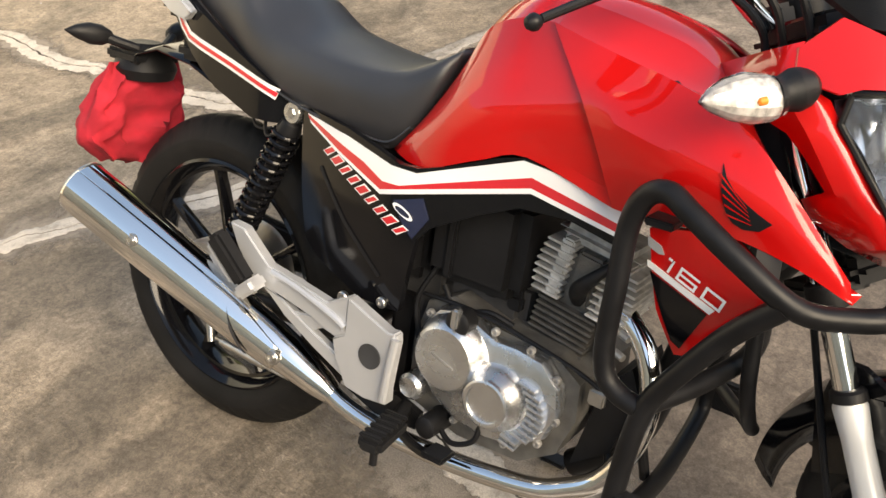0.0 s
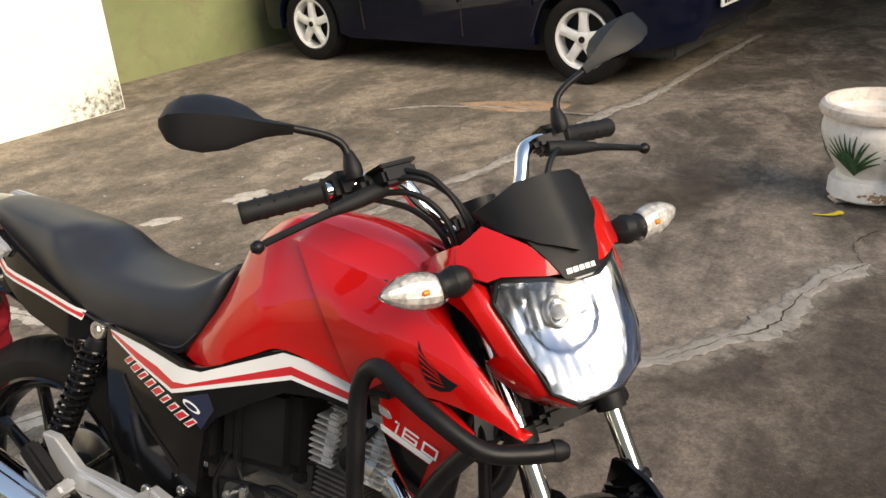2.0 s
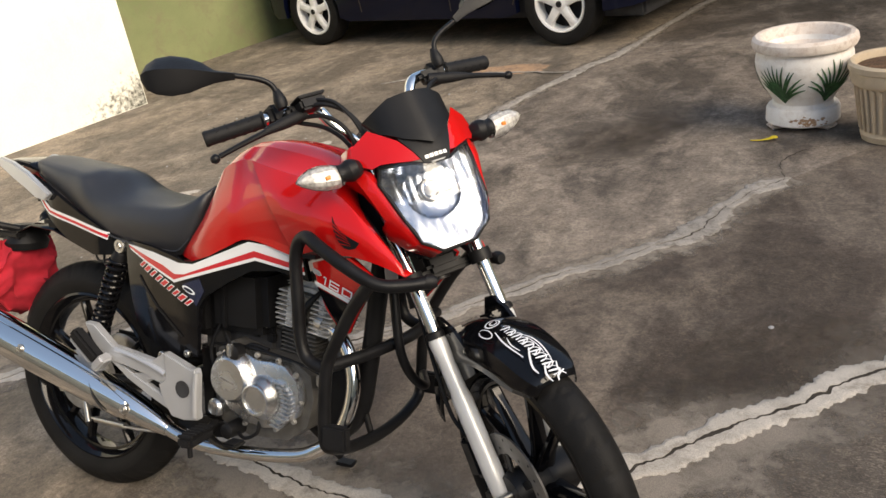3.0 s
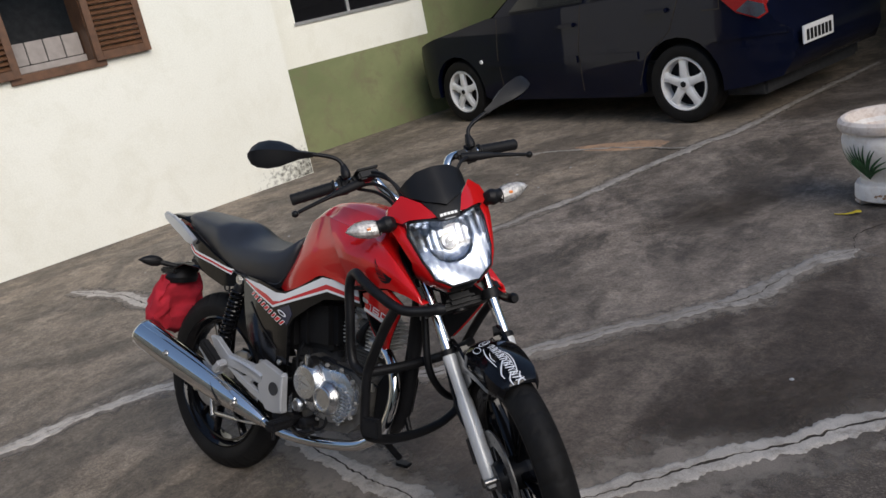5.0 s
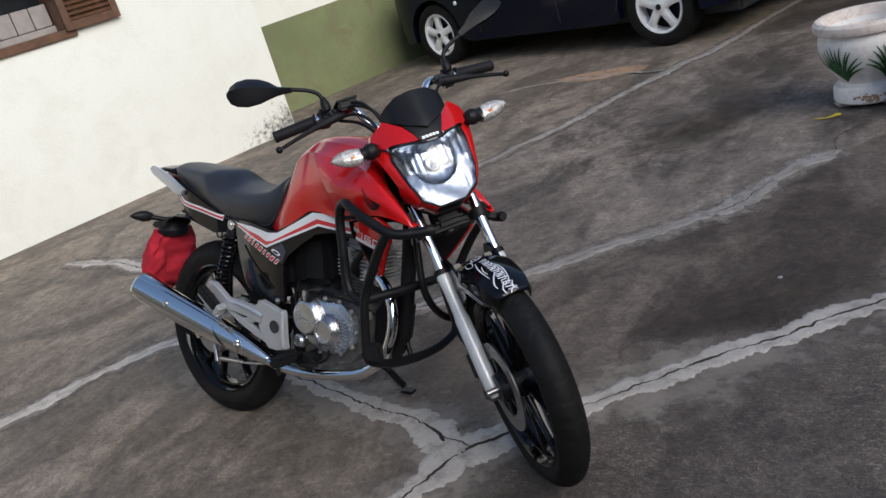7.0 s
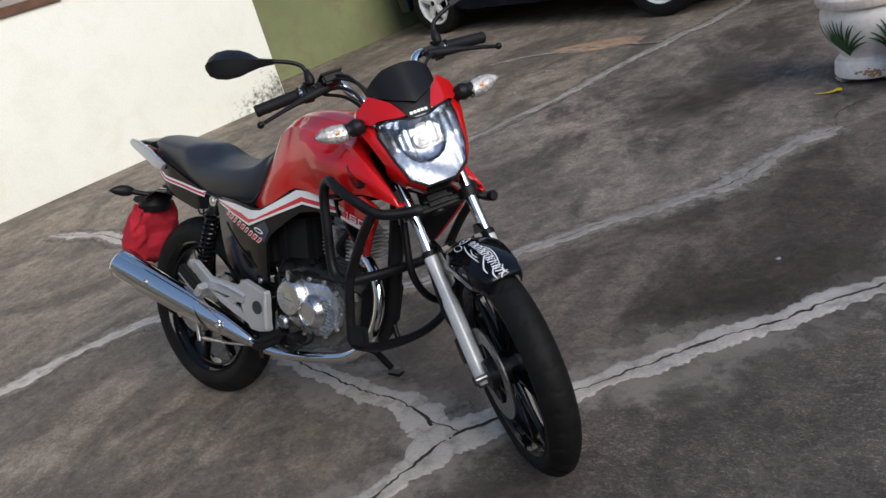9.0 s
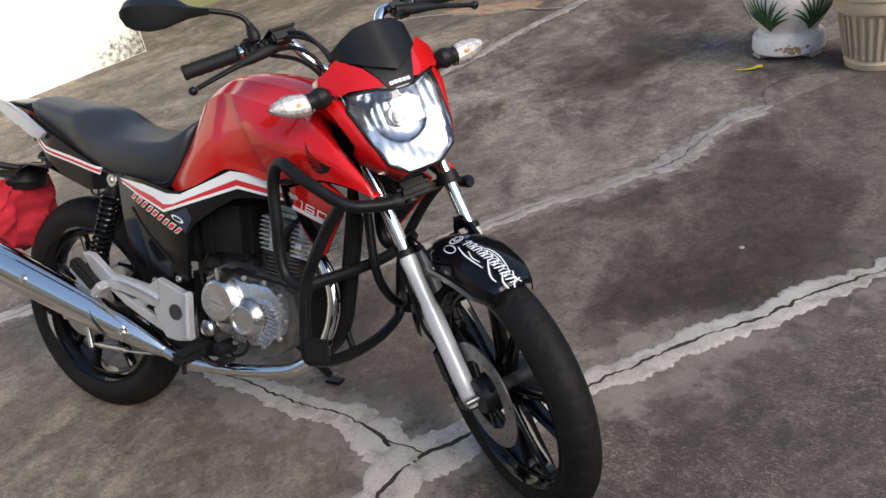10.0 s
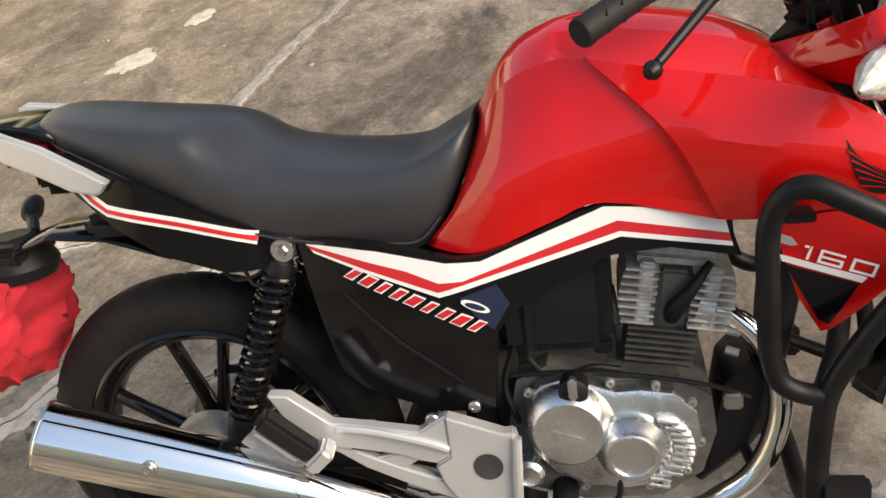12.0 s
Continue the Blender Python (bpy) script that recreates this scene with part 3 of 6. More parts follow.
for y0, y1 in ((WY1 + 0.0, WY1 + 0.40), (WY0 - 0.40, WY0 - 0.0)):
    sh = part("shutter", rbox((0.026, y0, WZ0 - 0.02), (0.05, y0 + 0.05, WZ1), 0.003), M_WOOD, win, "brown louvred wooden shutter")
    part("stile", rbox((0.026, y1 - 0.05, WZ0 - 0.02), (0.05, y1, WZ1), 0.003), M_WOOD, sh)
    part("bottom_rail", rbox((0.026, y0 + 0.05, WZ0 - 0.02), (0.05, y1 - 0.05, WZ0 + 0.04), 0.003), M_WOOD, sh)
    part("top_rail", rbox((0.026, y0 + 0.05, WZ1 - 0.06), (0.05, y1 - 0.05, WZ1), 0.003), M_WOOD, sh)
    for k in range(19):
        z = WZ0 + 0.055 + k * 0.035
        part("slat", rbox((-0.019, y0 + 0.05, -0.003), (0.019, y1 - 0.05, 0.003), 0.001), M_WOOD, sh, m=pose(0.038, 0, z, 0, 42, 0))

GX = -0.75  # face of the set-back wall
GBAND = 0.86
gw = thing("wall_green", "set-back wall painted olive green below and white above", "wall", HOUSE, kind="structure")
part("green_band", rbox((GX - 0.25, -0.4, GZ - 0.3), (GX, 9, GBAND), 0), M_GREEN, gw, "olive green painted lower wall")
for lo, hi in (((GX - 0.25, -0.4, GBAND), (GX, 0.62, 3.1)), ((GX - 0.25, 0.62, GBAND), (GX, 1.95, 1.22)), ((GX - 0.25, 0.62, 2.1), (GX, 1.95, 3.1)), ((GX - 0.25, 1.95, GBAND), (GX, 2.12, 3.1))):
    part("white_band", rbox(lo, hi, 0), M_WALL, gw, "white painted upper wall")
part("green_pier", rbox((GX - 0.25, 2.12, GBAND), (GX, 9, 3.1), 0), M_GREEN, gw, "olive green pier")
w2 = thing("window_2", "dark glazed window with a pale metal frame", "window", HOUSE, kind="structure")
part("window_sill", rbox((GX - 0.2, 0.6, 1.22), (GX + 0.02, 1.97, 1.245), 0.003), M_ALU, w2)
for y in (0.62, 1.27, 1.92):
    part("window_frame", rbox((GX - 0.12, y, 1.245), (GX - 0.08, y + 0.03, 2.1), 0.003), M_ALU, w2)
part("window_frame", rbox((GX - 0.12, 0.65, 2.07), (GX - 0.08, 1.92, 2.1), 0.003), M_ALU, w2)
for y in (0.65, 1.30):
    part("pane", rbox((GX - 0.105, y, 1.245), (GX - 0.098, y + 0.62, 2.07), 0), M_CARGLASS, w2, "dark window pane")

# unseen carport roof, added to darken the car's end, and the yard's far walls
thing("ceiling_unseen", "unseen carport roof added to shade the parked car", "roof", HOUSE, bm=rbox((GX, 2.2, 2.55), (9.0, 9.0, 2.68), 0), material=M_WALL, kind="structure")
thing("wall_back", "plain wall closing the carport", "wall", HOUSE, bm=rbox((GX - 0.25, 9.0, GZ - 0.3), (9.0, 9.2, 3.1), 0), material=M_GREEN, kind="structure")
# unseen walls, placed and sized to steer reflections, skylight and floor shade
thing("wall_street_unseen", "plain weathered yard wall, unseen, added for reflections and shade", "wall", bm=rbox((7.0, -14, GZ - 0.3), (7.2, 9, 2.9), 0), material=M_YARD, kind="structure")
thing("wall_west_unseen", "plain weathered yard wall beyond the house, unseen, added for reflections", "wall", HOUSE, bm=rbox((-0.28, -10.5, GZ - 0.3), (-0.05, -4.7, 2.6), 0), material=M_YARD, kind="structure")
thing("wall_south_unseen", "plain weathered yard wall, unseen, added for reflections and shade", "wall", bm=rbox((-8, -7.2, GZ - 0.3), (7.0, -7.0, 4.2), 0), material=M_YARD, kind="structure")

# ---------------------------------------------------------------- the motorcycle
from mathutils.bvhtree import BVHTree

# built upright round its rear contact point, x ahead, then leaned on its side stand with the bars turned right
BIKE = pose(0.011, -0.071, -0.002, 0, 0, 1.467) @ pose(0, 0, 0, -18.415, -0.15) @ Matrix.Scale(0.988, 4)
STEER = pose(1.34, 0, 0, 0, -24.2) @ pose(0, 0, 0, 0, 0, -37.4)
bike = thing("motorcycle", "red and black street motorcycle leaning on its side stand", "motorcycle", BIKE)


def both(name, bm, material, parent, label="", sharp=35):
    """A part and its twin on the other side."""
    b2 = mirrored(bm)
    return part(name, bm, material, parent, label, sharp=sharp), part(name, b2, material, parent, label, sharp=sharp)


# ---- wheels
def tyre(R, half, rim, blocks, n=360):
    prof = [(rim, -half * 0.72), (rim + (R - rim) * 0.22, -half * 0.93), (rim + (R - rim) * 0.45, -half)]
    for k in range(15):
        t = -1 + 2 * k / 14
        prof.append((R - (R - rim) * 0.50 * abs(t) ** 2.3, half * 0.98 * t))
    prof += [(rim + (R - rim) * 0.45, half), (rim + (R - rim) * 0.22, half * 0.93), (rim, half * 0.72)]
    rows = []
    for j in range(n):
        a = 2 * math.pi * j / n
        row = []
        for r, h in prof:
            f = (a * blocks / (2 * math.pi) + abs(h) * 14) % 1.0
            g = (a * blocks / (2 * math.pi) - abs(h) * 9 + 0.5) % 1.0
            cut = 0.0032 if (r > R - (R - rim) * 0.42 and ((f < 0.14 and abs(h) > half * 0.18) or (g < 0.10 and half * 0.1 < abs(h) < half * 0.6))) else 0.0
            row.append(((r - cut) * math.cos(a), h, (r - cut) * math.sin(a)))
        rows.append(row)
    rows.append(rows[0])
    return rings(bmesh.new(), rows, caps=False, closed=False)


def wheel(name, m, R, half, label):
    rim = part(name, lathe([(0.232, -half * 0.80), (0.226, -half * 0.86), (0.219, -half * 0.72), (0.212, -half * 0.4), (0.206, -half * 0.36), (0.203, 0), (0.206, half * 0.36), (0.212, half * 0.4), (0.219, half * 0.72), (0.226, half * 0.86), (0.232, half * 0.80)], 96, caps=False), M_GLOSS, bike, label, m=m)
    part("tyre", tyre(R, half, 0.228, 34), M_RUBBER, rim, "worn black road tyre", sharp=40)
    part("hub", lathe([(0.02, -0.075), (0.036, -0.075), (0.045, -0.055), (0.042, -0.02), (0.05, 0), (0.042, 0.02), (0.045, 0.055), (0.036, 0.075), (0.02, 0.075)], 32), M_SATIN, rim)
    for k in range(5):
        for s in (-1, 1):
            c = radians(93 + 72 * k)
            rows = []
            for r, off, w, d in ((0.038, 7 * s, 0.010, 0.022), (0.09, 9.5 * s, 0.0075, 0.017), (0.15, 12 * s, 0.007, 0.014), (0.20, 13 * s, 0.009, 0.013), (0.209, 13.2 * s, 0.013, 0.013)):
                a = c + radians(off)
                ctr, tan = np.array([r * math.cos(a), 0, r * math.sin(a)]), np.array([-math.sin(a), 0, math.cos(a)])
                rows.append([ctr + w * u * tan + np.array([0, d * v, 0]) for u, v in ((-1, -0.6), (-0.5, -1), (0.5, -1), (1, -0.6), (1, 0.6), (0.5, 1), (-0.5, 1), (-1, 0.6))])
            part("spoke", rings(bmesh.new(), rows), M_GLOSS, rim)
    return rim


rear = wheel("rear_wheel", pose(-0.002, 0.0, 0.2825), 0.3130, 0.050, "black cast rear wheel")
part("brake_drum", lathe([(0.03, -0.085), (0.078, -0.080), (0.082, -0.07), (0.082, -0.03), (0.05, -0.02)], 40), M_ALLOYDARK, rear, "dull alloy drum brake plate")
part("axle_nut", lathe([(0.016, -0.135), (0.016, -0.118), (0.022, -0.116), (0.022, -0.112), (0.01, -0.112), (0.01, -0.08)], 6), M_STEEL, rear)
part("brake_arm", tube([(0.03, -0.09, -0.045), (0.05, -0.10, -0.10)], 0.008), M_STEEL, rear)
part("sprocket", lathe([(0.085, 0.062), (0.095, 0.066), (0.085, 0.070), (0.04, 0.070)], 40), M_STEEL, rear)
FRONT_AXLE = (0.1096, 0, 0.250)
FENDER = (0.076, 0, 0.240)
front = wheel("front_wheel", STEER @ pose(*FRONT_AXLE) @ pose(0, 0, 0, 0, 24.2 + 20), 0.291, 0.042, "black cast front wheel")
disc = part("brake_disc", lathe([(0.078, -0.060), (0.120, -0.060), (0.120, -0.056), (0.078, -0.056), (0.078, -0.060)], 64, caps=False), M_DISC, front, "drilled steel brake disc")
for k in range(6):
    a = 60 * k
    part("disc_carrier", rbox((0.035, -0.061, -0.008), (0.082, -0.056, 0.008), 0.002), M_SATIN, disc, m=pose(0, 0, 0, 0, a, 0))
# flat near-black dots paint the shade of the drilled holes
hb = bmesh.new()
for k in range(24):
    a = 2 * math.pi * k / 24
    r = 0.090 + 0.010 * (k % 3)
    lathe([(0.003, -0.0608), (0.0001, -0.0608)], 8, (r * math.cos(a), 0, r * math.sin(a)), "y", hb, caps=False)
part("disc_hole_dots", hb, M_SHADEBLACK, disc)["kind"] = "stuff"

# ---- fork, fender and brake (in the steering frame)


def leg_x(z):
    return 0.084 - 0.062 * (z - 0.25)


for s in (-1, 1):
    up = part("fork_tube", rod((leg_x(0.55) - 0.002, s * 0.081, 0.55), (leg_x(0.99) - 0.002, s * 0.081, 0.99), 0.0148, 24), M_CHROME, bike, "chrome fork tube", m=STEER)
    leg = part("fork_leg", tube([(leg_x(z) - 0.002, s * 0.081, z) for z in (0.232, 0.25, 0.30, 0.45, 0.47, 0.535, 0.575, 0.584)], 0.02, 20, 0, radii=[0.012, 0.0190, 0.0208, 0.0208, 0.0175, 0.0175, 0.0200, 0.0170]), M_FORK, bike, "grey painted lower fork leg", m=STEER)
    part("dust_seal", lathe([(0.0165, 0.0), (0.0215, 0.002), (0.0205, 0.013), (0.0165, 0.016)], 24, (leg_x(0.584) - 0.001, s * 0.081, 0.581), "z"), M_PLASTIC, leg)
    part("axle_clamp", rbox((leg_x(0.25) - 0.05, s * 0.081 - 0.018, 0.226), (leg_x(0.25) + 0.006, s * 0.081 + 0.018, 0.268), 0.008), M_SATIN, leg)
part("front_axle", rod((FRONT_AXLE[0], -0.105, FRONT_AXLE[2]), (FRONT_AXLE[0], 0.105, FRONT_AXLE[2]), 0.008, 12), M_STEEL, bike, m=STEER)
cal = part("brake_caliper", rbox((0.0, -0.098, 0.285), (0.058, -0.036, 0.375), 0.012), M_SATIN, bike, "black brake caliper behind the fork leg", m=STEER)
for z in (0.30, 0.33, 0.36):
    part("caliper_rib", rbox((-0.012, -0.090, z - 0.009), (0.004, -0.05, z + 0.009), 0.004), M_SATIN, cal)

fw, rows = 0.070, []
for k in range(25):
    a = radians(38.5 + 107.5 * k / 24)
    t = k / 24
    w = fw * (0.80 + 0.22 * math.sin(math.pi * min(1, t * 1.25 + 0.08)))
    if t < 0.08:
        w *= 0.72 + 0.28 * (t / 0.08) ** 0.5
    R = 0.326 + 0.010 * math.sin(math.pi * t)
    row = []
    for y, dr in ((-1, -0.052), (-0.97, -0.030), (-0.86, -0.004), (-0.55, 0.006), (-0.2, 0.012), (0, 0.014), (0.2, 0.012), (0.55, 0.006), (0.86, -0.004), (0.97, -0.030), (1, -0.052)):
        r = R + dr * (0.45 + 0.55 * min(1, t * 6 + 0.2))
        row.append((FENDER[0] + r * math.cos(a), w * y, FENDER[2] + r * math.sin(a)))
    rows.append(row)
fb = rings(bmesh.new(), rows, caps=False, closed=False)
fender = part("front_fender", fb, M_GLOSS, bike, "glossy black front fender with white script", m=STEER, sharp=30)
md = fender.modifiers.new("thickness", "SOLIDIFY")
md.thickness, md.offset = 0.003, -1
for s in (-1, 1):
    b = sheet([(-0.045, 0.455), (0.03, 0.475), (0.150, 0.495), (0.150, 0.535), (0.115, 0.590), (0.075, 0.618), (0.045, 0.622), (0.015, 0.59), (-0.02, 0.54)], lambda x, z: -0.0665, 0.008, 0.05)
    part("fender_stay", mirrored(b) if s > 0 else b, M_GLOSS, fender)
    part("stay_bridge", rbox((0.03, min(s * 0.03, s * 0.068), 0.572), (0.105, max(s * 0.03, s * 0.068), 0.590), 0.006), M_GLOSS, fender)


def on_fender(u, v):
    """Place on the crown: u across, v along the arc from the tip."""
    a = radians(38 + v / 0.335 * 57.3)
    r = 0.3455 + 0.009 * math.sin(math.pi * min(1, v / 0.5)) - 0.012 * (abs(u) / 0.05) ** 2
    return (FENDER[0] + r * math.cos(a), u, FENDER[2] + r * math.sin(a))


sb = bmesh.new()
stroke = random.Random(4)


def pen(pts, w):
    pth = smooth_path([(*p, 0) for p in pts], 7)
    rws = []
    for i, p in enumerate(pth):
        d = pth[min(i + 1, len(pth) - 1)] - pth[max(i - 1, 0)]
        d /= np.linalg.norm(d) + 1e-9
        nrm = np.array([-d[1], d[0], 0])
        ww = w * (0.35 + 0.65 * abs(math.sin(2.6 * i / len(pth) + 0.4)))
        rws.append([on_fender(*(p + s * nrm * ww / 2)[:2]) for s in (-1, 1)])
    rings(sb, rws, caps=False, closed=False)


turns = 9  # a run of joined loops stands for the written word
pen([(-0.011 + 0.0009 * i / 8 + 0.0085 * math.sin(2 * math.pi * i / 8), 0.158 - 0.0172 * i / 8 + 0.0042 * math.cos(2 * math.pi * i / 8)) for i in range(turns * 8 + 1)], 0.0024)
for k in range(turns):
    v0, u0 = 0.154 - 0.0172 * k, -0.011 + 0.0009 * k
    h = stroke.uniform(0.009, 0.012)
    pen([(u0 - h, v0 + 0.002), (u0, v0 - 0.001), (u0 + h, v0 - 0.003)], 0.0040)
    if k % 2:
        pen([(u0 + 0.2 * h, v0 - 0.003), (u0 - 0.5 * h, v0 - 0.007), (u0 - h, v0 - 0.004)], 0.0030)
pen([(-0.016 + 0.014 * math.cos(t), 0.190 + 0.013 * math.sin(t)) for t in [0.7 * i for i in range(13)]], 0.0034)
pen([(-0.014 + 0.007 * math.cos(t), 0.190 + 0.007 * math.sin(t)) for t in [0.8 * i + 1 for i in range(8)]], 0.0030)
pen([(-0.042 + 0.008 * math.cos(t), 0.176 + 0.020 * math.sin(t)) for t in [0.6 * i + 2 for i in range(11)]], 0.0026)
pen([(-0.002, 0.118), (0.008, 0.100), (0.011, 0.076), (0.008, 0.050), (0.003, 0.030)], 0.0030)
pen([(0.002, 0.104), (0.005, 0.080), (0.004, 0.056)], 0.0022)
pen([(-0.030, 0.160), (-0.036, 0.130), (-0.036, 0.100), (-0.032, 0.068)], 0.0030)
pen([(-0.026, 0.128), (-0.031, 0.106), (-0.028, 0.084)], 0.0022)
pen([(-0.012, 0.080), (-0.024, 0.060), (-0.032, 0.040), (-0.031, 0.024)], 0.0038)
pen([(-0.010, 0.036), (-0.021, 0.016), (-0.020, -0.002)], 0.0036)
pen([(0.010, 0.030), (0.003, 0.014), (0.010, 0.000)], 0.0032)
pen([(0.012, 0.010), (-0.004, 0.004), (-0.010, -0.006)], 0.0036)
part("script", sb, M_GRAFFITI, fender, "white script lettering strokes", sharp=80)

# ---- head: lamp, fairing, visor, indicators
STEM = STEER
part("steering_stem", rod((0.0, 0, 0.69), (0.0, 0, 1.0), 0.022, 16), M_SATIN, bike, m=STEM)
yoke = part("lower_clamp", rbox((-0.03, -0.085, 0.697), (0.040, 0.085, 0.716), 0.008), M_PLASTIC, bike, m=STEM)
for s in (-1, 1):
    part("clamp_ring", lathe([(0.0165, 0.694), (0.0235, 0.694), (0.0245, 0.706), (0.0235, 0.720), (0.0165, 0.720)], 24, (leg_x(0.707) - 0.002, s * 0.081, 0), "z"), M_PLASTIC, yoke)
part("top_clamp", rbox((-0.045, -0.105, 0.965), (0.03, 0.105, 0.99), 0.010), M_SATIN, bike, m=STEM)
lens_o = [(-0.0955, 0.927), (-0.05, 0.910), (-0.024, 0.898), (0.024, 0.898), (0.05, 0.910), (0.0955, 0.927), (0.104, 0.900), (0.090, 0.815), (0.074, 0.765), (0.036, 0.738), (-0.036, 0.738), (-0.074, 0.765), (-0.090, 0.815), (-0.104, 0.900)]


def lens_x(y, z):
    """Front of the lamp glass: a pointed nose that turns under at the chin."""
    nose = float(np.interp(z, (0.735, 0.750, 0.768, 0.790, 0.82, 0.87, 0.92), (0.160, 0.172, 0.187, 0.203, 0.212, 0.216, 0.210)))
    edge = float(np.interp(z, (0.735, 0.768, 0.82, 0.92), (0.016, 0.040, 0.052, 0.054)))
    return nose - edge * (abs(y) / 0.096) ** 3.0


def brow_x(y, z):
    """Face of the bodywork above the lamp."""
    return 0.208 - 4.2 * y * y - 0.22 * max(0, z - 0.93)


def face_sheet(outline, fx, thick, step=0.02):
    """A plate seen from ahead: outline in (y, z), bent to x = fx(y, z)."""
    bm = sheet(outline, lambda u, v: 0, 0, step)
    for v in bm.verts:
        y, z = v.co.x, v.co.z
        v.co = (fx(y, z), y, z)
    if thick:
        ext = bmesh.ops.extrude_face_region(bm, geom=list(bm.faces))
        for v in (g for g in ext["geom"] if isinstance(g, bmesh.types.BMVert)):
            v.co.x -= thick
    return bm


lamp = part("headlamp", lathe([(0.001, 0.030), (0.05, 0.035), (0.075, 0.06), (0.080, 0.075)], 40, (0.0, 0, 0.845), "x", caps=False), M_PLASTIC, bike, "clear multi-facet headlamp", m=STEM)
def bowl_x(y, z):
    """Depth of the reflector: a bowl broken into upright flutes."""
    r2 = y * y + (z - 0.862) ** 2
    h = z - 0.855
    f = 0.120 + 3.0 * r2 if r2 < 0.0034 else 0.130 + 1.2 * y * y + (0.7 * h * h if h < 0 else -0.14 * h)
    strip = (y / 0.019 + 50.5) % 1.0
    bulge = 1 - (2 * strip - 1) ** 2
    flute = -0.0018 * bulge if z > 0.850 else -0.0005 * bulge + 0.0012 * math.sin(z * 60 + 45 * y)
    return min(f + flute, lens_x(y, z) - 0.006)


rb = face_sheet([(y * 0.985, 0.84 + (z - 0.84) * 0.98) for y, z in lens_o], bowl_x, 0, 0.0032)
part("reflector", rb, M_REFLECT, lamp, "fluted silver reflector", sharp=40)
wall = []
for (y0, z0), (y1, z1) in zip(lens_o, lens_o[1:] + lens_o[:1]):
    n = max(1, int(math.hypot(y1 - y0, z1 - z0) / 0.006))
    wall += [(0.985 * (y0 + (y1 - y0) * k / n), 0.84 + 0.98 * (z0 + (z1 - z0) * k / n - 0.84)) for k in range(n)]
part("reflector_wall", rings(bmesh.new(), [[(lens_x(y, z) - 0.0045, y, z) for y, z in wall], [(bowl_x(y, z) - 0.004, y, z) for y, z in wall]], caps=False), M_REFLECT, lamp, "silver side wall of the reflector", sharp=40)
part("bulb_shield", lathe([(0.0, 0.158), (0.008, 0.156), (0.011, 0.148), (0.011, 0.112)], 20, (0, 0, 0.862), "x"), M_SILVER, lamp)
part("bulb_ring", lathe([(0.017, 0.114), (0.019, 0.128), (0.0225, 0.129), (0.0245, 0.125), (0.0245, 0.114)], 28, (0, 0, 0.862), "x", caps=False), M_STEEL, lamp, "dull bulb holder ring")
lens = part("lens", face_sheet(lens_o, lens_x, 0.003, 0.014), M_LENS, lamp, "clear polished lens", sharp=50)
lens.visible_shadow = False
edge = [(y, z) for y, z in lens_o]
part("lamp_rim", tube([(lens_x(y, z) - 0.004, y * 1.015, 0.84 + (z - 0.84) * 1.012) for y, z in edge + edge[:1]], 0.0035, 8, 0), M_PLASTIC, lamp)
part("lamp_shell", face_sheet([(y * 1.01, 0.84 + (z - 0.84) * 1.01) for y, z in lens_o], lambda y, z: 0.07 - 0.2 * abs(y), 0.0, 0.05), M_PLASTIC, lamp)

fair = part("headlamp_fairing", face_sheet([(-0.030, 0.912), (-0.056, 0.962), (-0.094, 1.004), (-0.128, 0.985), (-0.137, 0.955), (-0.112, 0.930), (-0.097, 0.931), (-0.05, 0.915)], brow_x, 0.004), M_RED, bike, "red headlamp fairing", m=STEM)
part("brow", face_sheet([(0.030, 0.914), (0.05, 0.915), (0.097, 0.931), (0.112, 0.930), (0.137, 0.955), (0.128, 0.985), (0.094, 1.004), (0.056, 0.962)], brow_x, 0.004), M_RED, fair)
nose = part("badge_panel", face_sheet([(-0.033, 0.915), (-0.026, 0.899), (0.026, 0.899), (0.033, 0.915), (0.056, 0.966), (0, 0.942), (-0.056, 0.966)], lambda y, z: brow_x(y, z) + 0.003, 0.004), M_PLASTIC, fair, "matt black nose panel")
for k in range(5):  # maker's name: plain pale blocks
    y0 = -0.024 + 0.0097 * k
    part("badge_block", face_sheet([(y0, 0.9085), (y0 + 0.0076, 0.9085), (y0 + 0.0076, 0.9155), (y0, 0.9155)], lambda y, z: brow_x(y, z) + 0.0045, 0.001), M_DECALWHITE, nose, "plain pale badge block")
part("chin_line", face_sheet([(-0.026, 0.8985), (0.026, 0.8985), (0.027, 0.9010), (-0.027, 0.9010)], lambda y, z: brow_x(y, z) + 0.004, 0.001), M_DECALGREY, nose)
for s in (-1, 1):
    rows = []
    for z, yf, xm, ym, xb, yb in (
            (0.990, 0.124, 0.080, 0.134, -0.040, 0.110), (0.955, 0.136, 0.085, 0.147, -0.035, 0.122), (0.926, 0.106, 0.112, 0.136, 0.040, 0.126),
            (0.900, 0.104, 0.120, 0.131, 0.080, 0.122), (0.87, 0.102, 0.124, 0.124, 0.095, 0.116), (0.832, 0.096, 0.128, 0.115, 0.108, 0.109),
            (0.824, 0.095, 0.130, 0.113, 0.066, 0.106), (0.80, 0.0885, 0.134, 0.105, 0.072, 0.103), (0.765, 0.077, 0.13, 0.088, 0.098, 0.084), (0.735, 0.040, 0.128, 0.046, 0.103, 0.046)):
        xf = lens_x(yf, z) - 0.004 if z < 0.93 else brow_x(yf, z)
        rows.append([(xf, s * yf, z), ((xf + xm) / 2 + 0.002, s * ((yf + ym) / 2 + 0.002), z), (xm, s * ym, z), (xb, s * yb, z), (xb + 0.003, s * (yb - 0.012), z)])
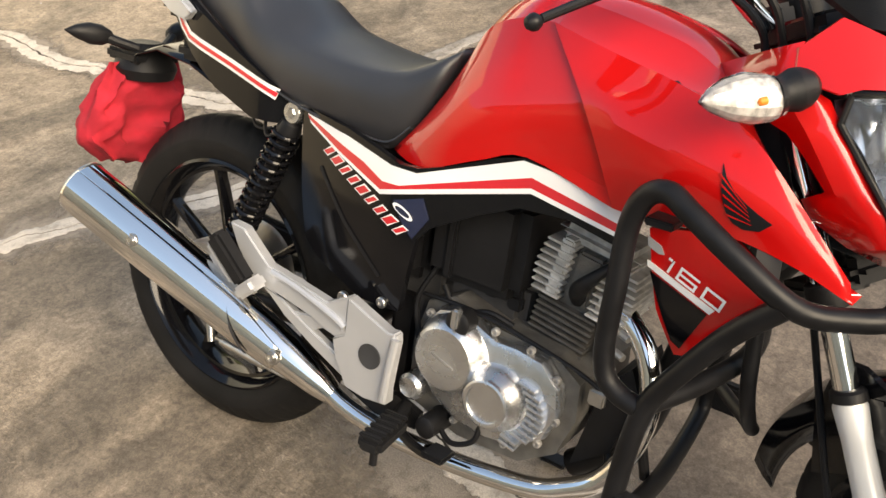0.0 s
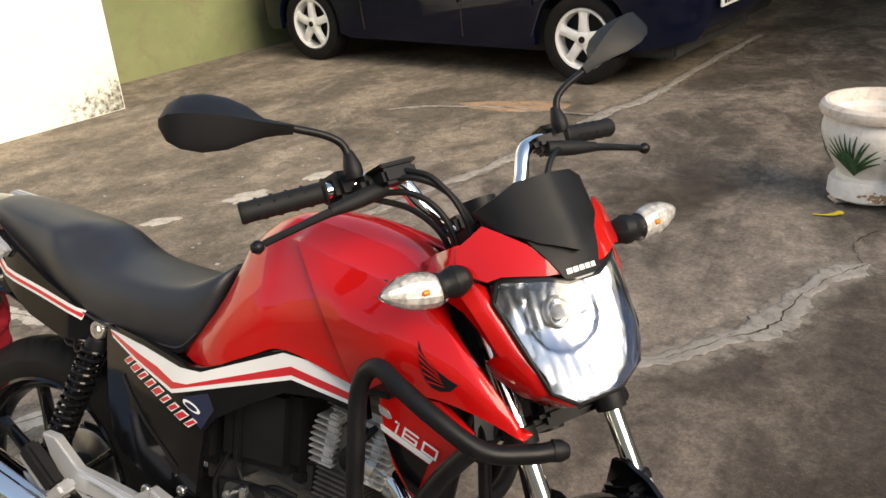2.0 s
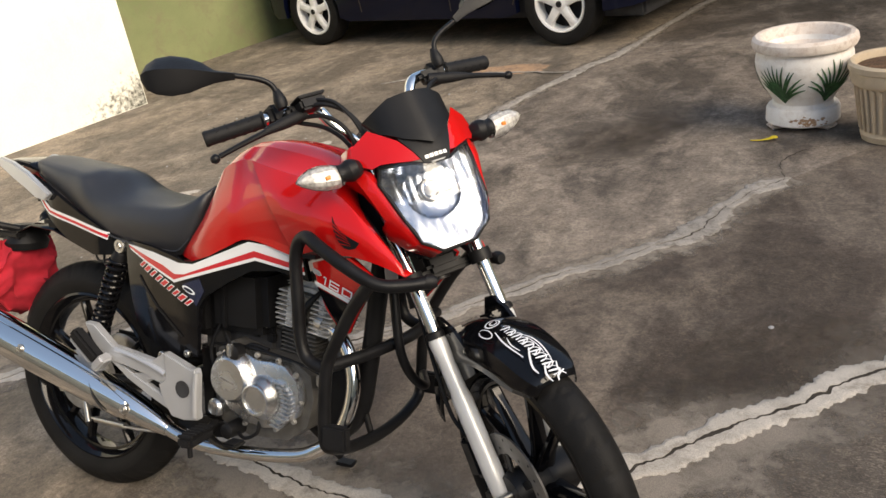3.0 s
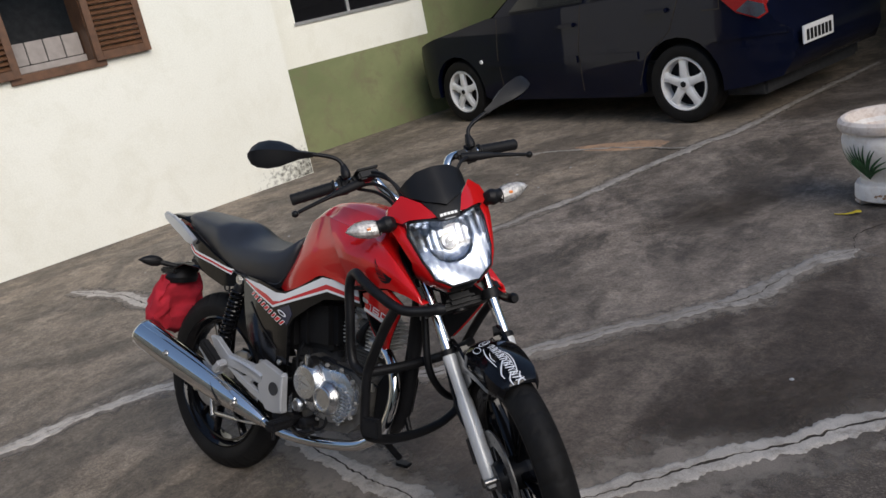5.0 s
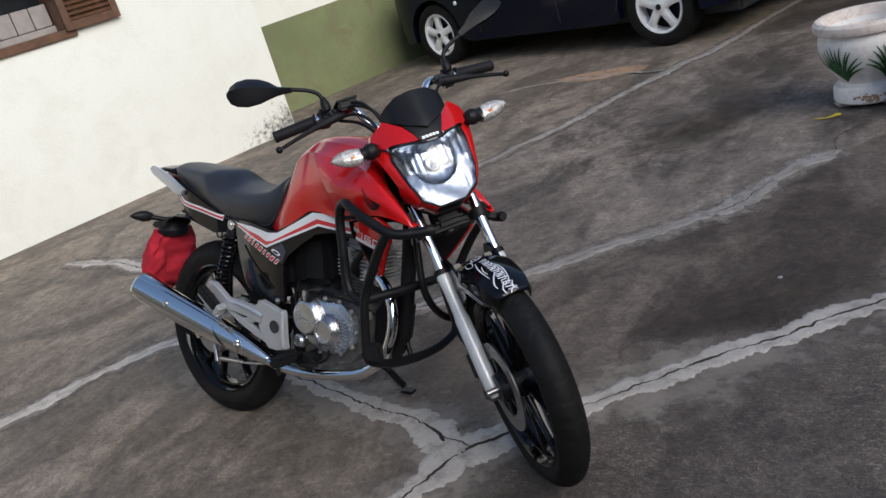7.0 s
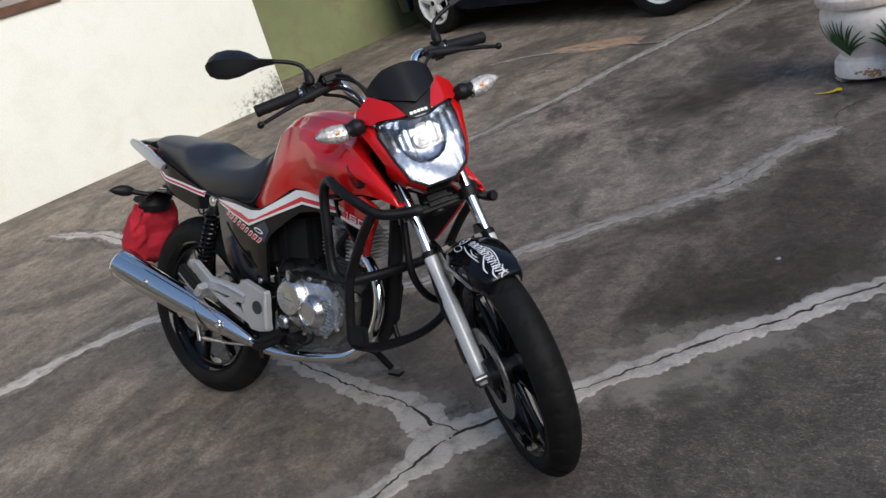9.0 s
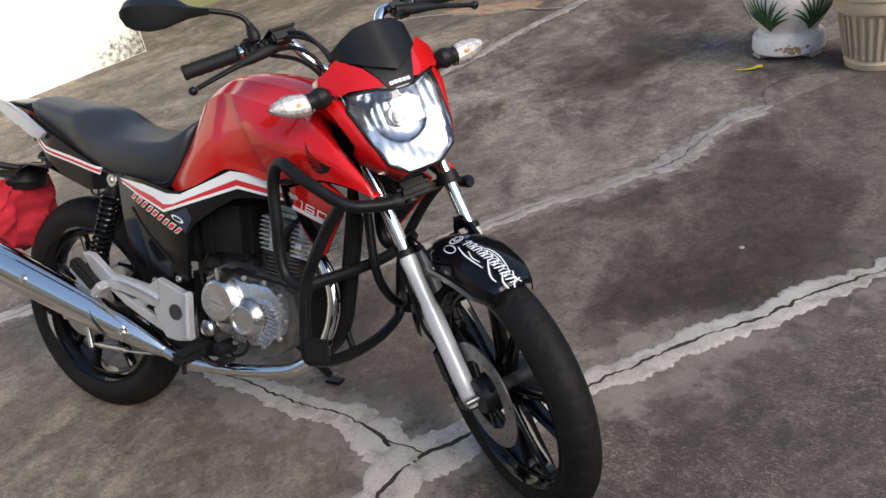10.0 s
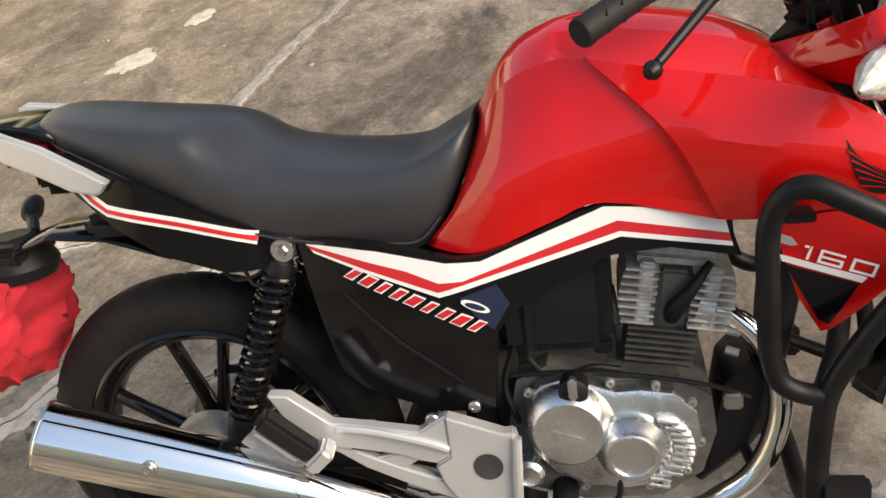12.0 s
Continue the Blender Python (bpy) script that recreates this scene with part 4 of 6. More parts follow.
    ck = part("cheek", rings(bmesh.new(), rows, caps=False, closed=False), M_RED, fair, "red fairing cheek", sharp=28)
    md = ck.modifiers.new("thickness", "SOLIDIFY")
    md.thickness = 0.003
vis = part("visor", face_sheet([(-0.045, 1.046), (0.045, 1.046), (0.089, 1.027), (0.079, 0.988), (0.045, 0.958), (0, 0.934), (-0.045, 0.958), (-0.079, 0.988), (-0.089, 1.027)], lambda y, z: 0.2205 - 0.22 * abs(y) - 3.6 * y * y - 1.8 * max(0, abs(y) - 0.075) - 0.16 * max(0, z - 0.95), 0.009, 0.012), M_PLASTIC, bike, "matt black instrument visor", m=STEM, sharp=25)
inst = part("instrument", rbox((-0.02, -0.075, 0.985), (0.11, 0.075, 1.015), 0.012), M_PLASTIC, bike, m=STEM)
part("instrument_glass", rbox((-0.015, -0.06, 1.013), (0.09, 0.06, 1.019), 0.002), M_CARGLASS, inst)
part("horn_bracket", rbox((0.02, -0.04, 0.705), (0.060, 0.04, 0.735), 0.012), M_PLASTIC, bike, m=STEM)
for s in (-1, 1):
    ind = part("front_indicator", tube([(0.10, s * 0.120, 0.945), (0.133, s * 0.140, 0.945), (0.134, s * 0.149, 0.9445), (0.133, s * 0.164, 0.944), (0.132, s * 0.173, 0.944)], 0.02, 18, 3, radii=[0.012, 0.020, 0.0225, 0.018, 0.020]), M_PLASTIC, bike, "turn indicator with clear lens on a black stalk", m=STEM)
    for nm, k, mt in (("indicator_lens", 1.0, M_LENS), ("indicator_reflector", 0.78, M_DIFFUSE)):
        rows = []
        for t, hw, hx in ((0.0, 0.021, 0.017), (0.15, 0.027, 0.020), (0.40, 0.0285, 0.020), (0.66, 0.023, 0.016), (0.88, 0.012, 0.009), (1.0, 0.0012, 0.0012)):
            y = s * (0.168 + 0.088 * t * (0.95 if k < 1 else 1))
            rows.append([(0.133 - 0.004 * t + k * hx * math.cos(a), y, 0.939 + 0.014 * t + k * hw * math.sin(a) * (1.0 if math.sin(a) > 0 else 0.85)) for a in [2 * math.pi * j / 12 for j in range(12)]])
        b = rings(bmesh.new(), rows)
        ob = part(nm, b, mt, ind, "clear lens" if k == 1 else "", sharp=22 if k == 1 else 8)
        if k == 1:
            ob.visible_shadow = False
    part("bulb", lathe([(0.001, 0.006), (0.0038, 0.004), (0.0038, -0.004), (0.001, -0.006)], 12, (0.1475, s * 0.198, 0.941), "y"), M_AMBER, ind, "amber bulb")

# ---- handlebar and controls
BARS = STEM @ pose(0, -0.010, 0.004)
BAR = [(0.0, 0.02, 1.012), (0.004, 0.055, 1.022), (0.010, 0.088, 1.062), (0.009, 0.110, 1.106), (-0.004, 0.140, 1.122), (-0.02, 0.20, 1.125), (-0.050, 0.333, 1.127)]
bar = part("handlebar", tube([(x, -y, z) for x, y, z in BAR[::-1]] + BAR, 0.0125, 16), M_CHROME, bike, "chrome tubular handlebar", m=BARS)
for s in (-1, 1):
    part("bar_clamp", rbox((-0.018, s * 0.035 - 0.014, 0.985), (0.022, s * 0.035 + 0.014, 1.038), 0.006), M_SATIN, bar)
    g0, g1 = np.array([-0.0235, s * 0.214, 1.1255]), np.array([-0.0515, s * 0.340, 1.127])
    d = (g1 - g0) / np.linalg.norm(g1 - g0)
    grip = part("grip", tube([tuple(g0 + d * t) for t in (0, 0.004, 0.008, 0.118, 0.124, 0.129)], 0.016, 20, 0, radii=[0.0190, 0.0210, 0.0160, 0.0160, 0.0172, 0.0155]), M_GRIP, bar, "black rubber grip")
    for k in range(4):
        c = g0 + d * (0.030 + 0.0225 * k)
        b = bmesh.new()
        for j in range(5):
            a = 2 * math.pi * j / 5 + 0.5
            p = c + np.array([0.0156 * math.cos(a), 0, 0.0156 * math.sin(a)])
            rbox((-0.0008, -0.0090, -0.0010), (0.0008, 0.0090, 0.0010), 0.0, b, m=Matrix.Translation(p) @ pose(0, 0, 0, 0, -math.degrees(a), 0) @ pose(0, 0, 0, 40))
        part("grip_ribs", b, M_GRIP, grip)
    sw = part("switch_box", rbox((-0.045, -0.022, -0.022), (0.018, 0.022, 0.022), 0.009), M_PLASTIC, bar, m=pose(-0.018, s * 0.188, 1.126, 0, 0, -12 * s))
    part("switch_button", rbox((-0.048, -0.008, -0.006), (-0.044, 0.008, 0.006), 0.002), M_DECALRED if s < 0 else M_DECALGREY, sw)
    perch = part("lever_perch", rbox((-0.006, -0.024, -0.013), (0.036, 0.020, 0.013), 0.009), M_PLASTIC, bar, m=pose(-0.006, s * 0.160, 1.114, 0, 0, -10 * s))
    lev = part("brake_lever" if s < 0 else "clutch_lever", tube([(0.026, s * 0.158, 1.100), (0.030, s * 0.200, 1.092), (0.026, s * 0.26, 1.082), (0.018, s * 0.315, 1.072), (0.014, s * 0.336, 1.068)], 0.006, 10, 5, radii=[0.008, 0.008, 0.0062, 0.0055, 0.0055]), M_SATIN, bar, "black hand lever")
    part("lever_boot", tube([(0.024, s * 0.146, 1.103), (0.029, s * 0.190, 1.094), (0.028, s * 0.236, 1.087)], 0.01, 12, 4, radii=[0.013, 0.0125, 0.008]), M_GRIP, lev)
    part("lever_ball", lathe([(0.0005, -0.010), (0.006, -0.0085), (0.0098, -0.002), (0.0098, 0.003), (0.006, 0.0085), (0.0005, 0.010)], 14, (0.013, s * 0.346, 1.066), "y"), M_SATIN, lev)
    # mirror
    mir = part("mirror_arm", tube([(0.024, s * 0.184, 1.128), (0.027, s * 0.185, 1.150), (0.030, s * 0.190, 1.176), (0.032, s * 0.212, 1.194), (0.033, s * 0.249, 1.210), (0.034, s * 0.272, 1.219)], 0.0058, 12, 5), M_SATIN, bike, "rear-view mirror on a black arm", m=BARS)
    part("arm_boot", lathe([(0.007, 0.034), (0.009, 0.028), (0.0135, 0.012), (0.0135, 0.0), (0.010, -0.008)], 16, (0.026, s * 0.184, 1.132), "z"), M_PLASTIC, mir)
    rows = []
    j0, j1 = np.array([0.033, s * 0.255, 1.211]), np.array([0.012, s * 0.424, 1.262])
    if s > 0:
        j1 = np.array([0.022, 0.412, 1.287])
    ax = (j1 - j0) / np.linalg.norm(j1 - j0)
    upv = np.array([-0.10, -s * 0.32, 0.94])
    upv = upv - ax * (upv @ ax)
    upv /= np.linalg.norm(upv)
    nx = np.cross(upv, ax) * s
    if s > 0:  # this mirror is swung round on its ball joint
        upv, nx = upv * math.cos(0.73) + nx * math.sin(0.73), nx * math.cos(0.73) - upv * math.sin(0.73)
    L = np.linalg.norm(j1 - j0)
    for t, hu, hd, dp in ((0.0, 0.008, 0.008, 0.010), (0.12, 0.011, 0.011, 0.012), (0.22, 0.014, 0.015, 0.014), (0.35, 0.031, 0.024, 0.019), (0.5, 0.042, 0.036, 0.024), (0.68, 0.046, 0.042, 0.026), (0.84, 0.040, 0.038, 0.024), (0.94, 0.026, 0.028, 0.018), (1.0, 0.004, 0.008, 0.006)):
        c = j0 + ax * L * t
        row = []
        for a in [2 * math.pi * j / 20 for j in range(20)]:
            cu, sn = math.cos(a), math.sin(a)
            row.append(c + upv * (hu if sn > 0 else hd) * sn - (nx * dp * (1.05 * (1 - abs(sn)) + 0.22 * math.sqrt(1 - sn * sn)) if cu < 0 else nx * dp * -0.25 * cu))
        rows.append(row)
    shell = part("mirror_shell", rings(bmesh.new(), rows), M_PLASTIC, mir, "black mirror shell with a creased back", sharp=32)
    gl = []
    for t, hu, hd in ((0.36, 0.027, 0.019), (0.5, 0.036, 0.031), (0.68, 0.040, 0.036), (0.84, 0.034, 0.032), (0.93, 0.02, 0.022)):
        c = j0 + ax * L * t + nx * 0.0078
        gl.append([c + upv * hu, c + upv * hu * 0.5, c, c - upv * hd * 0.5, c - upv * hd])
    part("mirror_glass", rings(bmesh.new(), gl, caps=False, closed=False), M_MIRROR, shell)
part("reservoir", rbox((-0.022, -0.030, -0.012), (0.022, 0.030, 0.012), 0.005), M_SATIN, bar, "black brake fluid reservoir", m=pose(0.034, -0.130, 1.114, 3, 0, 10))
part("reservoir_lid", rbox((-0.024, -0.032, -0.004), (0.024, 0.032, 0.002), 0.002), M_SATIN, bar, m=pose(0.034, -0.130, 1.114, 3, 0, 10) @ pose(0, 0, 0.0165))
for pts in ([(0.03, -0.165, 1.112), (0.062, -0.125, 1.105), (0.080, -0.085, 1.065), (0.072, -0.06, 0.99), (0.05, -0.06, 0.85)],
            [(0.01, -0.175, 1.105), (0.045, -0.125, 1.085), (0.062, -0.095, 1.035), (0.04, -0.08, 0.95), (0.0, -0.06, 0.85)],
            [(0.0, -0.17, 1.100), (0.02, -0.12, 1.065), (0.03, -0.09, 1.01), (-0.02, -0.07, 0.94), (-0.08, -0.04, 0.86)],
            [(0.03, 0.16, 1.105), (0.05, 0.115, 1.08), (0.05, 0.08, 1.02), (0.02, 0.07, 0.95), (-0.05, 0.05, 0.86)]):
    part("cable", tube(pts, 0.0048, 8, 8), M_PLASTIC, bike, "black control cable", m=STEM)
part("brake_hose", tube([(0.045, -0.135, 1.125), (0.080, -0.10, 1.09), (0.085, -0.075, 1.0), (0.03, -0.07, 0.80), (0.02, -0.085, 0.60), (0.015, -0.095, 0.44), (0.025, -0.085, 0.375)], 0.0045, 8, 8), M_PLASTIC, bike, m=STEM)

# ---- tank with its side covers, one half and its twin
low = [(0.418, -0.101, 0.655), (0.463, -0.120, 0.648), (0.510, -0.131, 0.655), (0.590, -0.136, 0.688), (0.657, -0.138, 0.709), (0.790, -0.150, 0.681), (0.828, -0.157, 0.681), (0.862, -0.164, 0.686), (0.91, -0.178, 0.695), (0.955, -0.187, 0.699), (1.02, -0.190, 0.688), (1.078, -0.182, 0.666)]
mid = [(0.467, -0.102, 0.715), (0.508, -0.121, 0.735), (0.545, -0.131, 0.752), (0.600, -0.138, 0.772), (0.645, -0.141, 0.782), (0.735, -0.163, 0.792), (0.782, -0.175, 0.786), (0.830, -0.183, 0.777), (0.890, -0.190, 0.768), (0.950, -0.194, 0.755), (1.013, -0.192, 0.727), (1.074, -0.182, 0.678)]
sho = [(0.500, -0.060, 0.800), (0.527, -0.075, 0.842), (0.555, -0.084, 0.864), (0.590, -0.089, 0.876), (0.612, -0.090, 0.880), (0.645, -0.105, 0.880), (0.705, -0.122, 0.868), (0.765, -0.136, 0.857), (0.830, -0.152, 0.846), (0.895, -0.168, 0.828), (0.955, -0.181, 0.797), (1.070, -0.180, 0.688)]
top = [(0.497, 0.0, 0.812), (0.525, 0.0, 0.862), (0.556, 0.0, 0.892), (0.600, 0.0, 0.911), (0.63, 0.0, 0.918), (0.66, 0.0, 0.921), (0.71, 0.0, 0.920), (0.765, 0.0, 0.911), (0.82, -0.0, 0.893), (0.875, -0.03, 0.862), (0.935, -0.115, 0.790), (1.066, -0.174, 0.684)]
cols = []
for a, b, c, d in zip(low, mid, sho, top):
    lower = smooth_path([a, b, c], 5)
    c2, d2 = np.array(c), np.array(d)
    back = a[0] < 0.64
    ridge = c2 + (d2 - c2) * (0.48 if back else 0.30) + np.array([0, 0, (0.012 if back else 0.016) if abs(d[1]) < 0.02 else 0.002])
    level = 1.0 if abs(d[1]) < 0.02 else 0.2
    if back:
        rise = [c2 + (ridge - c2) * f for f in (1 / 3, 2 / 3, 1)]
    else:  # a crisp edge on the swept cover, then a shallow trough up to the crown
        rise = [c2 + (d2 - c2) * f + np.array([0, 0, h * level]) for f, h in ((0.09, -0.007), (0.24, -0.004), (0.46, 0.010))]
    upper = rise + smooth_path([tuple(rise[-1]), tuple((rise[-1] + d2) / 2 + np.array([0, 0, 0.006 * level])), d], 3)[1:]
    flange = np.array(a) + np.array([0.004, 0.022, 0.004])
    cols.append([flange] + lower + upper)
k = len(cols[0])
step_in = [0.0, 0.2] + [1.0] * 9 + [0.7, 0.35] + [0.0] * k  # the rear face lies a little inside the swept cover


def rear_edge(i):
    c = np.array(cols[5][i])
    return tuple(c + np.array([-0.004, 0.0085, -0.002]) * step_in[i])


lines = [smooth_path([tuple(col[i]) for col in cols[:5]] + [rear_edge(i)], 4) + smooth_path([tuple(col[i]) for col in cols[5:]], 4) for i in range(k)]
tb = rings(bmesh.new(), [[lines[i][j] for i in range(k)] for j in range(len(lines[0]))], caps=False, closed=False)
right, left = both("tank_cover", tb, M_RED, bike, "glossy red fuel tank with a swept side cover", sharp=15)
for ob in (right, left):
    md = ob.modifiers.new("thickness", "SOLIDIFY")
    md.thickness, md.offset = 0.003, -1


tank_tree = BVHTree.FromPolygons([v.co.copy() for v in right.data.vertices], [tuple(p.vertices) for p in right.data.polygons])


def tank_y(x, z):
    """Outer face of the right cover at (x, z)."""
    hit = tank_tree.ray_cast(Vector((x, -0.5, z)), Vector((0, 1, 0)))[0]
    return hit.y if hit else -0.19


for sgn, ob in ((-1, right), (1, left)):
    lin = rings(bmesh.new(), [[(q[0] - 0.004, sgn * (abs(q[1]) - 0.010), q[2] - 0.002) for q in (low[i], mid[i], sho[i], top[i] if i > 8 else sho[i])] for i in range(6, 12)], caps=False, closed=False)
    part("inner_liner", lin, M_PLASTIC, ob, "matt black inner liner")

# feathered wing emblem: plain dark bars
wing = [(0.9165, 0.777), (0.924, 0.764), (0.936, 0.752), (0.950, 0.743), (0.966, 0.735), (0.983, 0.728), (0.972, 0.7165), (0.955, 0.713), (0.943, 0.716), (0.934, 0.723), (0.928, 0.734), (0.922, 0.750)]
for sgn, ob in ((-1, right), (1, left)):
    bm = sheet(wing, lambda x, z: tank_y(x, z) - 0.0012, 0.002, 0.010)
    emb = part("wing_emblem", mirrored(bm) if sgn > 0 else bm, M_PLASTIC, ob, "black wing-shaped emblem")
    for k in range(5):
        t = (k + 0.6) / 5.4
        a = np.array([0.9165, 0.772]) * (1 - t) + np.array([0.938, 0.716]) * t
        b = np.array([0.952, 0.7405]) * (1 - t) + np.array([0.964, 0.7175]) * t
        bm = sheet([(a[0] - 0.002, a[1] + 0.0009), (a[0] - 0.002, a[1] - 0.0012), (b[0], b[1] - 0.0002), (b[0], b[1] + 0.0002)], lambda x, z: tank_y(x, z) - 0.0018, 0.002, 0.010)
        part("feather_gap", mirrored(bm) if sgn > 0 else bm, M_RED, emb)

# lower side cover with the number
SC = lambda x, z: -0.165 - 0.15 * (x - 0.85) + 2.2 * max(0.0, 0.64 - z) ** 2
cover_o = [(0.846, 0.676), (0.90, 0.690), (0.95, 0.694), (1.006, 0.660), (0.990, 0.622), (0.916, 0.528), (0.905, 0.524), (0.875, 0.58)]
cov = part("lower_cover", sheet(cover_o, SC, 0.012, 0.02), M_RED, bike, "red lower side cover with white number")
part("black_inset", sheet([(0.859, 0.626), (0.938, 0.600), (0.912, 0.538), (0.900, 0.545)], lambda x, z: SC(x, z) - 0.002, 0.003, 0.02), M_GLOSS, cov)
part("white_line", sheet([(0.853, 0.639), (0.946, 0.609), (0.941, 0.602), (0.855, 0.631)], lambda x, z: SC(x, z) - 0.0024, 0.002, 0.02), M_DECALWHITE, cov)
part("white_flash", sheet([(0.847, 0.667), (0.866, 0.660), (0.872, 0.6515), (0.866, 0.650), (0.850, 0.655)], lambda x, z: SC(x, z) - 0.0024, 0.002, 0.02), M_DECALGREY, cov)


def place_160(u, v):
    x, z = 0.874 + u + 0.30 * v, 0.6355 - 0.33 * u + v
    return (x, SC(x, z) - 0.0035, z)


nb = bmesh.new()
for u0, bars in ((0.0, ((0.006, 0.000, 0.009, 0.0165), (0.001, 0.0135, 0.006, 0.0165))),
                 (0.018, ((0, 0, 0.0032, 0.0165), (0.0032, 0, 0.026, 0.003), (0.0228, 0.003, 0.026, 0.0095), (0.0032, 0.0068, 0.0228, 0.0095), (0.0032, 0.0137, 0.026, 0.0165))),
                 (0.052, ((0, 0, 0.0032, 0.0165), (0.0228, 0, 0.026, 0.0165), (0.0032, 0, 0.0228, 0.003), (0.0032, 0.0135, 0.0228, 0.0165)))):
    for a0, b0, a1, b1 in bars:  # square-cut figures: 1, 6, 0
        nb.faces.new([nb.verts.new(place_160(u0 + p, q)) for p, q in ((a0, b0), (a1, b0), (a1, b1), (a0, b1))])
part("number", nb, M_DECALWHITE, cov, "white square-cut number 160")
part("inner_liner", sheet(cover_o, lambda x, z: SC(x, z) + 0.0125, 0.003, 0.03), M_PLASTIC, cov)
cov2 = part("lower_cover", mirrored(sheet(cover_o, SC, 0.012, 0.03)), M_RED, bike)
part("inner_liner", mirrored(sheet(cover_o, lambda x, z: SC(x, z) + 0.0125, 0.003, 0.03)), M_PLASTIC, cov2)

# ---- side panel with stripes
PY = lambda x, z: -float(np.interp(x, [0.24, 0.34, 0.46, 0.66, 0.82], [0.106, 0.128, 0.143, 0.137, 0.134])) - 0.006 * math.sin(max(0, min(1, (z - 0.43) / 0.24)) * math.pi)
panel_o = [(0.238, 0.682), (0.35, 0.673), (0.418, 0.659), (0.463, 0.649), (0.495, 0.651), (0.545, 0.667), (0.617, 0.698), (0.657, 0.708), (0.727, 0.695), (0.800, 0.680), (0.815, 0.628), (0.73, 0.645), (0.66, 0.640), (0.60, 0.612), (0.53, 0.572), (0.508, 0.545), (0.490, 0.425), (0.41, 0.418), (0.30, 0.452), (0.272, 0.475), (0.256, 0.55), (0.242, 0.64)]
pan = part("side_panel", sheet(panel_o, PY, 0.012, 0.025), M_GLOSS, bike, "glossy black side panel with red and white stripes")
part("side_panel", mirrored(sheet(panel_o, PY, 0.012, 0.04)), M_GLOSS, bike)
wt = [(0.252, 0.672), (0.353, 0.662), (0.447, 0.644), (0.494, 0.644), (0.654, 0.704), (0.700, 0.700), (0.797, 0.677)]
rt = [(0.252, 0.6705), (0.394, 0.634), (0.436, 0.617), (0.468, 0.619), (0.670, 0.685), (0.801, 0.659)]
rbm = [(0.258, 0.664), (0.434, 0.604), (0.672, 0.671), (0.804, 0.648)]
wb = [(0.262, 0.659), (0.435, 0.597), (0.673, 0.664), (0.805, 0.642)]
for nm, a, b, mt, lf in (("white_stripe", wt, rt, M_DECALWHITE, 0.0022), ("red_stripe", rt, rbm, M_DECALRED, 0.0024), ("white_stripe", rbm, wb, M_DECALWHITE, 0.0022)):
    part(nm, sheet(a + b[::-1], lambda x, z, l=lf: PY(x, z) - l, 0.002, 0.02), mt, pan)
part("navy_field", sheet([(0.462, 0.596), (0.512, 0.612), (0.527, 0.585), (0.503, 0.548), (0.485, 0.563)], lambda x, z: PY(x, z) - 0.0016, 0.001, 0.02), M_NAVY, pan, "dark blue panel corner")
d = np.array([0.176, -0.080]) / math.hypot(0.176, 0.080)
nrm = np.array([-d[1], d[0]])
for i in range(9):  # model name: plain slanted bars with white edges
    c = np.array([0.308, 0.634]) + d * (0.010 + 0.0225 * i)
    for grow, mt, lf, nm in ((1.0, M_DECALWHITE, 0.0018, "name_edge"), (0.74, M_DECALRED, 0.0024, "name_block")):
        hw = (0.0068, 0.0086, 0.0060)[i % 3] - (0 if grow == 1 else 0.0019)
        hh = 0.0098 if grow == 1 else 0.0079
        cs = [tuple(c + d * (sx * hw + sy * 0.006) + nrm * sy * hh) for sx, sy in ((-1, -1), (1, -1), (1, 1), (-1, 1))]
        part(nm, sheet(cs, lambda x, z, l=lf: PY(x, z) - l, 0.001, 0.02), mt, pan)
ov = [(0.4815 + 0.020 * math.cos(t) * d[0] - 0.0062 * math.sin(t) * d[1], 0.5835 + 0.020 * math.cos(t) * d[1] + 0.0062 * math.sin(t) * d[0]) for t in [2 * math.pi * j / 20 for j in range(20)]]
part("oval_badge", sheet(ov, lambda x, z: PY(x, z) - 0.0026, 0.001, 0.02), M_DECALWHITE, pan)
part("oval_core", sheet([(0.4815 + (x - 0.4815) * 0.72, 0.5835 + (z - 0.5835) * 0.62) for x, z in ov], lambda x, z: PY(x, z) - 0.0032, 0.001, 0.02), M_NAVY, pan)
part("panel_screw", bolt_head((0.461, PY(0.461, 0.43), 0.430), 0.009, 0.006), M_STEEL, pan)
part("panel_crease", sheet(ribbon([(0.30, 0.60), (0.37, 0.53), (0.45, 0.47)], 0.004, None, 0), lambda x, z: PY(x, z) - 0.003, 0.003, 0.03), M_PLASTIC, pan)
part("inner_frame", rbox((0.28, -0.10, 0.46), (0.50, 0.10, 0.66), 0.02), M_PLASTIC, bike, "black inner bodywork")

# ---- seat
sx = [-0.150, -0.135, -0.10, -0.044, 0.038, 0.092, 0.127, 0.164, 0.219, 0.300, 0.365, 0.410, 0.442, 0.474, 0.492]
szs = [0.858, 0.863, 0.862, 0.853, 0.838, 0.826, 0.797, 0.777, 0.766, 0.760, 0.760, 0.766, 0.778, 0.798, 0.815]
szc = [0.866, 0.876, 0.877, 0.870, 0.858, 0.851, 0.847, 0.836, 0.800, 0.782, 0.775, 0.777, 0.792, 0.808, 0.818]
szl = [0.848, 0.843, 0.826, 0.797, 0.750, 0.720, 0.703, 0.689, 0.673, 0.660, 0.654, 0.653, 0.684, 0.745, 0.79]
swd = [0.040, 0.056, 0.076, 0.088, 0.098, 0.106, 0.109, 0.111, 0.114, 0.115, 0.113, 0.108, 0.101, 0.088, 0.066]
rows = []
for x, zs, zc, zl, w in zip(sx, szs, szc, szl, swd):
    up = zc - zs
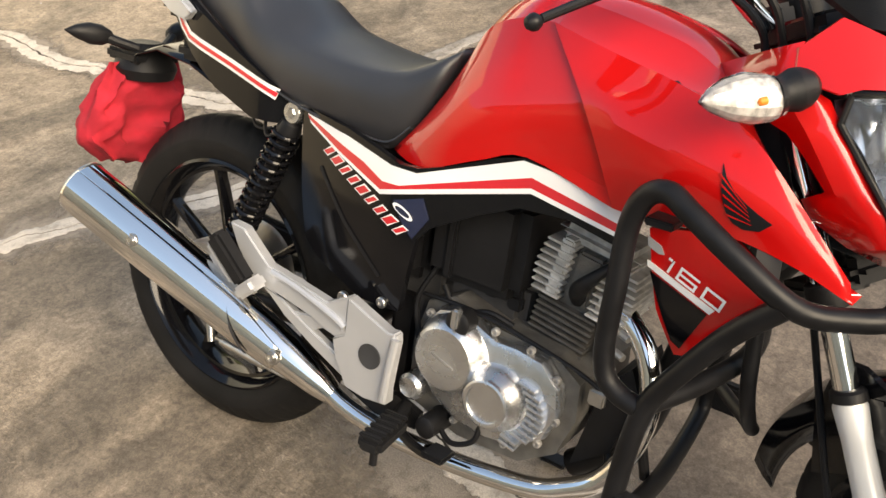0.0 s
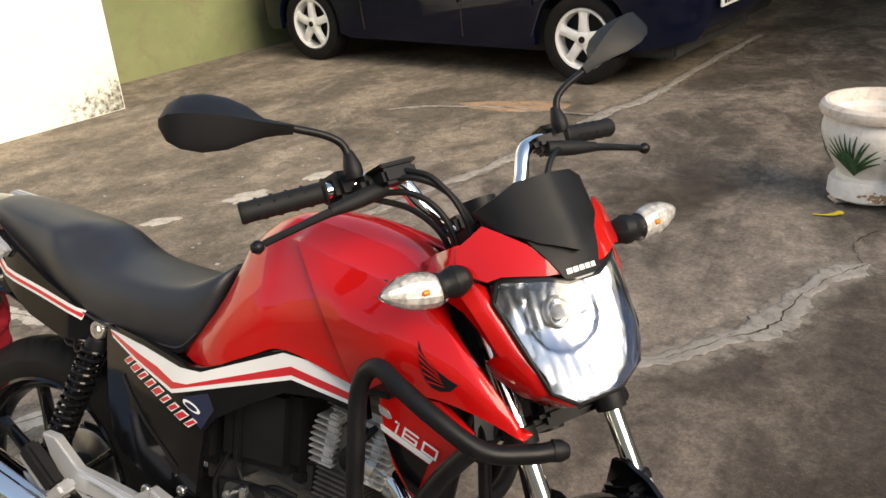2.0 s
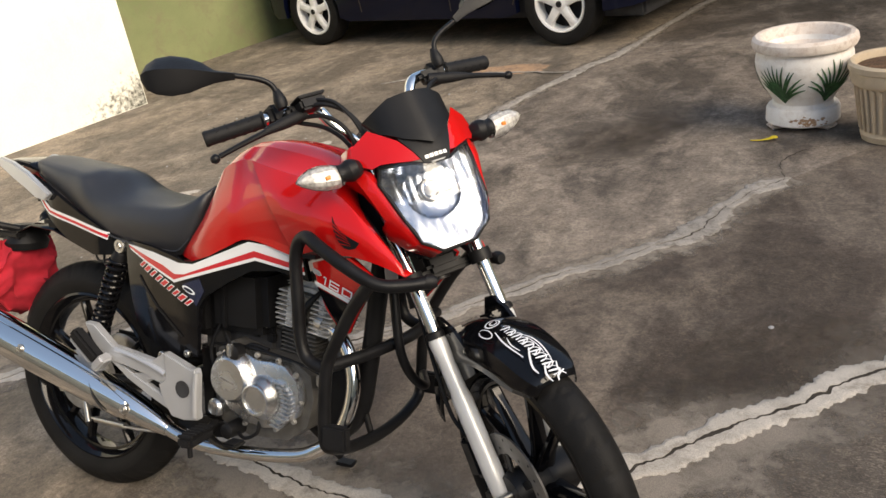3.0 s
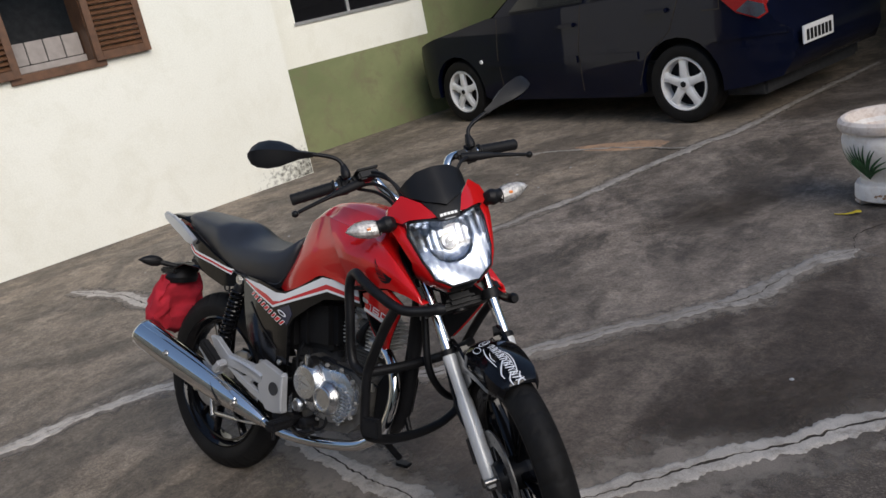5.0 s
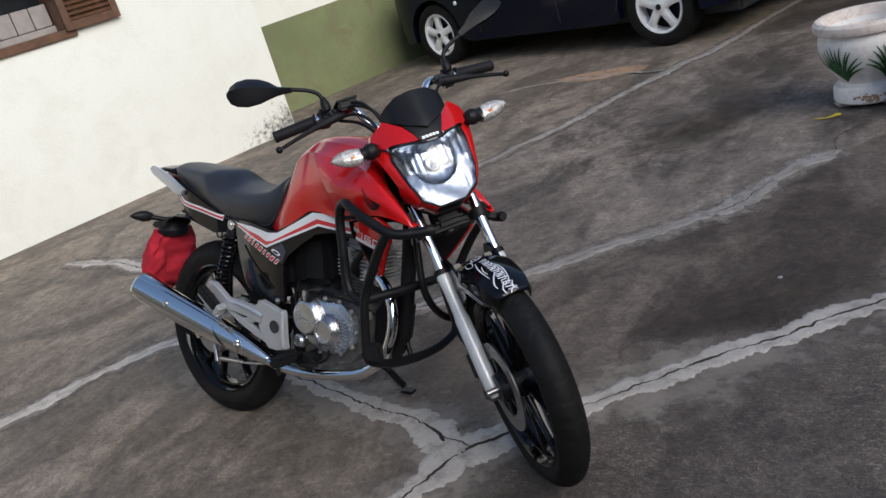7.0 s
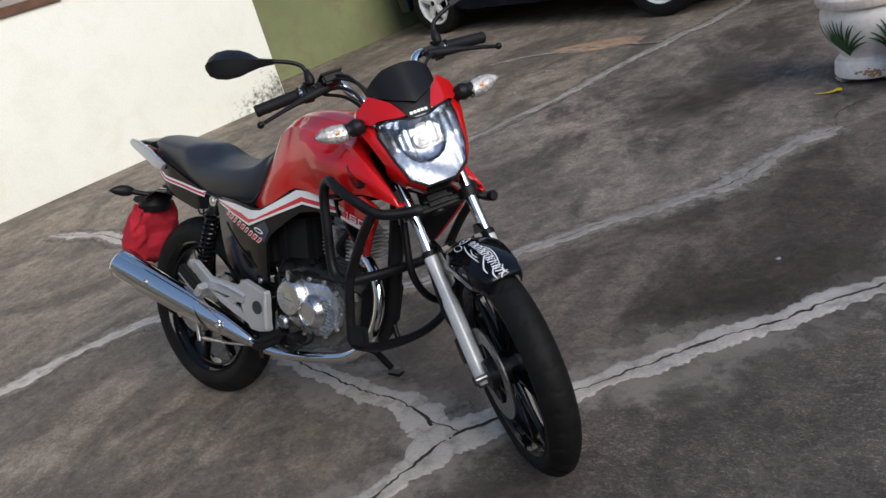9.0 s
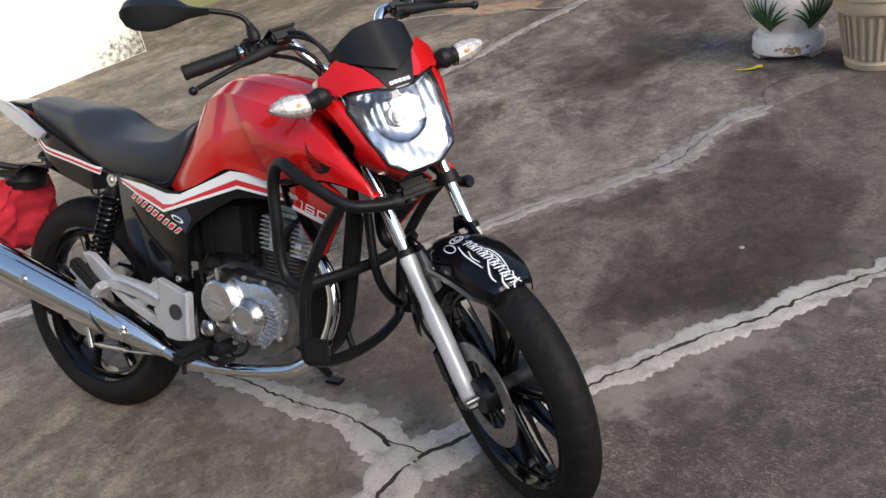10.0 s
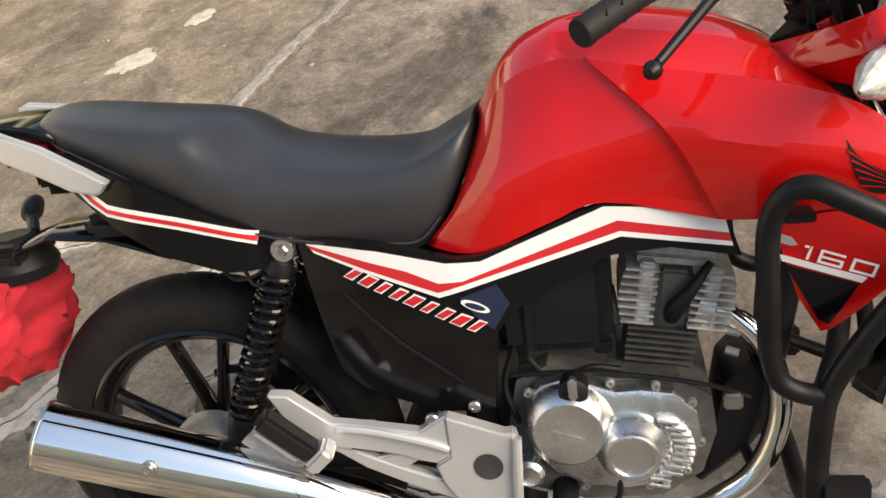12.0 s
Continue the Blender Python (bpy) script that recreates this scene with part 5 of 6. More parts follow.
    half = [(-w * 0.90, zl), (-w * 1.0, zl + (zs - zl) * 0.25), (-w * 1.02, zl + (zs - zl) * 0.62), (-w * 0.97, zl + (zs - zl) * 0.92), (-w * 0.90, zs + up * 0.12), (-w * 0.72, zs + up * 0.45), (-w * 0.45, zs + up * 0.85), (-w * 0.2, zc), (0, zc)]
    ring = half + [(-y, z) for y, z in half[-2::-1]]
    rows.append([(x, y, z) for y, z in ring])
kk = len(rows[0])
ln = [smooth_path([r[i] for r in rows], 5) for i in range(kk)]
seat = part("seat", rings(bmesh.new(), [[ln[i][j] for i in range(kk)] for j in range(len(ln[0]))]), M_SEAT, bike, "long black vinyl seat with a stepped pillion part", sharp=65)
for s in (-1, 1):
    part("seam", tube([(x, s * w * 0.985, zl + (zs - zl) * 0.10) for x, zs, zl, w in zip(sx[1:-2], szs[1:-2], szl[1:-2], swd[1:-2])], 0.0022, 6, 4), M_SEAT, seat)

# ---- tail
CY = lambda x, z: -float(np.interp(x, [-0.12, 0.0, 0.15, 0.185, 0.20, 0.27], [0.092, 0.112, 0.116, 0.114, 0.086, 0.084]))
cowl_o = [(-0.115, 0.832), (-0.05, 0.808), (0.011, 0.780), (0.09, 0.738), (0.17, 0.704), (0.262, 0.680), (0.262, 0.655), (0.205, 0.640), (0.13, 0.638), (0.04, 0.668), (-0.03, 0.715), (-0.09, 0.775)]
for s in (-1, 1):
    b = sheet(cowl_o, CY, 0.012, 0.025)
    cw = part("tail_cowl", mirrored(b) if s > 0 else b, M_GLOSS, bike, "glossy black tail panel with thin stripes")
    line = [(-0.066, 0.774), (-0.052, 0.757), (-0.032, 0.741), (0.075, 0.716), (0.186, 0.687)]
    for off, w, mt, lf in ((0.0, 0.018, M_DECALWHITE, 0.002), (-0.0005, 0.0065, M_DECALRED, 0.003)):
        b = sheet(ribbon([(x, z + off) for x, z in line], w, None, 0), lambda x, z, l=lf: CY(x, z) - l, 0.001, 0.02)
        part("stripe", mirrored(b) if s > 0 else b, mt, cw)
    b = sheet([(-0.012, 0.785), (-0.05, 0.809), (-0.11, 0.840), (-0.18, 0.864), (-0.245, 0.876), (-0.264, 0.868), (-0.248, 0.848), (-0.19, 0.824), (-0.13, 0.801), (-0.075, 0.775), (-0.03, 0.767)], lambda x, z: -float(np.interp(x, [-0.264, -0.15, -0.05, 0.0], [0.084, 0.108, 0.123, 0.124])), 0.017, 0.02)
    bmesh.ops.bevel(b, geom=[e for e in b.edges if len(e.link_faces) == 2 and e.calc_face_angle(0) > 0.8], offset=0.004, segments=2, affect="EDGES")
    part("grab_rail", mirrored(b) if s > 0 else b, M_SILVER, bike, "silver painted grab rail")
cov = rings(bmesh.new(), [[(x, -w, z - 0.012), (x, -w * 0.9, z), (x, -w * 0.4, z + 0.004), (x, w * 0.4, z + 0.004), (x, w * 0.9, z), (x, w, z - 0.012)] for x, z, w in ((-0.105, 0.850, 0.078), (-0.15, 0.862, 0.074), (-0.21, 0.868, 0.066), (-0.258, 0.866, 0.054), (-0.268, 0.852, 0.046))], caps=False, closed=False)
tailtop = part("tail_cover", cov, M_GLOSS, bike, "glossy black tail cover between the rails")
md = tailtop.modifiers.new("thickness", "SOLIDIFY")
md.thickness = 0.006
part("tail_side", rbox((-0.175, -0.062, 0.755), (-0.07, 0.062, 0.800), 0.016), M_GLOSS, bike, m=pose(0, 0, 0))
part("tail_core", rbox((-0.10, -0.085, 0.69), (0.26, 0.085, 0.725), 0.012), M_PLASTIC, bike, m=pose(0, 0, 0))
part("tail_lamp", rbox((-0.235, -0.055, 0.800), (-0.12, 0.055, 0.848), 0.014), M_TAILRED, bike, "red tail lamp")
rf = bmesh.new()
rings(rf, [[(x, y * w, z - 0.012 * y * y) for y in (-1, -0.6, 0, 0.6, 1)] for x, z, w in ((0.02, 0.66, 0.065), (-0.08, 0.695, 0.066), (-0.18, 0.702, 0.060), (-0.25, 0.680, 0.052), (-0.29, 0.635, 0.05), (-0.315, 0.575, 0.05))], caps=False, closed=False)
fen = part("rear_fender", rf, M_GLOSS, bike, "glossy black rear fender")
md = fen.modifiers.new("thickness", "SOLIDIFY")
md.thickness = 0.004
part("plate_bracket", rbox((-0.34, -0.055, 0.645), (-0.245, 0.055, 0.668), 0.006), M_PLASTIC, fen)
for s in (-1, 1):
    st = part("rear_indicator", tube([(-0.270, s * 0.03, 0.672), (-0.29, s * 0.06, 0.682), (-0.305, s * 0.080, 0.690)], 0.010, 10), M_PLASTIC, bike, "black rear turn indicator")
    rows = []
    for t, h, xx in ((0.0, 0.012, 0.012), (0.2, 0.020, 0.017), (0.45, 0.021, 0.018), (0.75, 0.013, 0.012), (1.0, 0.001, 0.001)):
        rows.append([(-0.305 - 0.023 * t + xx * math.cos(a), s * (0.070 + 0.080 * t), 0.691 + 0.009 * t + h * math.sin(a)) for a in [2 * math.pi * j / 14 for j in range(14)]])
    part("indicator_body", rings(bmesh.new(), rows), M_PLASTIC, st, sharp=60)
for pts in ([(0.10, -0.085, 0.65), (0.13, -0.10, 0.622), (0.17, -0.10, 0.628), (0.20, -0.09, 0.65)], [(0.14, -0.09, 0.645), (0.165, -0.11, 0.615), (0.20, -0.11, 0.63)]):
    part("wire_loop", tube(pts, 0.003, 8), M_SATIN, bike)

# ---- rear suspension
for s in (-1, 1):
    y = s * 0.094
    T, B = np.array([0.214, y, 0.663]), np.array([0.068, y * 1.06, 0.345])
    ax = (B - T) / np.linalg.norm(B - T)
    sh = part("shock_absorber", tube([tuple(T + ax * t) for t in (0.012, 0.03, 0.035, 0.30, 0.305, 0.345)], 0.01, 14, 0, radii=[0.012, 0.015, 0.011, 0.011, 0.019, 0.015]), M_SATIN, bike, "black coil-spring shock absorber")
    coil = []
    u = np.cross(ax, (0, 1, 0))
    u /= np.linalg.norm(u)
    v = np.cross(ax, u)
    turns, n = 15, 15 * 14
    for j in range(n + 1):
        a = 2 * math.pi * turns * j / n
        coil.append(tuple(T + ax * (0.040 + 0.253 * j / n) + 0.0225 * (math.cos(a) * u + math.sin(a) * v)))
    part("spring", tube(coil, 0.0046, 8, 0), M_GLOSS, sh, "black coil spring")
    part("top_cap", tube([tuple(T + ax * t) for t in (0.016, 0.020, 0.034, 0.040)], 0.02, 18, 0, radii=[0.012, 0.017, 0.021, 0.021]), M_SATIN, sh)
    part("mount_eye", lathe([(0.0100, -0.014), (0.0165, -0.014), (0.0185, -0.010), (0.0185, 0.014), (0.0100, 0.014)], 24, tuple(T), "y"), M_ALLOY, sh, "pale mounting eye")
    part("mount_bolt", lathe([(0.0095, 0.01), (0.0095, -0.014), (0.007, -0.017), (0.0005, -0.017)], 6, tuple(T), "y") if s < 0 else lathe([(0.0125, -0.01), (0.0125, 0.018), (0.009, 0.022), (0.0005, 0.022)], 6, tuple(T), "y"), M_STEEL, sh)
    part("lower_collar", tube([tuple(T + ax * t) for t in (0.292, 0.296, 0.335, 0.345)], 0.02, 16, 0, radii=[0.0215, 0.0235, 0.018, 0.014]), M_SATIN, sh)
    part("swingarm", tube([(0.44, s * 0.095, 0.33), (0.22, s * 0.10, 0.315), (0.0, s * 0.106, 0.293), (-0.06, s * 0.106, 0.29)], 0.019, 12, 4), M_SATIN, bike)
part("chain_case", rbox((-0.08, 0.085, 0.33), (0.42, 0.11, 0.375), 0.01), M_PLASTIC, bike, m=pose(0, 0, 0, 0, 4, 0))
part("swing_cross", rod((0.34, -0.09, 0.32), (0.34, 0.09, 0.32), 0.022), M_SATIN, bike)
part("hugger", rings(bmesh.new(), [[(0.0 + 0.325 * math.cos(a), y, 0.293 + (0.325 - 0.01 * abs(y) / 0.05) * math.sin(a)) for y in (-0.055, -0.03, 0, 0.03, 0.055)] for a in [radians(20 + 8 * k) for k in range(7)]], caps=False, closed=False), M_PLASTIC, bike, "black inner fender")

# ---- foot bracket and pegs
BY = lambda x, z: -float(np.interp(x, [0.18, 0.30, 0.45, 0.52], [0.203, 0.188, 0.178, 0.175]))
brk = bmesh.new()
sheet([(0.186, 0.490), (0.216, 0.486), (0.268, 0.437), (0.386, 0.414), (0.427, 0.438), (0.427, 0.372), (0.405, 0.361), (0.382, 0.367), (0.357, 0.378), (0.288, 0.393), (0.243, 0.402), (0.205, 0.45)], BY, 0.020, 0.04, brk)
sheet([(0.243, 0.403), (0.285, 0.393), (0.323, 0.372), (0.358, 0.355), (0.413, 0.330), (0.442, 0.332), (0.442, 0.285), (0.422, 0.298), (0.362, 0.326), (0.302, 0.359), (0.270, 0.386)], lambda x, z: BY(x, z) + 0.003, 0.016, 0.04, brk)
sheet([(0.318, 0.372), (0.357, 0.380), (0.384, 0.368), (0.358, 0.353)], lambda x, z: BY(x, z) + 0.005, 0.012, 0.04, brk)
sheet([(0.425, 0.437), (0.47, 0.419), (0.503, 0.406), (0.516, 0.408), (0.519, 0.392), (0.513, 0.309), (0.515, 0.286), (0.472, 0.281), (0.436, 0.286), (0.411, 0.330), (0.403, 0.36), (0.425, 0.374)], lambda x, z: BY(x, z) - 0.003, 0.022, 0.04, brk)
bmesh.ops.bevel(brk, geom=[e for e in brk.edges if len(e.link_faces) == 2 and e.calc_face_angle(0) > 0.9], offset=0.003, segments=2, affect="EDGES")
bracket = part("foot_bracket", brk, M_SILVER, bike, "silver cast foot-peg bracket", sharp=40)
# near-black disc on the plate paints the shade of its through-hole
part("bracket_hole_disc", lathe([(0.0205, -0.1790), (0.0205, -0.1818), (0.0175, -0.1812), (0.001, -0.1806)], 24, (0.476, 0, 0.356), "y"), M_SHADEBLACK, bracket)
part("bracket_ridge", tube([(0.519, -0.178, 0.40), (0.516, -0.182, 0.35), (0.512, -0.182, 0.295)], 0.007, 10), M_SILVER, bracket)
part("bracket_ridge", tube([(0.275, -0.190, 0.428), (0.33, -0.187, 0.418), (0.40, -0.183, 0.396), (0.425, -0.182, 0.385)], 0.006, 10), M_SILVER, bracket)
part("bracket_bolt", bolt_head((0.405, -0.165, 0.425), 0.010, 0.008), M_STEEL, bracket)
part("bracket_web", sheet([(0.29, 0.395), (0.42, 0.375), (0.42, 0.325), (0.35, 0.345)], lambda x, z: -0.150, 0.004, 0.05), M_PLASTIC, bracket)
pp = part("pillion_peg", rbox((-0.015, -0.016, -0.046), (0.015, 0.014, 0.046), 0.006), M_GRIP, bike, "folded rubber pillion foot peg", m=pose(0.216, -0.222, 0.441, 8, -42, 0))
part("peg_core", rbox((-0.028, -0.010, -0.036), (-0.014, 0.014, 0.040), 0.004), M_SILVER, pp)
part("peg_pivot", rbox((-0.022, -0.018, -0.066), (0.024, 0.018, -0.044), 0.005), M_SILVER, pp)
part("peg_stay", sheet([(0.125, 0.405), (0.165, 0.440), (0.205, 0.405), (0.232, 0.372), (0.205, 0.362), (0.15, 0.382)], lambda x, z: -0.185, 0.010, 0.05), M_ALLOYDARK, bike, "dull alloy hanger behind the peg")
part("pillion_bracket_left", mirrored(sheet([(0.165, 0.462), (0.262, 0.405), (0.40, 0.40), (0.50, 0.37), (0.49, 0.26), (0.40, 0.27), (0.215, 0.372)], BY, 0.018, 0.05)), M_SILVER, bike)
for s in (-1, 1):
    pg = part("rider_peg", tube([(0.515, s * 0.12, 0.262), (0.530, s * 0.165, 0.258)], 0.012), M_SATIN, bike)
    part("peg_rubber", rbox((-0.020, -0.045, -0.013), (0.020, 0.045, 0.013), 0.007), M_GRIP, pg, "ribbed black foot-peg rubber", m=pose(0.538, s * 0.208, 0.262, 0, 0, -8 * s))
    for k in range(6):
        part("peg_rib", rbox((-0.019, -0.004, 0.010), (0.019, 0.004, 0.017), 0.002), M_GRIP, pg, m=pose(0.538, s * 0.208, 0.262, 0, 0, -8 * s) @ pose(0, -0.0375 + 0.015 * k, 0))
    part("peg_ball", rod((0.545, s * 0.235, 0.25), (0.545, s * 0.235, 0.225), 0.006), M_SATIN, pg)
part("peg_plate", sheet([(0.40, 0.262), (0.50, 0.275), (0.545, 0.262), (0.54, 0.232), (0.46, 0.225), (0.40, 0.245)], lambda x, z: -0.125, 0.012, 0.05), M_SATIN, bike)
part("brake_pedal", tube([(0.50, -0.135, 0.240), (0.545, -0.150, 0.228), (0.59, -0.165, 0.232), (0.612, -0.17, 0.244)], 0.008, 10), M_SATIN, bike, "black rear brake pedal")
part("pedal_pad", rbox((0.595, -0.192, 0.242), (0.635, -0.150, 0.252), 0.004), M_SATIN, bike)
part("brake_rod", tube([(0.48, -0.12, 0.225), (0.25, -0.115, 0.20), (0.06, -0.10, 0.195)], 0.004, 8), M_STEEL, bike)
part("brake_rod_spring", rod((0.20, -0.113, 0.199), (0.08, -0.103, 0.195), 0.008), M_STEEL, bike)

# ---- exhaust
part("exhaust_pipe", tube([(0.775, -0.035, 0.515), (0.815, -0.045, 0.50), (0.852, -0.055, 0.462), (0.872, -0.065, 0.40), (0.866, -0.075, 0.335), (0.835, -0.083, 0.270), (0.790, -0.09, 0.236), (0.735, -0.10, 0.215), (0.62, -0.115, 0.204), (0.50, -0.128, 0.205), (0.42, -0.136, 0.218), (0.36, -0.142, 0.242)], 0.0165, 18, 6), M_CHROME, bike, "chrome exhaust header pipe")
part("exhaust_flange", rod((0.772, -0.035, 0.517), (0.792, -0.039, 0.511), 0.03, 20), M_STEEL, bike)
mpts = [(0.382, -0.140, 0.232), (0.35, -0.145, 0.248), (0.290, -0.157, 0.277), (0.20, -0.176, 0.318), (0.10, -0.198, 0.364), (0.0, -0.220, 0.409), (-0.06, -0.233, 0.436), (-0.105, -0.243, 0.456), (-0.130, -0.2485, 0.4675)]
MR = [0.019, 0.027, 0.035, 0.041, 0.0445, 0.0465, 0.0465, 0.0465, 0.046]
muf = part("muffler", tube(mpts, 0.04, 32, 4, radii=MR), M_CHROME, bike, "long chrome exhaust muffler")
mdir = np.array(mpts[-1]) - np.array(mpts[-3])
mdir /= np.linalg.norm(mdir)
e = np.array(mpts[-1])
part("muffler_end", tube([tuple(e + mdir * t) for t in (0.0, 0.004, 0.005, 0.006)], 0.03, 32, 0, radii=[0.048, 0.047, 0.037, 0.002]), M_STEEL, muf)
part("muffler_outlet", tube([tuple(e + mdir * t) for t in (0.004, 0.02)], 0.014, 20, 0), M_BRASS, muf)
rows = []
for i, p in enumerate(smooth_path([(*q, r) for q, r in zip(mpts[2:], MR[2:])], 6)):
    c, r = p[:3], p[3] + 0.0045
    ax = -mdir
    u = np.array([0, -1.0, 0])
    u = u - ax * (u @ ax)
    u /= np.linalg.norm(u)
    v = np.cross(ax, u)
    v = v if v[2] > 0 else -v
    t = i / 36
    a0, a1 = -70, 62
    if t < 0.16:
        a0, a1 = -70 + 40 * (1 - t / 0.16), 62 - 25 * (1 - t / 0.16)
    rows.append([c + r * (math.cos(a) * u + math.sin(a) * v) for a in [radians(a0 + (a1 - a0) * k / 18) for k in range(19)]])
shd = part("heat_shield", rings(bmesh.new(), rows, caps=False, closed=False), M_CHROME, muf, "polished chrome heat shield")
md = shd.modifiers.new("thickness", "SOLIDIFY")
md.thickness = 0.0025
rows = []
for k in range(9):  # dark gap at the end of the shield
    x, dz = 0.199 + 0.0055 * k, 0.030 - 0.0068 * k
    ctr = np.array([np.interp(x, [0.1, 0.2, 0.29], [0.1, 0.2, 0.29]), np.interp(x, [0.1, 0.2, 0.29], [-0.198, -0.176, -0.157]), np.interp(x, [0.1, 0.2, 0.29], [0.364, 0.318, 0.277])])
    r = float(np.interp(x, [0.2, 0.29], [0.041, 0.035])) + 0.0075
    rows.append([(x + o, ctr[1] - math.sqrt(max(1e-6, r * r - dz * dz)), ctr[2] + dz + o * 0.3) for o in (-0.0035, 0.0035)])
part("shield_gap", rings(bmesh.new(), rows, caps=False, closed=False), M_SHADEBLACK, muf, "dark slot at the shield's end")
for p, yy in (((0.0232, 0, 0.4163), -0.2610), ((0.2935, 0, 0.2838), -0.1945)):
    bt = part("shield_bolt", lathe([(0.013, 0.006), (0.0135, -0.001), (0.012, -0.003), (0.0085, -0.003), (0.008, -0.007), (0.0045, -0.0075), (0.004, -0.004), (0.0005, -0.004)], 20, (p[0], yy, p[2]), "y"), M_STEEL, muf)

# ---- engine
case_o = [(0.500, 0.30), (0.515, 0.262), (0.60, 0.238), (0.71, 0.245), (0.765, 0.285), (0.785, 0.35), (0.780, 0.405), (0.74, 0.432), (0.64, 0.440), (0.56, 0.462), (0.515, 0.44), (0.498, 0.37)]
eng = part("engine", sheet(case_o, lambda x, z: -0.096, 0.188, 0.05), M_FINS, bike, "dark grimy cast-alloy engine block", sharp=40)


def puffed(outline, centre, levels):
    """A cover: the outline drawn in and raised, level by level (shrink, y)."""
    rws = []
    for k, y in levels:
        rws.append([(centre[0] + (x - centre[0]) * k, y, centre[1] + (z - centre[1]) * k) for x, z in outline])
    return rings(bmesh.new(), rws)


def ring_pts(cx, cz, r, n=40):
    return [(cx + r * math.cos(2 * math.pi * j / n), cz + r * math.sin(2 * math.pi * j / n)) for j in range(n)]


hull = [(0.522 + (x - 0.522) * 0.93, 0.456 - (0.456 - z) * 0.90) for x, z in ((0.522, 0.37), (0.527, 0.412), (0.55, 0.445), (0.585, 0.456), (0.622, 0.446), (0.66, 0.430), (0.70, 0.432), (0.745, 0.425), (0.778, 0.39), (0.785, 0.345), (0.768, 0.295), (0.725, 0.262), (0.67, 0.252), (0.61, 0.258), (0.56, 0.285), (0.53, 0.325))]
sc = part("clutch_cover", puffed(hull, (0.642, 0.365), [(1.0, -0.098), (1.0, -0.112), (0.97, -0.120), (0.86, -0.124), (0.02, -0.124)]), M_ALLOY, eng, "silver right-hand engine cover", sharp=30)
part("oil_dome", puffed(ring_pts(0.586, 0.386, 0.063), (0.586, 0.386), [(1.0, -0.110), (1.0, -0.124), (0.96, -0.133), (0.80, -0.150), (0.75, -0.1525), (0.02, -0.1528)]), M_ALLOY, sc, "round silver dome", sharp=30)
part("dome_mark", sheet([(0.566, 0.388), (0.606, 0.376), (0.607, 0.380), (0.567, 0.392)], lambda x, z: -0.1533, 0.001, 0.1), M_ALLOYDARK, sc)
part("small_dome", puffed(ring_pts(0.669, 0.351, 0.051), (0.669, 0.351), [(1.0, -0.118), (1.0, -0.132), (0.95, -0.142), (0.76, -0.152), (0.72, -0.159), (0.66, -0.1605), (0.58, -0.160), (0.56, -0.156), (0.02, -0.156)]), M_ALLOY, sc, "stepped round silver cap", sharp=30)
for k in range(11):
    z = 0.393 - 0.0102 * k
    x0 = 0.669 + math.sqrt(max(0, 0.054**2 - (z - 0.351) ** 2)) + 0.002
    part("cover_rib", rbox((-0.001, -0.010, -0.0024), (0.028, 0.012, 0.0024), 0.001), M_ALLOY, sc, m=pose(max(x0, 0.69), -0.126, z, 0, 12, 0))
for x, z in ((0.532, 0.43), (0.535, 0.325), (0.60, 0.274), (0.69, 0.274), (0.742, 0.300), (0.762, 0.345), (0.752, 0.408), (0.705, 0.436), (0.645, 0.442)):
    part("case_bolt", bolt_head((x, -0.110, z), 0.0065, 0.008), M_ALLOYDARK, sc)
part("oil_filler", lathe([(0.020, 0.02), (0.020, -0.006), (0.014, -0.010), (0.001, -0.010)], 20, (0.597, -0.138, 0.446), "y"), M_PLASTIC, sc, "black oil filler cap")
part("filler_ear", rbox((0.591, -0.156, 0.44), (0.603, -0.14, 0.472), 0.003), M_ALLOY, sc)
part("kick_boss", lathe([(0.022, 0.02), (0.022, -0.028), (0.016, -0.034), (0.010, -0.030)], 24, (0.523, -0.10, 0.304), "y"), M_ALLOY, sc, "round silver shaft boss")
part("stop_switch", lathe([(0.02, 0.02), (0.018, -0.04), (0.012, -0.044)], 16, (0.570, -0.105, 0.258), "y"), M_PLASTIC, eng)
part("left_cover", mirrored(puffed(ring_pts(0.64, 0.35, 0.10), (0.64, 0.35), [(1.0, -0.09), (0.98, -0.12), (0.8, -0.13), (0.02, -0.13)])), M_ALLOY, eng)
# cylinder: tilted stack of fins
CYL = pose(0.706, -0.005, 0.399, 0, 9, 0)
cyl = part("cylinder", rbox((-0.040, -0.038, 0.0), (0.040, 0.038, 0.165), 0.01), M_FINS, bike, "finned alloy cylinder", m=CYL)
for k in range(9):
    part("fin", rbox((-0.048, -0.052, 0.010 + 0.0098 * k), (0.048, 0.052, 0.0136 + 0.0098 * k), 0.0014), M_FINS, cyl)
head = part("cylinder_head", rbox((-0.05, -0.045, 0.10), (0.075, 0.045, 0.185), 0.012), M_FINS, bike, "finned alloy cylinder head", m=CYL)
for k in range(8):
    z = 0.102 + 0.0112 * k
    g = 0.006 * math.sin(k / 7 * math.pi)
    part("fin", rbox((-0.060 - g, -0.062, z), (-0.014, 0.058, z + 0.0034), 0.0013), M_CYL, head)
    part("fin", rbox((0.030, -0.062, z), (0.084 + g, 0.058, z + 0.0034), 0.0013), M_CYL, head)
part("plug_recess", rbox((-0.012, -0.052, 0.104), (0.028, -0.03, 0.182), 0.004), M_FINS, head)
for x in (-0.030, 0.058):
    part("fin_post", rbox((x - 0.010, -0.056, 0.098), (x + 0.010, 0.05, 0.192), 0.003), M_CYL, head)
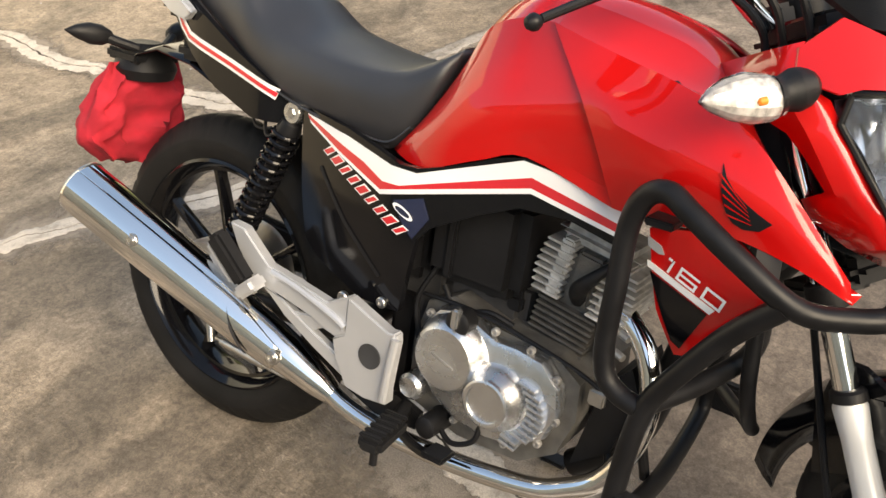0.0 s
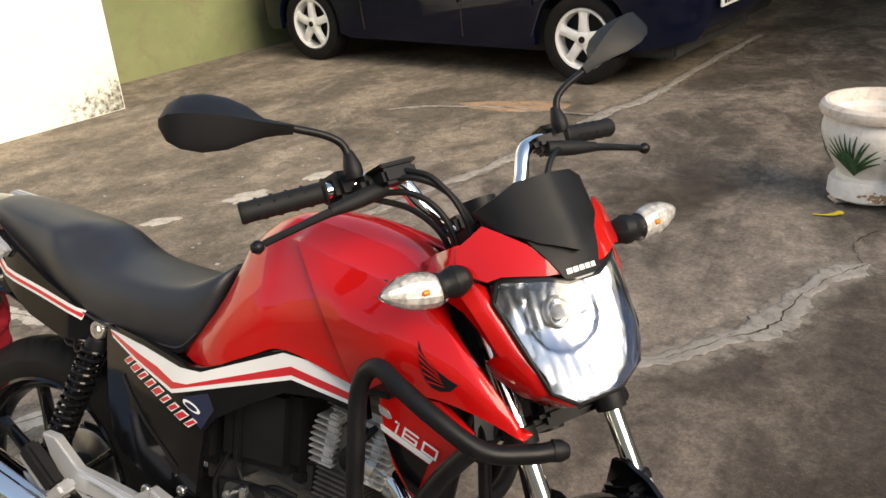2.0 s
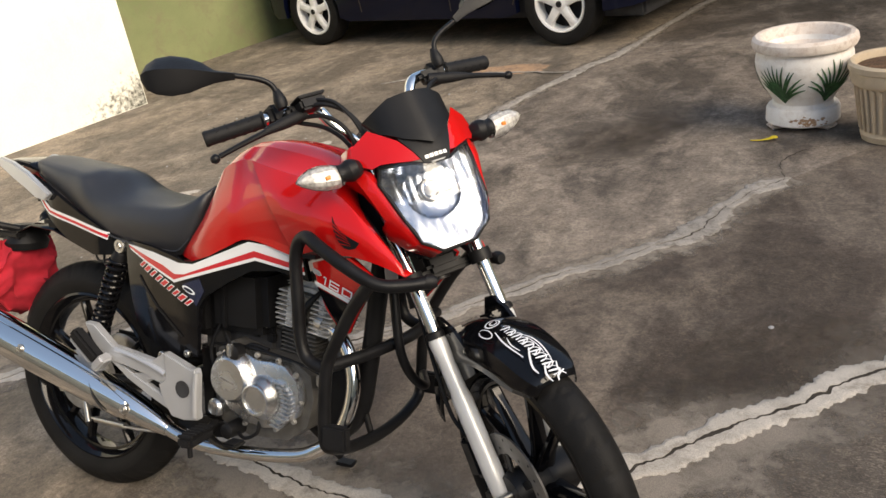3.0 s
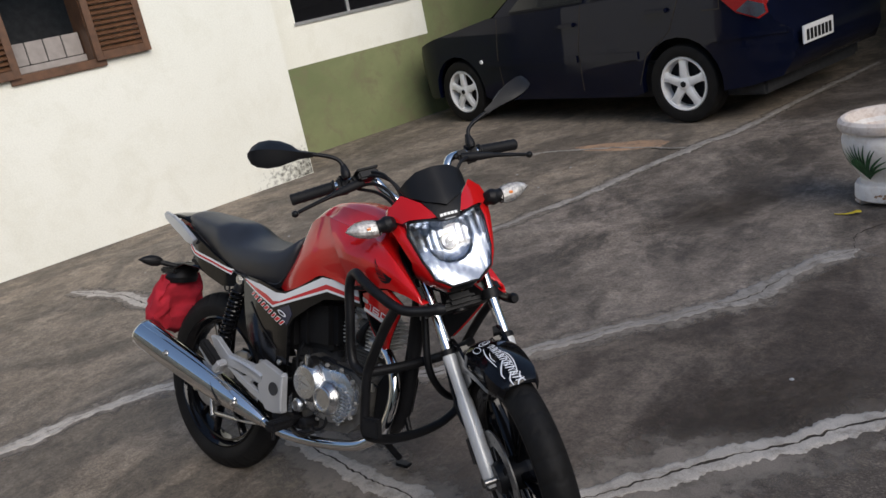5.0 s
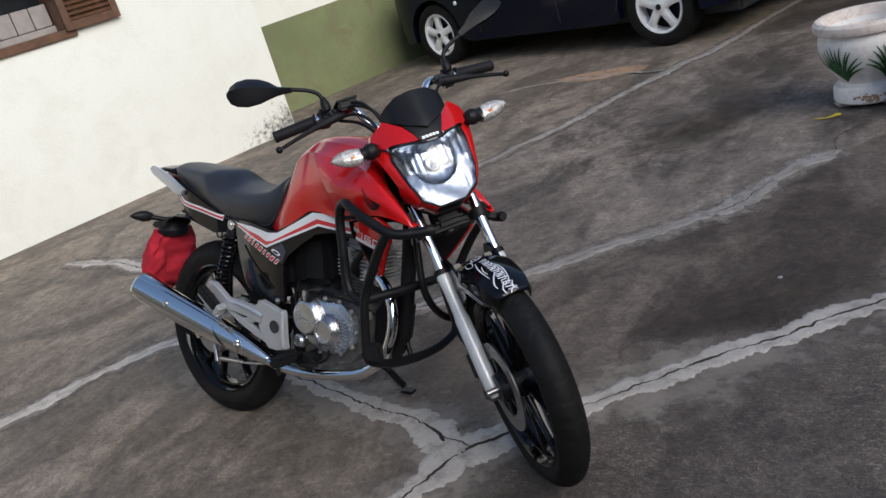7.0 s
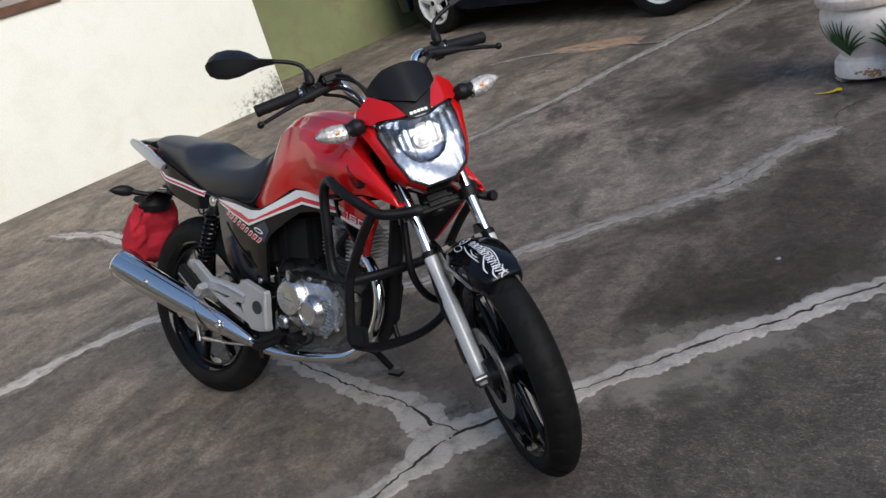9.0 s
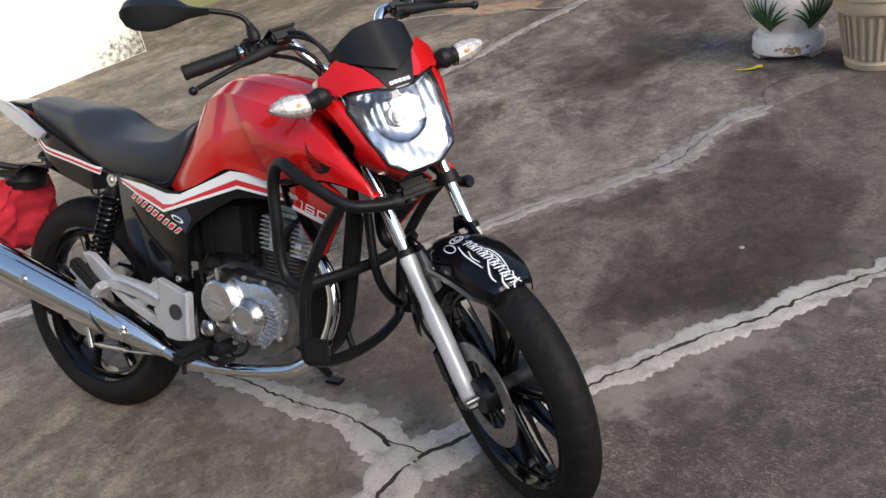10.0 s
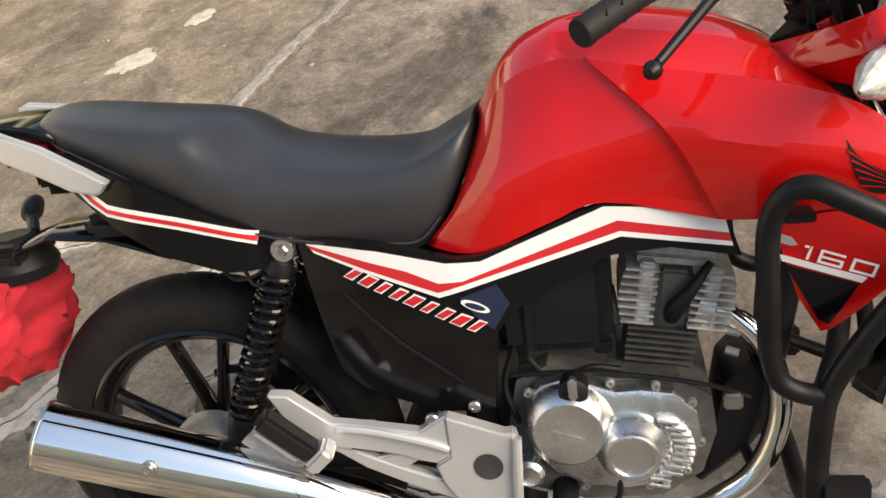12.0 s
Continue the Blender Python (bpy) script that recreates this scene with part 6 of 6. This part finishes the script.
part("rocker_cover", rbox((-0.058, -0.05, 0.185), (0.072, 0.05, 0.212), 0.014), M_CYL, head)
part("plug_cap", tube([(0.010, -0.045, 0.112), (0.012, -0.066, 0.135), (0.028, -0.070, 0.165), (0.05, -0.055, 0.20)], 0.009, 12, 5, radii=[0.012, 0.013, 0.009, 0.005]), M_PLASTIC, head, "black spark plug cap")
for p in ((0.085, -0.05, 0.10), (0.088, -0.05, 0.07)):
    part("stud", rod(p, (p[0] + 0.016, p[1] - 0.006, p[2]), 0.006, 8), M_ALLOYDARK, head)
for pts in ([(0.50, -0.10, 0.45), (0.62, -0.105, 0.455), (0.76, -0.10, 0.43), (0.83, -0.09, 0.40)],):
    part("engine_cable", tube(pts, 0.0035, 8), M_SATIN, bike)
part("cable_tee", rbox((0.795, -0.10, 0.385), (0.82, -0.088, 0.41), 0.003), M_STEEL, bike)
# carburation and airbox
# near-black blocks fill the gaps; their colour plays the shade there
part("inner_fill", rbox((0.50, -0.055, 0.42), (0.655, 0.075, 0.50), 0.015), M_SHADEBLACK, bike, "near-black filler block standing in for shade behind the intake")
part("inner_fill", rbox((0.44, -0.07, 0.30), (0.53, 0.08, 0.50), 0.015), M_SHADEBLACK, bike, "near-black filler block standing in for shade behind the frame plate")
part("airbox", rbox((0.49, -0.100, 0.478), (0.655, 0.09, 0.635), 0.02), M_PLASTIC, bike, "black airbox")
part("airbox_rib", rbox((0.535, -0.106, 0.49), (0.55, -0.098, 0.62), 0.003), M_PLASTIC, bike)
thr = part("throttle_body", rod((0.56, -0.01, 0.50), (0.66, -0.01, 0.51), 0.03, 20), M_ALLOYDARK, bike, "grimy throttle body")
for k in range(10):
    a, b = random.uniform(0.535, 0.635), random.uniform(0.452, 0.50)
    part("fitting", rbox((a, -0.085 + random.uniform(0, 0.03), b), (a + random.uniform(0.012, 0.03), -0.045, b + random.uniform(0.012, 0.028)), 0.004), random.choice((M_ALLOYDARK, M_STEEL, M_PLASTIC)), thr)
for pts in ([(0.535, -0.09, 0.47), (0.57, -0.10, 0.44), (0.62, -0.10, 0.46), (0.66, -0.09, 0.45)], [(0.52, -0.09, 0.50), (0.50, -0.105, 0.44), (0.515, -0.11, 0.38)], [(0.575, -0.118, 0.258), (0.61, -0.13, 0.245), (0.645, -0.127, 0.262), (0.65, -0.12, 0.29)]):
    part("hose", tube(pts, 0.0045, 8), M_SATIN, bike)
# frame
part("down_tube", tube([(0.93, 0, 0.80), (0.905, 0, 0.62), (0.872, 0, 0.42), (0.84, 0, 0.30), (0.76, 0, 0.22)], 0.022, 14), M_SATIN, bike, "black frame down tube")
part("frame_gusset", sheet([(0.80, 0.40), (0.835, 0.44), (0.855, 0.40), (0.83, 0.30), (0.775, 0.255)], lambda x, z: -0.058, 0.116, 0.06), M_SATIN, bike)
part("backbone", tube([(0.93, 0, 0.82), (0.70, 0, 0.72), (0.48, 0, 0.64), (0.44, 0, 0.45), (0.46, 0, 0.28)], 0.024, 12), M_SATIN, bike)
part("rear_frame", rbox((0.43, -0.085, 0.24), (0.50, 0.085, 0.45), 0.02), M_SATIN, bike)
part("head_tube", rod((0.905, 0, 0.965), (1.035, 0, 0.68), 0.03, 16), M_SATIN, bike)
part("frame_label", sheet([(0.955, 0.60), (0.985, 0.61), (0.975, 0.70), (0.945, 0.69)], lambda x, z: -0.052, 0.002, 0.1), M_DECALGREY, bike)
part("front_fill", sheet([(0.84, 0.69), (0.98, 0.73), (1.0, 0.80), (0.9, 0.84), (0.8, 0.78)], lambda x, z: -0.09, 0.18, 0.1), M_PLASTIC, bike, "black inner front bodywork")

# ---- crash guard
GRD = [(1.022, 0.222, 0.655), (0.975, 0.212, 0.600), (0.930, 0.205, 0.528), (0.904, 0.203, 0.476), (0.895, 0.202, 0.420), (0.891, 0.201, 0.345), (0.889, 0.197, 0.308), (0.890, 0.175, 0.287), (0.892, 0.10, 0.266)]
guard = part("crash_guard", tube([(x, -y, z) for x, y, z in GRD] + [(0.895, 0.0, 0.260)] + GRD[::-1], 0.0135, 16, 6), M_SATIN, bike, "black tubular crash guard")
for s in (-1, 1):
    lp = part("guard_loop", tube([(1.118, s * 0.160, 0.657), (1.085, s * 0.185, 0.652), (1.035, s * 0.218, 0.655), (0.97, s * 0.232, 0.690), (0.91, s * 0.228, 0.722), (0.874, s * 0.218, 0.737), (0.847, s * 0.210, 0.722), (0.834, s * 0.204, 0.680), (0.835, s * 0.202, 0.60), (0.836, s * 0.201, 0.535), (0.846, s * 0.201, 0.492), (0.868, s * 0.201, 0.474), (0.895, s * 0.202, 0.468)], 0.0135, 16, 6), M_SATIN, guard)
    part("end_plug", tube([(1.112, s * 0.164, 0.657), (1.122, s * 0.157, 0.657), (1.130, s * 0.151, 0.657)], 0.014, 14, 0, radii=[0.0152, 0.0152, 0.010]), M_PLASTIC, guard)
    part("guard_tab", rbox((0.85, min(s * 0.10, s * 0.205), 0.690), (0.885, max(s * 0.10, s * 0.205), 0.70), 0.002), M_SATIN, guard)
part("cross_bar", tube([(0.897, -0.196, 0.468), (0.938, -0.09, 0.478), (0.965, 0.04, 0.492), (0.935, 0.203, 0.505)], 0.0135, 14, 5), M_SATIN, guard)
part("inner_loop", tube([(0.955, -0.035, 0.665), (0.970, -0.047, 0.585), (0.984, -0.048, 0.475), (0.992, -0.012, 0.410), (0.985, 0.055, 0.372), (0.90, 0.195, 0.350)], 0.0105, 14, 6), M_SATIN, guard)
for y in (-0.206, 0.206):
    part("rubber_slider", rbox((0.893, y - 0.012, 0.300), (0.952, y + 0.012, 0.352), 0.005), M_GRIP, guard, "black rubber slider block")
part("lower_stay", tube([(0.845, -0.06, 0.246), (0.82, -0.04, 0.31), (0.80, -0.03, 0.38)], 0.008, 10), M_SATIN, guard)
part("lower_stay", tube([(0.875, 0.0, 0.25), (0.85, 0.0, 0.33), (0.83, 0.0, 0.40)], 0.008, 10), M_SATIN, guard)
# side stand
std = part("side_stand", tube([(0.585, 0.095, 0.235), (0.615, 0.150, 0.160), (0.640, 0.205, 0.085)], 0.011, 12), M_SATIN, bike, "black side stand")
part("stand_foot", rbox((-0.030, -0.014, -0.005), (0.022, 0.014, 0.005), 0.003), M_SATIN, std, m=pose(0.655, 0.214, 0.0655, -18 + 36, 0, 0))

# ---- red cloth tied over the number plate
rows = []
n = 44
for k in range(16):
    t = k / 15
    cx, cz = -0.296 - 0.050 * t, 0.640 - 0.215 * t
    w = float(np.interp(t, [0, 0.25, 0.6, 0.8, 1.0], [0.070, 0.088, 0.106, 0.100, 0.050]))
    dpt = 0.020 + 0.022 * math.sin(math.pi * t) + 0.01 * t
    row = []
    for j in range(n):
        a = 2 * math.pi * j / n
        c, s_ = math.cos(a), math.sin(a)
        f = 1 + 0.10 * noise.noise(Vector((c * 2.2, s_ * 2.2, t * 3.5))) + 0.05 * math.sin(7 * a + 4 * t) * (1 - t * 0.5)
        u = w * f * math.copysign(abs(c) ** 0.6, c)
        v = dpt * (f + 0.9 * noise.noise(Vector((c * 4, s_ * 3, t * 6 + 5))) + 0.5 * noise.noise(Vector((c * 9, s_ * 6, t * 13 + 2)))) * math.copysign(abs(s_) ** 0.8, s_)
        sag = 0.018 * t * noise.noise(Vector((c * 1.5, s_, 9.0)))
        row.append((cx + v * 0.95 + 0.15 * u, u, cz + v * 0.3 + sag - 0.10 * u * t * t))
    rows.append(row)
cloth = thing("red_cloth", "wrinkled red cloth bag tied over the motorcycle's number plate", "cloth bag", BIKE, bm=rings(bmesh.new(), rows), material=M_CLOTH, sharp=70)
part("dark_mouth", lathe([(0.055, -0.02), (0.062, 0.0), (0.05, 0.03), (0.03, 0.05)], 24, (-0.288, 0, 0.632), "z"), M_PLASTIC, cloth, "dark elastic top")

# ---------------------------------------------------------------- the parked car
CAR = pose(-1.735, 4.892, GZ, 0, 0, -9.3) @ Matrix.Scale(1.05, 4)


def arch(cx, r, z0, n=12, back=False):
    a0 = math.asin((z0 - 0.29) / r)
    pts = [(cx + r * math.cos(t), 0.29 + r * math.sin(t)) for t in [a0 + (math.pi - 2 * a0) * k / n for k in range(n + 1)]]
    return pts


def car_side(x, z):
    y = -0.035 + 0.10 * max(0.0, (z - 0.55)) ** 1.6 + 0.05 * max(0.0, 0.42 - z)
    y += 0.9 * max(0.0, abs(x - 0.02) - 1.5) ** 2.0
    return y


def build_car():
    car = thing("car", "dark blue hatchback car with silver five-spoke alloy wheels", "car", CAR)
    low = 0.21
    outline = [(-1.72, low + 0.02), (-1.88, 0.30), (-1.93, 0.50), (-1.90, 0.64), (-1.78, 0.735), (-1.5, 0.80), (-1.1, 0.865), (-0.74, 0.925), (-0.2, 0.93), (0.4, 0.945), (1.1, 0.965), (1.5, 0.985), (1.72, 0.98), (1.84, 0.86), (1.90, 0.68), (1.99, 0.60), (2.0, 0.42), (1.93, 0.30), (1.75, 0.26)]
    outline += arch(1.225, 0.345, 0.24) + [(0.8, low), (-0.8, low)] + arch(-1.215, 0.335, 0.24)
    body = part("body", sheet(outline, car_side, 0.05, 0.12), M_CAR, car, sharp=50)
    far = sheet(outline, car_side, 0.05, 0.12)
    for v in far.verts:
        v.co.y = 1.6 - v.co.y
    bmesh.ops.reverse_faces(far, faces=far.faces)
    part("far_side", far, M_CAR, body, sharp=50)
    # skin across the car: bonnet, boot, nose and tail
    cross = [(-1.72, low + 0.02), (-1.88, 0.30), (-1.93, 0.50), (-1.90, 0.64), (-1.78, 0.735), (-1.5, 0.80), (-1.1, 0.865), (-0.74, 0.925)]
    tail = [(1.72, 0.98), (1.84, 0.86), (1.90, 0.68), (1.99, 0.60), (2.0, 0.42), (1.93, 0.30), (1.75, 0.26)]
    for nm, line in (("bonnet", cross), ("tailgate", tail)):
        rows = []
        for x, z in line:
            y0 = car_side(x, z)
            bow = 0.035 if x > 0 else 0.12
            sgn = 1 if x > 0 else -1
            row = []
            for k in range(13):
                t = k / 12
                row.append((x + sgn * bow * (abs(x) - 0.9) * (1 - (2 * t - 1) ** 2), y0 + t * (1.6 - 2 * y0), z + 0.02 * (1 - (2 * t - 1) ** 2)))
            rows.append(row)
        part(nm, rings(bmesh.new(), rows, caps=False, closed=False), M_CAR, car, sharp=50)
    # cabin: roof skin, glass and pillars
    roofline = [(-0.74, 0.925), (-0.2, 1.30), (0.1, 1.40), (0.7, 1.425), (1.2, 1.38), (1.5, 1.22), (1.72, 0.98)]
    rows = []
    for x, z in roofline:
        inset = 0.06 + 0.32 * max(0, z - 0.93)
        rows.append([(x, inset + t * (1.6 - 2 * inset), z + 0.03 * (1 - (2 * t - 1) ** 2)) for t in [k / 10 for k in range(11)]])
    part("roof", rings(bmesh.new(), rows[1:6], caps=False, closed=False), M_CAR, car)
    part("windscreen", rings(bmesh.new(), rows[:2], caps=False, closed=False), M_CARGLASS, car)
    part("rear_window", rings(bmesh.new(), rows[5:], caps=False, closed=False), M_CARGLASS, car)

    def cabin(x, z):
        return 0.05 + 0.32 * max(0, z - 0.93)

    part("cabin_side", sheet([(-0.74, 0.90), (-0.2, 1.30), (0.1, 1.40), (0.7, 1.425), (1.2, 1.38), (1.5, 1.22), (1.72, 0.95)], cabin, 0.03, 0.2), M_CAR, car)
    for nm, o in (("front_window", [(-0.50, 0.955), (-0.12, 1.26), (0.10, 1.34), (0.33, 1.355), (0.33, 0.97)]), ("back_window", [(0.40, 0.972), (0.40, 1.355), (0.8, 1.355), (1.08, 1.31), (1.24, 0.995)])):
        g = part(nm, sheet(o, lambda x, z: cabin(x, z) - 0.006, 0.004, 0.2), M_CARGLASS, car, "dark side window")
        part("window_trim", sheet(ribbon([(o[0][0], o[0][1] - 0.008), (o[-1][0], o[-1][1] - 0.008)], 0.014, None, 0), lambda x, z: cabin(x, z) - 0.012, 0.008, 0.3), M_PLASTIC, g)
    off = lambda d: (lambda x, z: car_side(x, z) - d)
    for nm, line in (("front_door", [(-0.62, 0.28), (-0.64, 0.6), (-0.60, 0.92)]), ("middle_gap", [(0.30, 0.27), (0.30, 0.6), (0.36, 0.94)]), ("back_door", [(0.86, 0.30), (0.95, 0.52), (1.17, 0.68), (1.28, 0.96)]), ("fuel_flap", [(1.45, 0.80), (1.58, 0.80), (1.58, 0.89), (1.45, 0.89)])):
        part("door_gap", sheet(ribbon(line, 0.009, None, 0), off(0.0015), 0.002, 0.06), M_DIRT, body)
    part("side_moulding", sheet(ribbon([(-0.78, 0.535), (0.28, 0.53)], 0.055, None, 0), off(0.014), 0.014, 0.1), M_CAR, body)
    part("side_moulding", sheet(ribbon([(0.32, 0.53), (0.88, 0.525)], 0.055, None, 0), off(0.014), 0.014, 0.1), M_CAR, body)
    for x, z in ((0.10, 0.80), (0.98, 0.83)):
        part("door_handle", rbox((x, car_side(x, z) - 0.035, z - 0.016), (x + 0.19, car_side(x, z) + 0.01, z + 0.016), 0.008), M_CAR, car)
    part("side_lamp", lathe([(0.0, -0.012), (0.016, -0.010), (0.02, 0)], 16, (-0.86, car_side(-0.86, 0.55), 0.56), "y"), M_DECALWHITE, car, "small pale side lamp")
    part("bumper_edge", sheet(ribbon([(1.50, 0.60), (1.8, 0.605), (1.97, 0.60)], 0.03, None, 0), off(0.012), 0.02, 0.05), M_CAR, body)
    lamp = part("tail_lamp", sheet([(1.555, 0.95), (1.60, 0.86), (1.70, 0.76), (1.83, 0.70), (1.875, 0.73), (1.86, 0.82), (1.80, 0.93), (1.735, 0.985)], off(0.012), 0.05, 0.04), M_TAILRED, car, "red and clear tail lamp", sharp=60)
    part("clear_strip", sheet([(1.70, 0.772), (1.82, 0.712), (1.868, 0.735), (1.858, 0.79), (1.77, 0.83)], off(0.016), 0.01, 0.04), M_REFLECT, lamp, "clear lower lens")
    pl = part("number_plate", rbox((2.035, 0.20, 0.485), (2.050, 0.60, 0.605), 0.004), M_DECALWHITE, car, "white number plate with plain dark bars")
    for k in range(7):
        part("bar", rbox((2.050, 0.23 + k * 0.05, 0.503), (2.053, 0.265 + k * 0.05, 0.575), 0.001), M_PLASTIC, pl)
    part("underbody", rbox((-1.6, 0.12, 0.17), (1.8, 1.48, 0.45), 0.02), M_SHADEBLACK, car)
    # wheels
    for cx, yy, face in ((-1.215, 0.0, -1), (1.225, 0.0, -1), (-1.215, 1.42, 1), (1.225, 1.42, 1)):
        w = part("wheel", lathe([(0.197, 0.09), (0.200, 0.0), (0.192, -0.01), (0.178, -0.004), (0.172, 0.03), (0.168, 0.09)], 48, (0, 0, 0), "y", caps=False), M_WHEELSILVER, car, "five-spoke silver alloy wheel", m=pose(cx, yy + (0.08 if face > 0 else 0), 0.29, 0, 0 if face < 0 else 0, 180 if face > 0 else 0))
        part("tyre", lathe([(0.195, 0.15), (0.235, 0.17), (0.275, 0.165), (0.289, 0.14), (0.289, 0.02), (0.278, -0.01), (0.24, -0.022), (0.205, -0.012), (0.195, 0.01)], 56, (0, 0, 0), "y", caps=False), M_RUBBER, w)
        part("brake_back", lathe([(0.18, 0.075), (0.02, 0.075)], 24), M_SHADEBLACK, w)
        part("hub", lathe([(0.05, 0.06), (0.05, 0.0), (0.042, -0.006), (0.0, -0.008)], 24), M_WHEELSILVER, w)
        part("hub_cap", lathe([(0.022, 0.0), (0.022, -0.012), (0.0, -0.013)], 16), M_PLASTIC, w)
        for k in range(5):
            a = 2 * math.pi * k / 5 + 0.3
            b = bmesh.new()
            rows = []
            for r, hw, y in ((0.03, 0.036, 0.0), (0.09, 0.029, -0.006), (0.14, 0.027, -0.004), (0.182, 0.040, 0.006)):
                rows.append([(r, y + 0.035, -hw), (r, y + 0.006, -hw), (r, y, -hw * 0.7), (r, y, hw * 0.7), (r, y + 0.006, hw), (r, y + 0.035, hw)])
            part("spoke", rings(b, rows), M_WHEELSILVER, w, m=pose(0, 0, 0, 0, -math.degrees(a), 0))
    return car


build_car()

# ---------------------------------------------------------------- pots and small things


def pot_radius(z):
    return float(np.interp(z, [0.095, 0.11, 0.14, 0.20, 0.26, 0.30, 0.33, 0.35], [0.125, 0.118, 0.135, 0.172, 0.194, 0.197, 0.190, 0.180]))


pot = thing("flower_pot", "white cement flower pot with green painted palm leaves", "flower pot", pose(1.395, 2.970, GZ, 0, 0, -3) @ Matrix.Scale(1.08, 4))
part("bowl", lathe([(0.05, 0.10)] + [(pot_radius(z), z) for z in np.linspace(0.095, 0.35, 14)] + [(0.16, 0.352), (0.155, 0.30)], 56, axis="z"), M_POT, pot)
part("rim", lathe([(0.183, 0.342), (0.205, 0.348), (0.212, 0.365), (0.208, 0.385), (0.195, 0.397), (0.178, 0.395), (0.168, 0.38), (0.162, 0.345)], 56, axis="z", caps=False), M_POTRIM, pot, "thick worn cement rim")
part("inside", lathe([(0.168, 0.37), (0.158, 0.33), (0.145, 0.30), (0.001, 0.295)], 40, axis="z", caps=False), M_POTRIM, pot)
base = part("base", lathe([(0.10, 0.022), (0.142, 0.022), (0.152, 0.03), (0.15, 0.08), (0.142, 0.094), (0.11, 0.10)], 48, axis="z"), M_POT, pot, "whitewashed base with worn brown relief")
for k in range(3):
    part("foot", rbox((0.075, -0.035, 0.0), (0.15, 0.035, 0.026), 0.01), M_POTRIM, pot, m=pose(0, 0, 0, 0, 0, 120 * k + 215))
wb_ = bmesh.new()
wear = random.Random(3)
for k in range(60):  # flaked relief: ragged brown islands
    a, z = radians(wear.gauss(-70, 13)), 0.052 + wear.gauss(0, 0.012)
    w = wear.uniform(0.002, 0.009)
    vs = []
    for j in range(9):
        t = 2 * math.pi * j / 9
        k2 = w * wear.uniform(0.4, 1.3)
        aa, zz = a + k2 * 1.4 * math.cos(t) / 0.152, min(0.078, max(0.033, z + k2 * 0.8 * math.sin(t)))
        r = 0.1528 - 0.04 * max(0.0, zz - 0.03) + 0.0006 * wear.random()
        vs.append(wb_.verts.new((r * math.cos(aa), r * math.sin(aa), zz)))
    wb_.faces.new(vs)
part("worn_relief", wb_, M_EARTH, base, "flaked brown relief")["kind"] = "stuff"


def palm(centre):
    """A fan of brush-painted blades laid on the pot's side."""
    bm = bmesh.new()
    for k in range(13):
        lean = -50 + 104 * k / 12 + random.uniform(-3, 3)
        length = (0.186 - 0.048 * (abs(lean) / 52) ** 1.5) * random.uniform(0.86, 1.04)
        rows = []
        for j in range(11):
            t = j / 10
            bend = radians(lean * (0.60 + 0.40 * t))
            u, v = length * t * math.sin(bend) * 1.0, length * t * math.cos(bend)
            wd = 0.0013 + 0.0046 * math.sin(math.pi * min(1, t * 0.90 + 0.10)) ** 0.9 * (1 if t < 1 else 0.2)
            z = min(0.335, 0.128 + v)
            r = pot_radius(z) + 0.0012 + 0.0001 * k
            row = []
            for s in (-1, 1):
                ang = radians(centre) + (u + s * wd * math.cos(bend)) / r
                row.append((r * math.cos(ang), r * math.sin(ang), z - s * wd * math.sin(bend)))
            rows.append(row)
        rings(bm, rows, caps=False, closed=False)
    return bm


for c in (-112, -40, 40, 110, 180):
    part("painted_palm", palm(c), M_PALM, pot, "dark green brush-painted palm fan")

pot2 = thing("planter", "beige ribbed plastic planter with brown soil, beside the white pot", "flower pot", pose(1.785, 2.79, GZ) @ Matrix.Scale(1.06, 4))
part("body", lathe([(0.10, 0.0), (0.118, 0.004), (0.125, 0.03), (0.118, 0.045), (0.15, 0.25), (0.145, 0.26)], 48, axis="z"), M_BEIGE, pot2)
part("rim", lathe([(0.148, 0.24), (0.166, 0.245), (0.172, 0.262), (0.172, 0.295), (0.180, 0.30), (0.182, 0.322), (0.172, 0.332), (0.158, 0.328), (0.15, 0.30), (0.148, 0.25)], 48, axis="z", caps=False), M_BEIGE, pot2)
part("soil", lathe([(0.155, 0.30), (0.10, 0.312), (0.02, 0.318), (0.001, 0.318)], 32, axis="z", caps=False), M_SOIL, pot2, "brown dry soil")
for k in range(30):
    a = 2 * math.pi * k / 30
    part("rib", rbox((-0.004, -0.007, 0.05), (0.006, 0.007, 0.235), 0.003), M_BEIGE, pot2, m=pose(0.1165 * math.cos(a), 0.1165 * math.sin(a), 0, 0, 0, math.degrees(a)) @ pose(0, 0, 0, 0, 8.3, 0))
part("stem", tube([(0.02, 0.0, 0.31), (0.022, 0.004, 0.5), (0.03, 0.0, 0.8), (0.02, 0.01, 1.1)], 0.009), M_STEM, pot2, "bare green-brown plant stem")

lb = bmesh.new()
rows = []
for x, lo, hi, z in ((-0.055, -0.002, 0.002, 0.006), (-0.03, -0.003, 0.003, 0.004), (-0.005, -0.006, 0.005, 0.004), (0.012, -0.012, 0.010, 0.006), (0.028, -0.020, 0.013, 0.010), (0.042, -0.017, 0.022, 0.014), (0.055, -0.010, 0.026, 0.012), (0.064, 0.010, 0.024, 0.008)):
    rows.append([(x, lo + (hi - lo) * t, z + 0.010 * abs(t - 0.45)) for t in (0, 0.25, 0.5, 0.75, 1)])
rings(lb, rows, caps=False, closed=False)
leaf = thing("fallen_leaf", "single yellow fallen leaf on the concrete", "leaf", pose(1.262, 2.705, GZ, 0, 0, 12), bm=lb, material=M_LEAF)
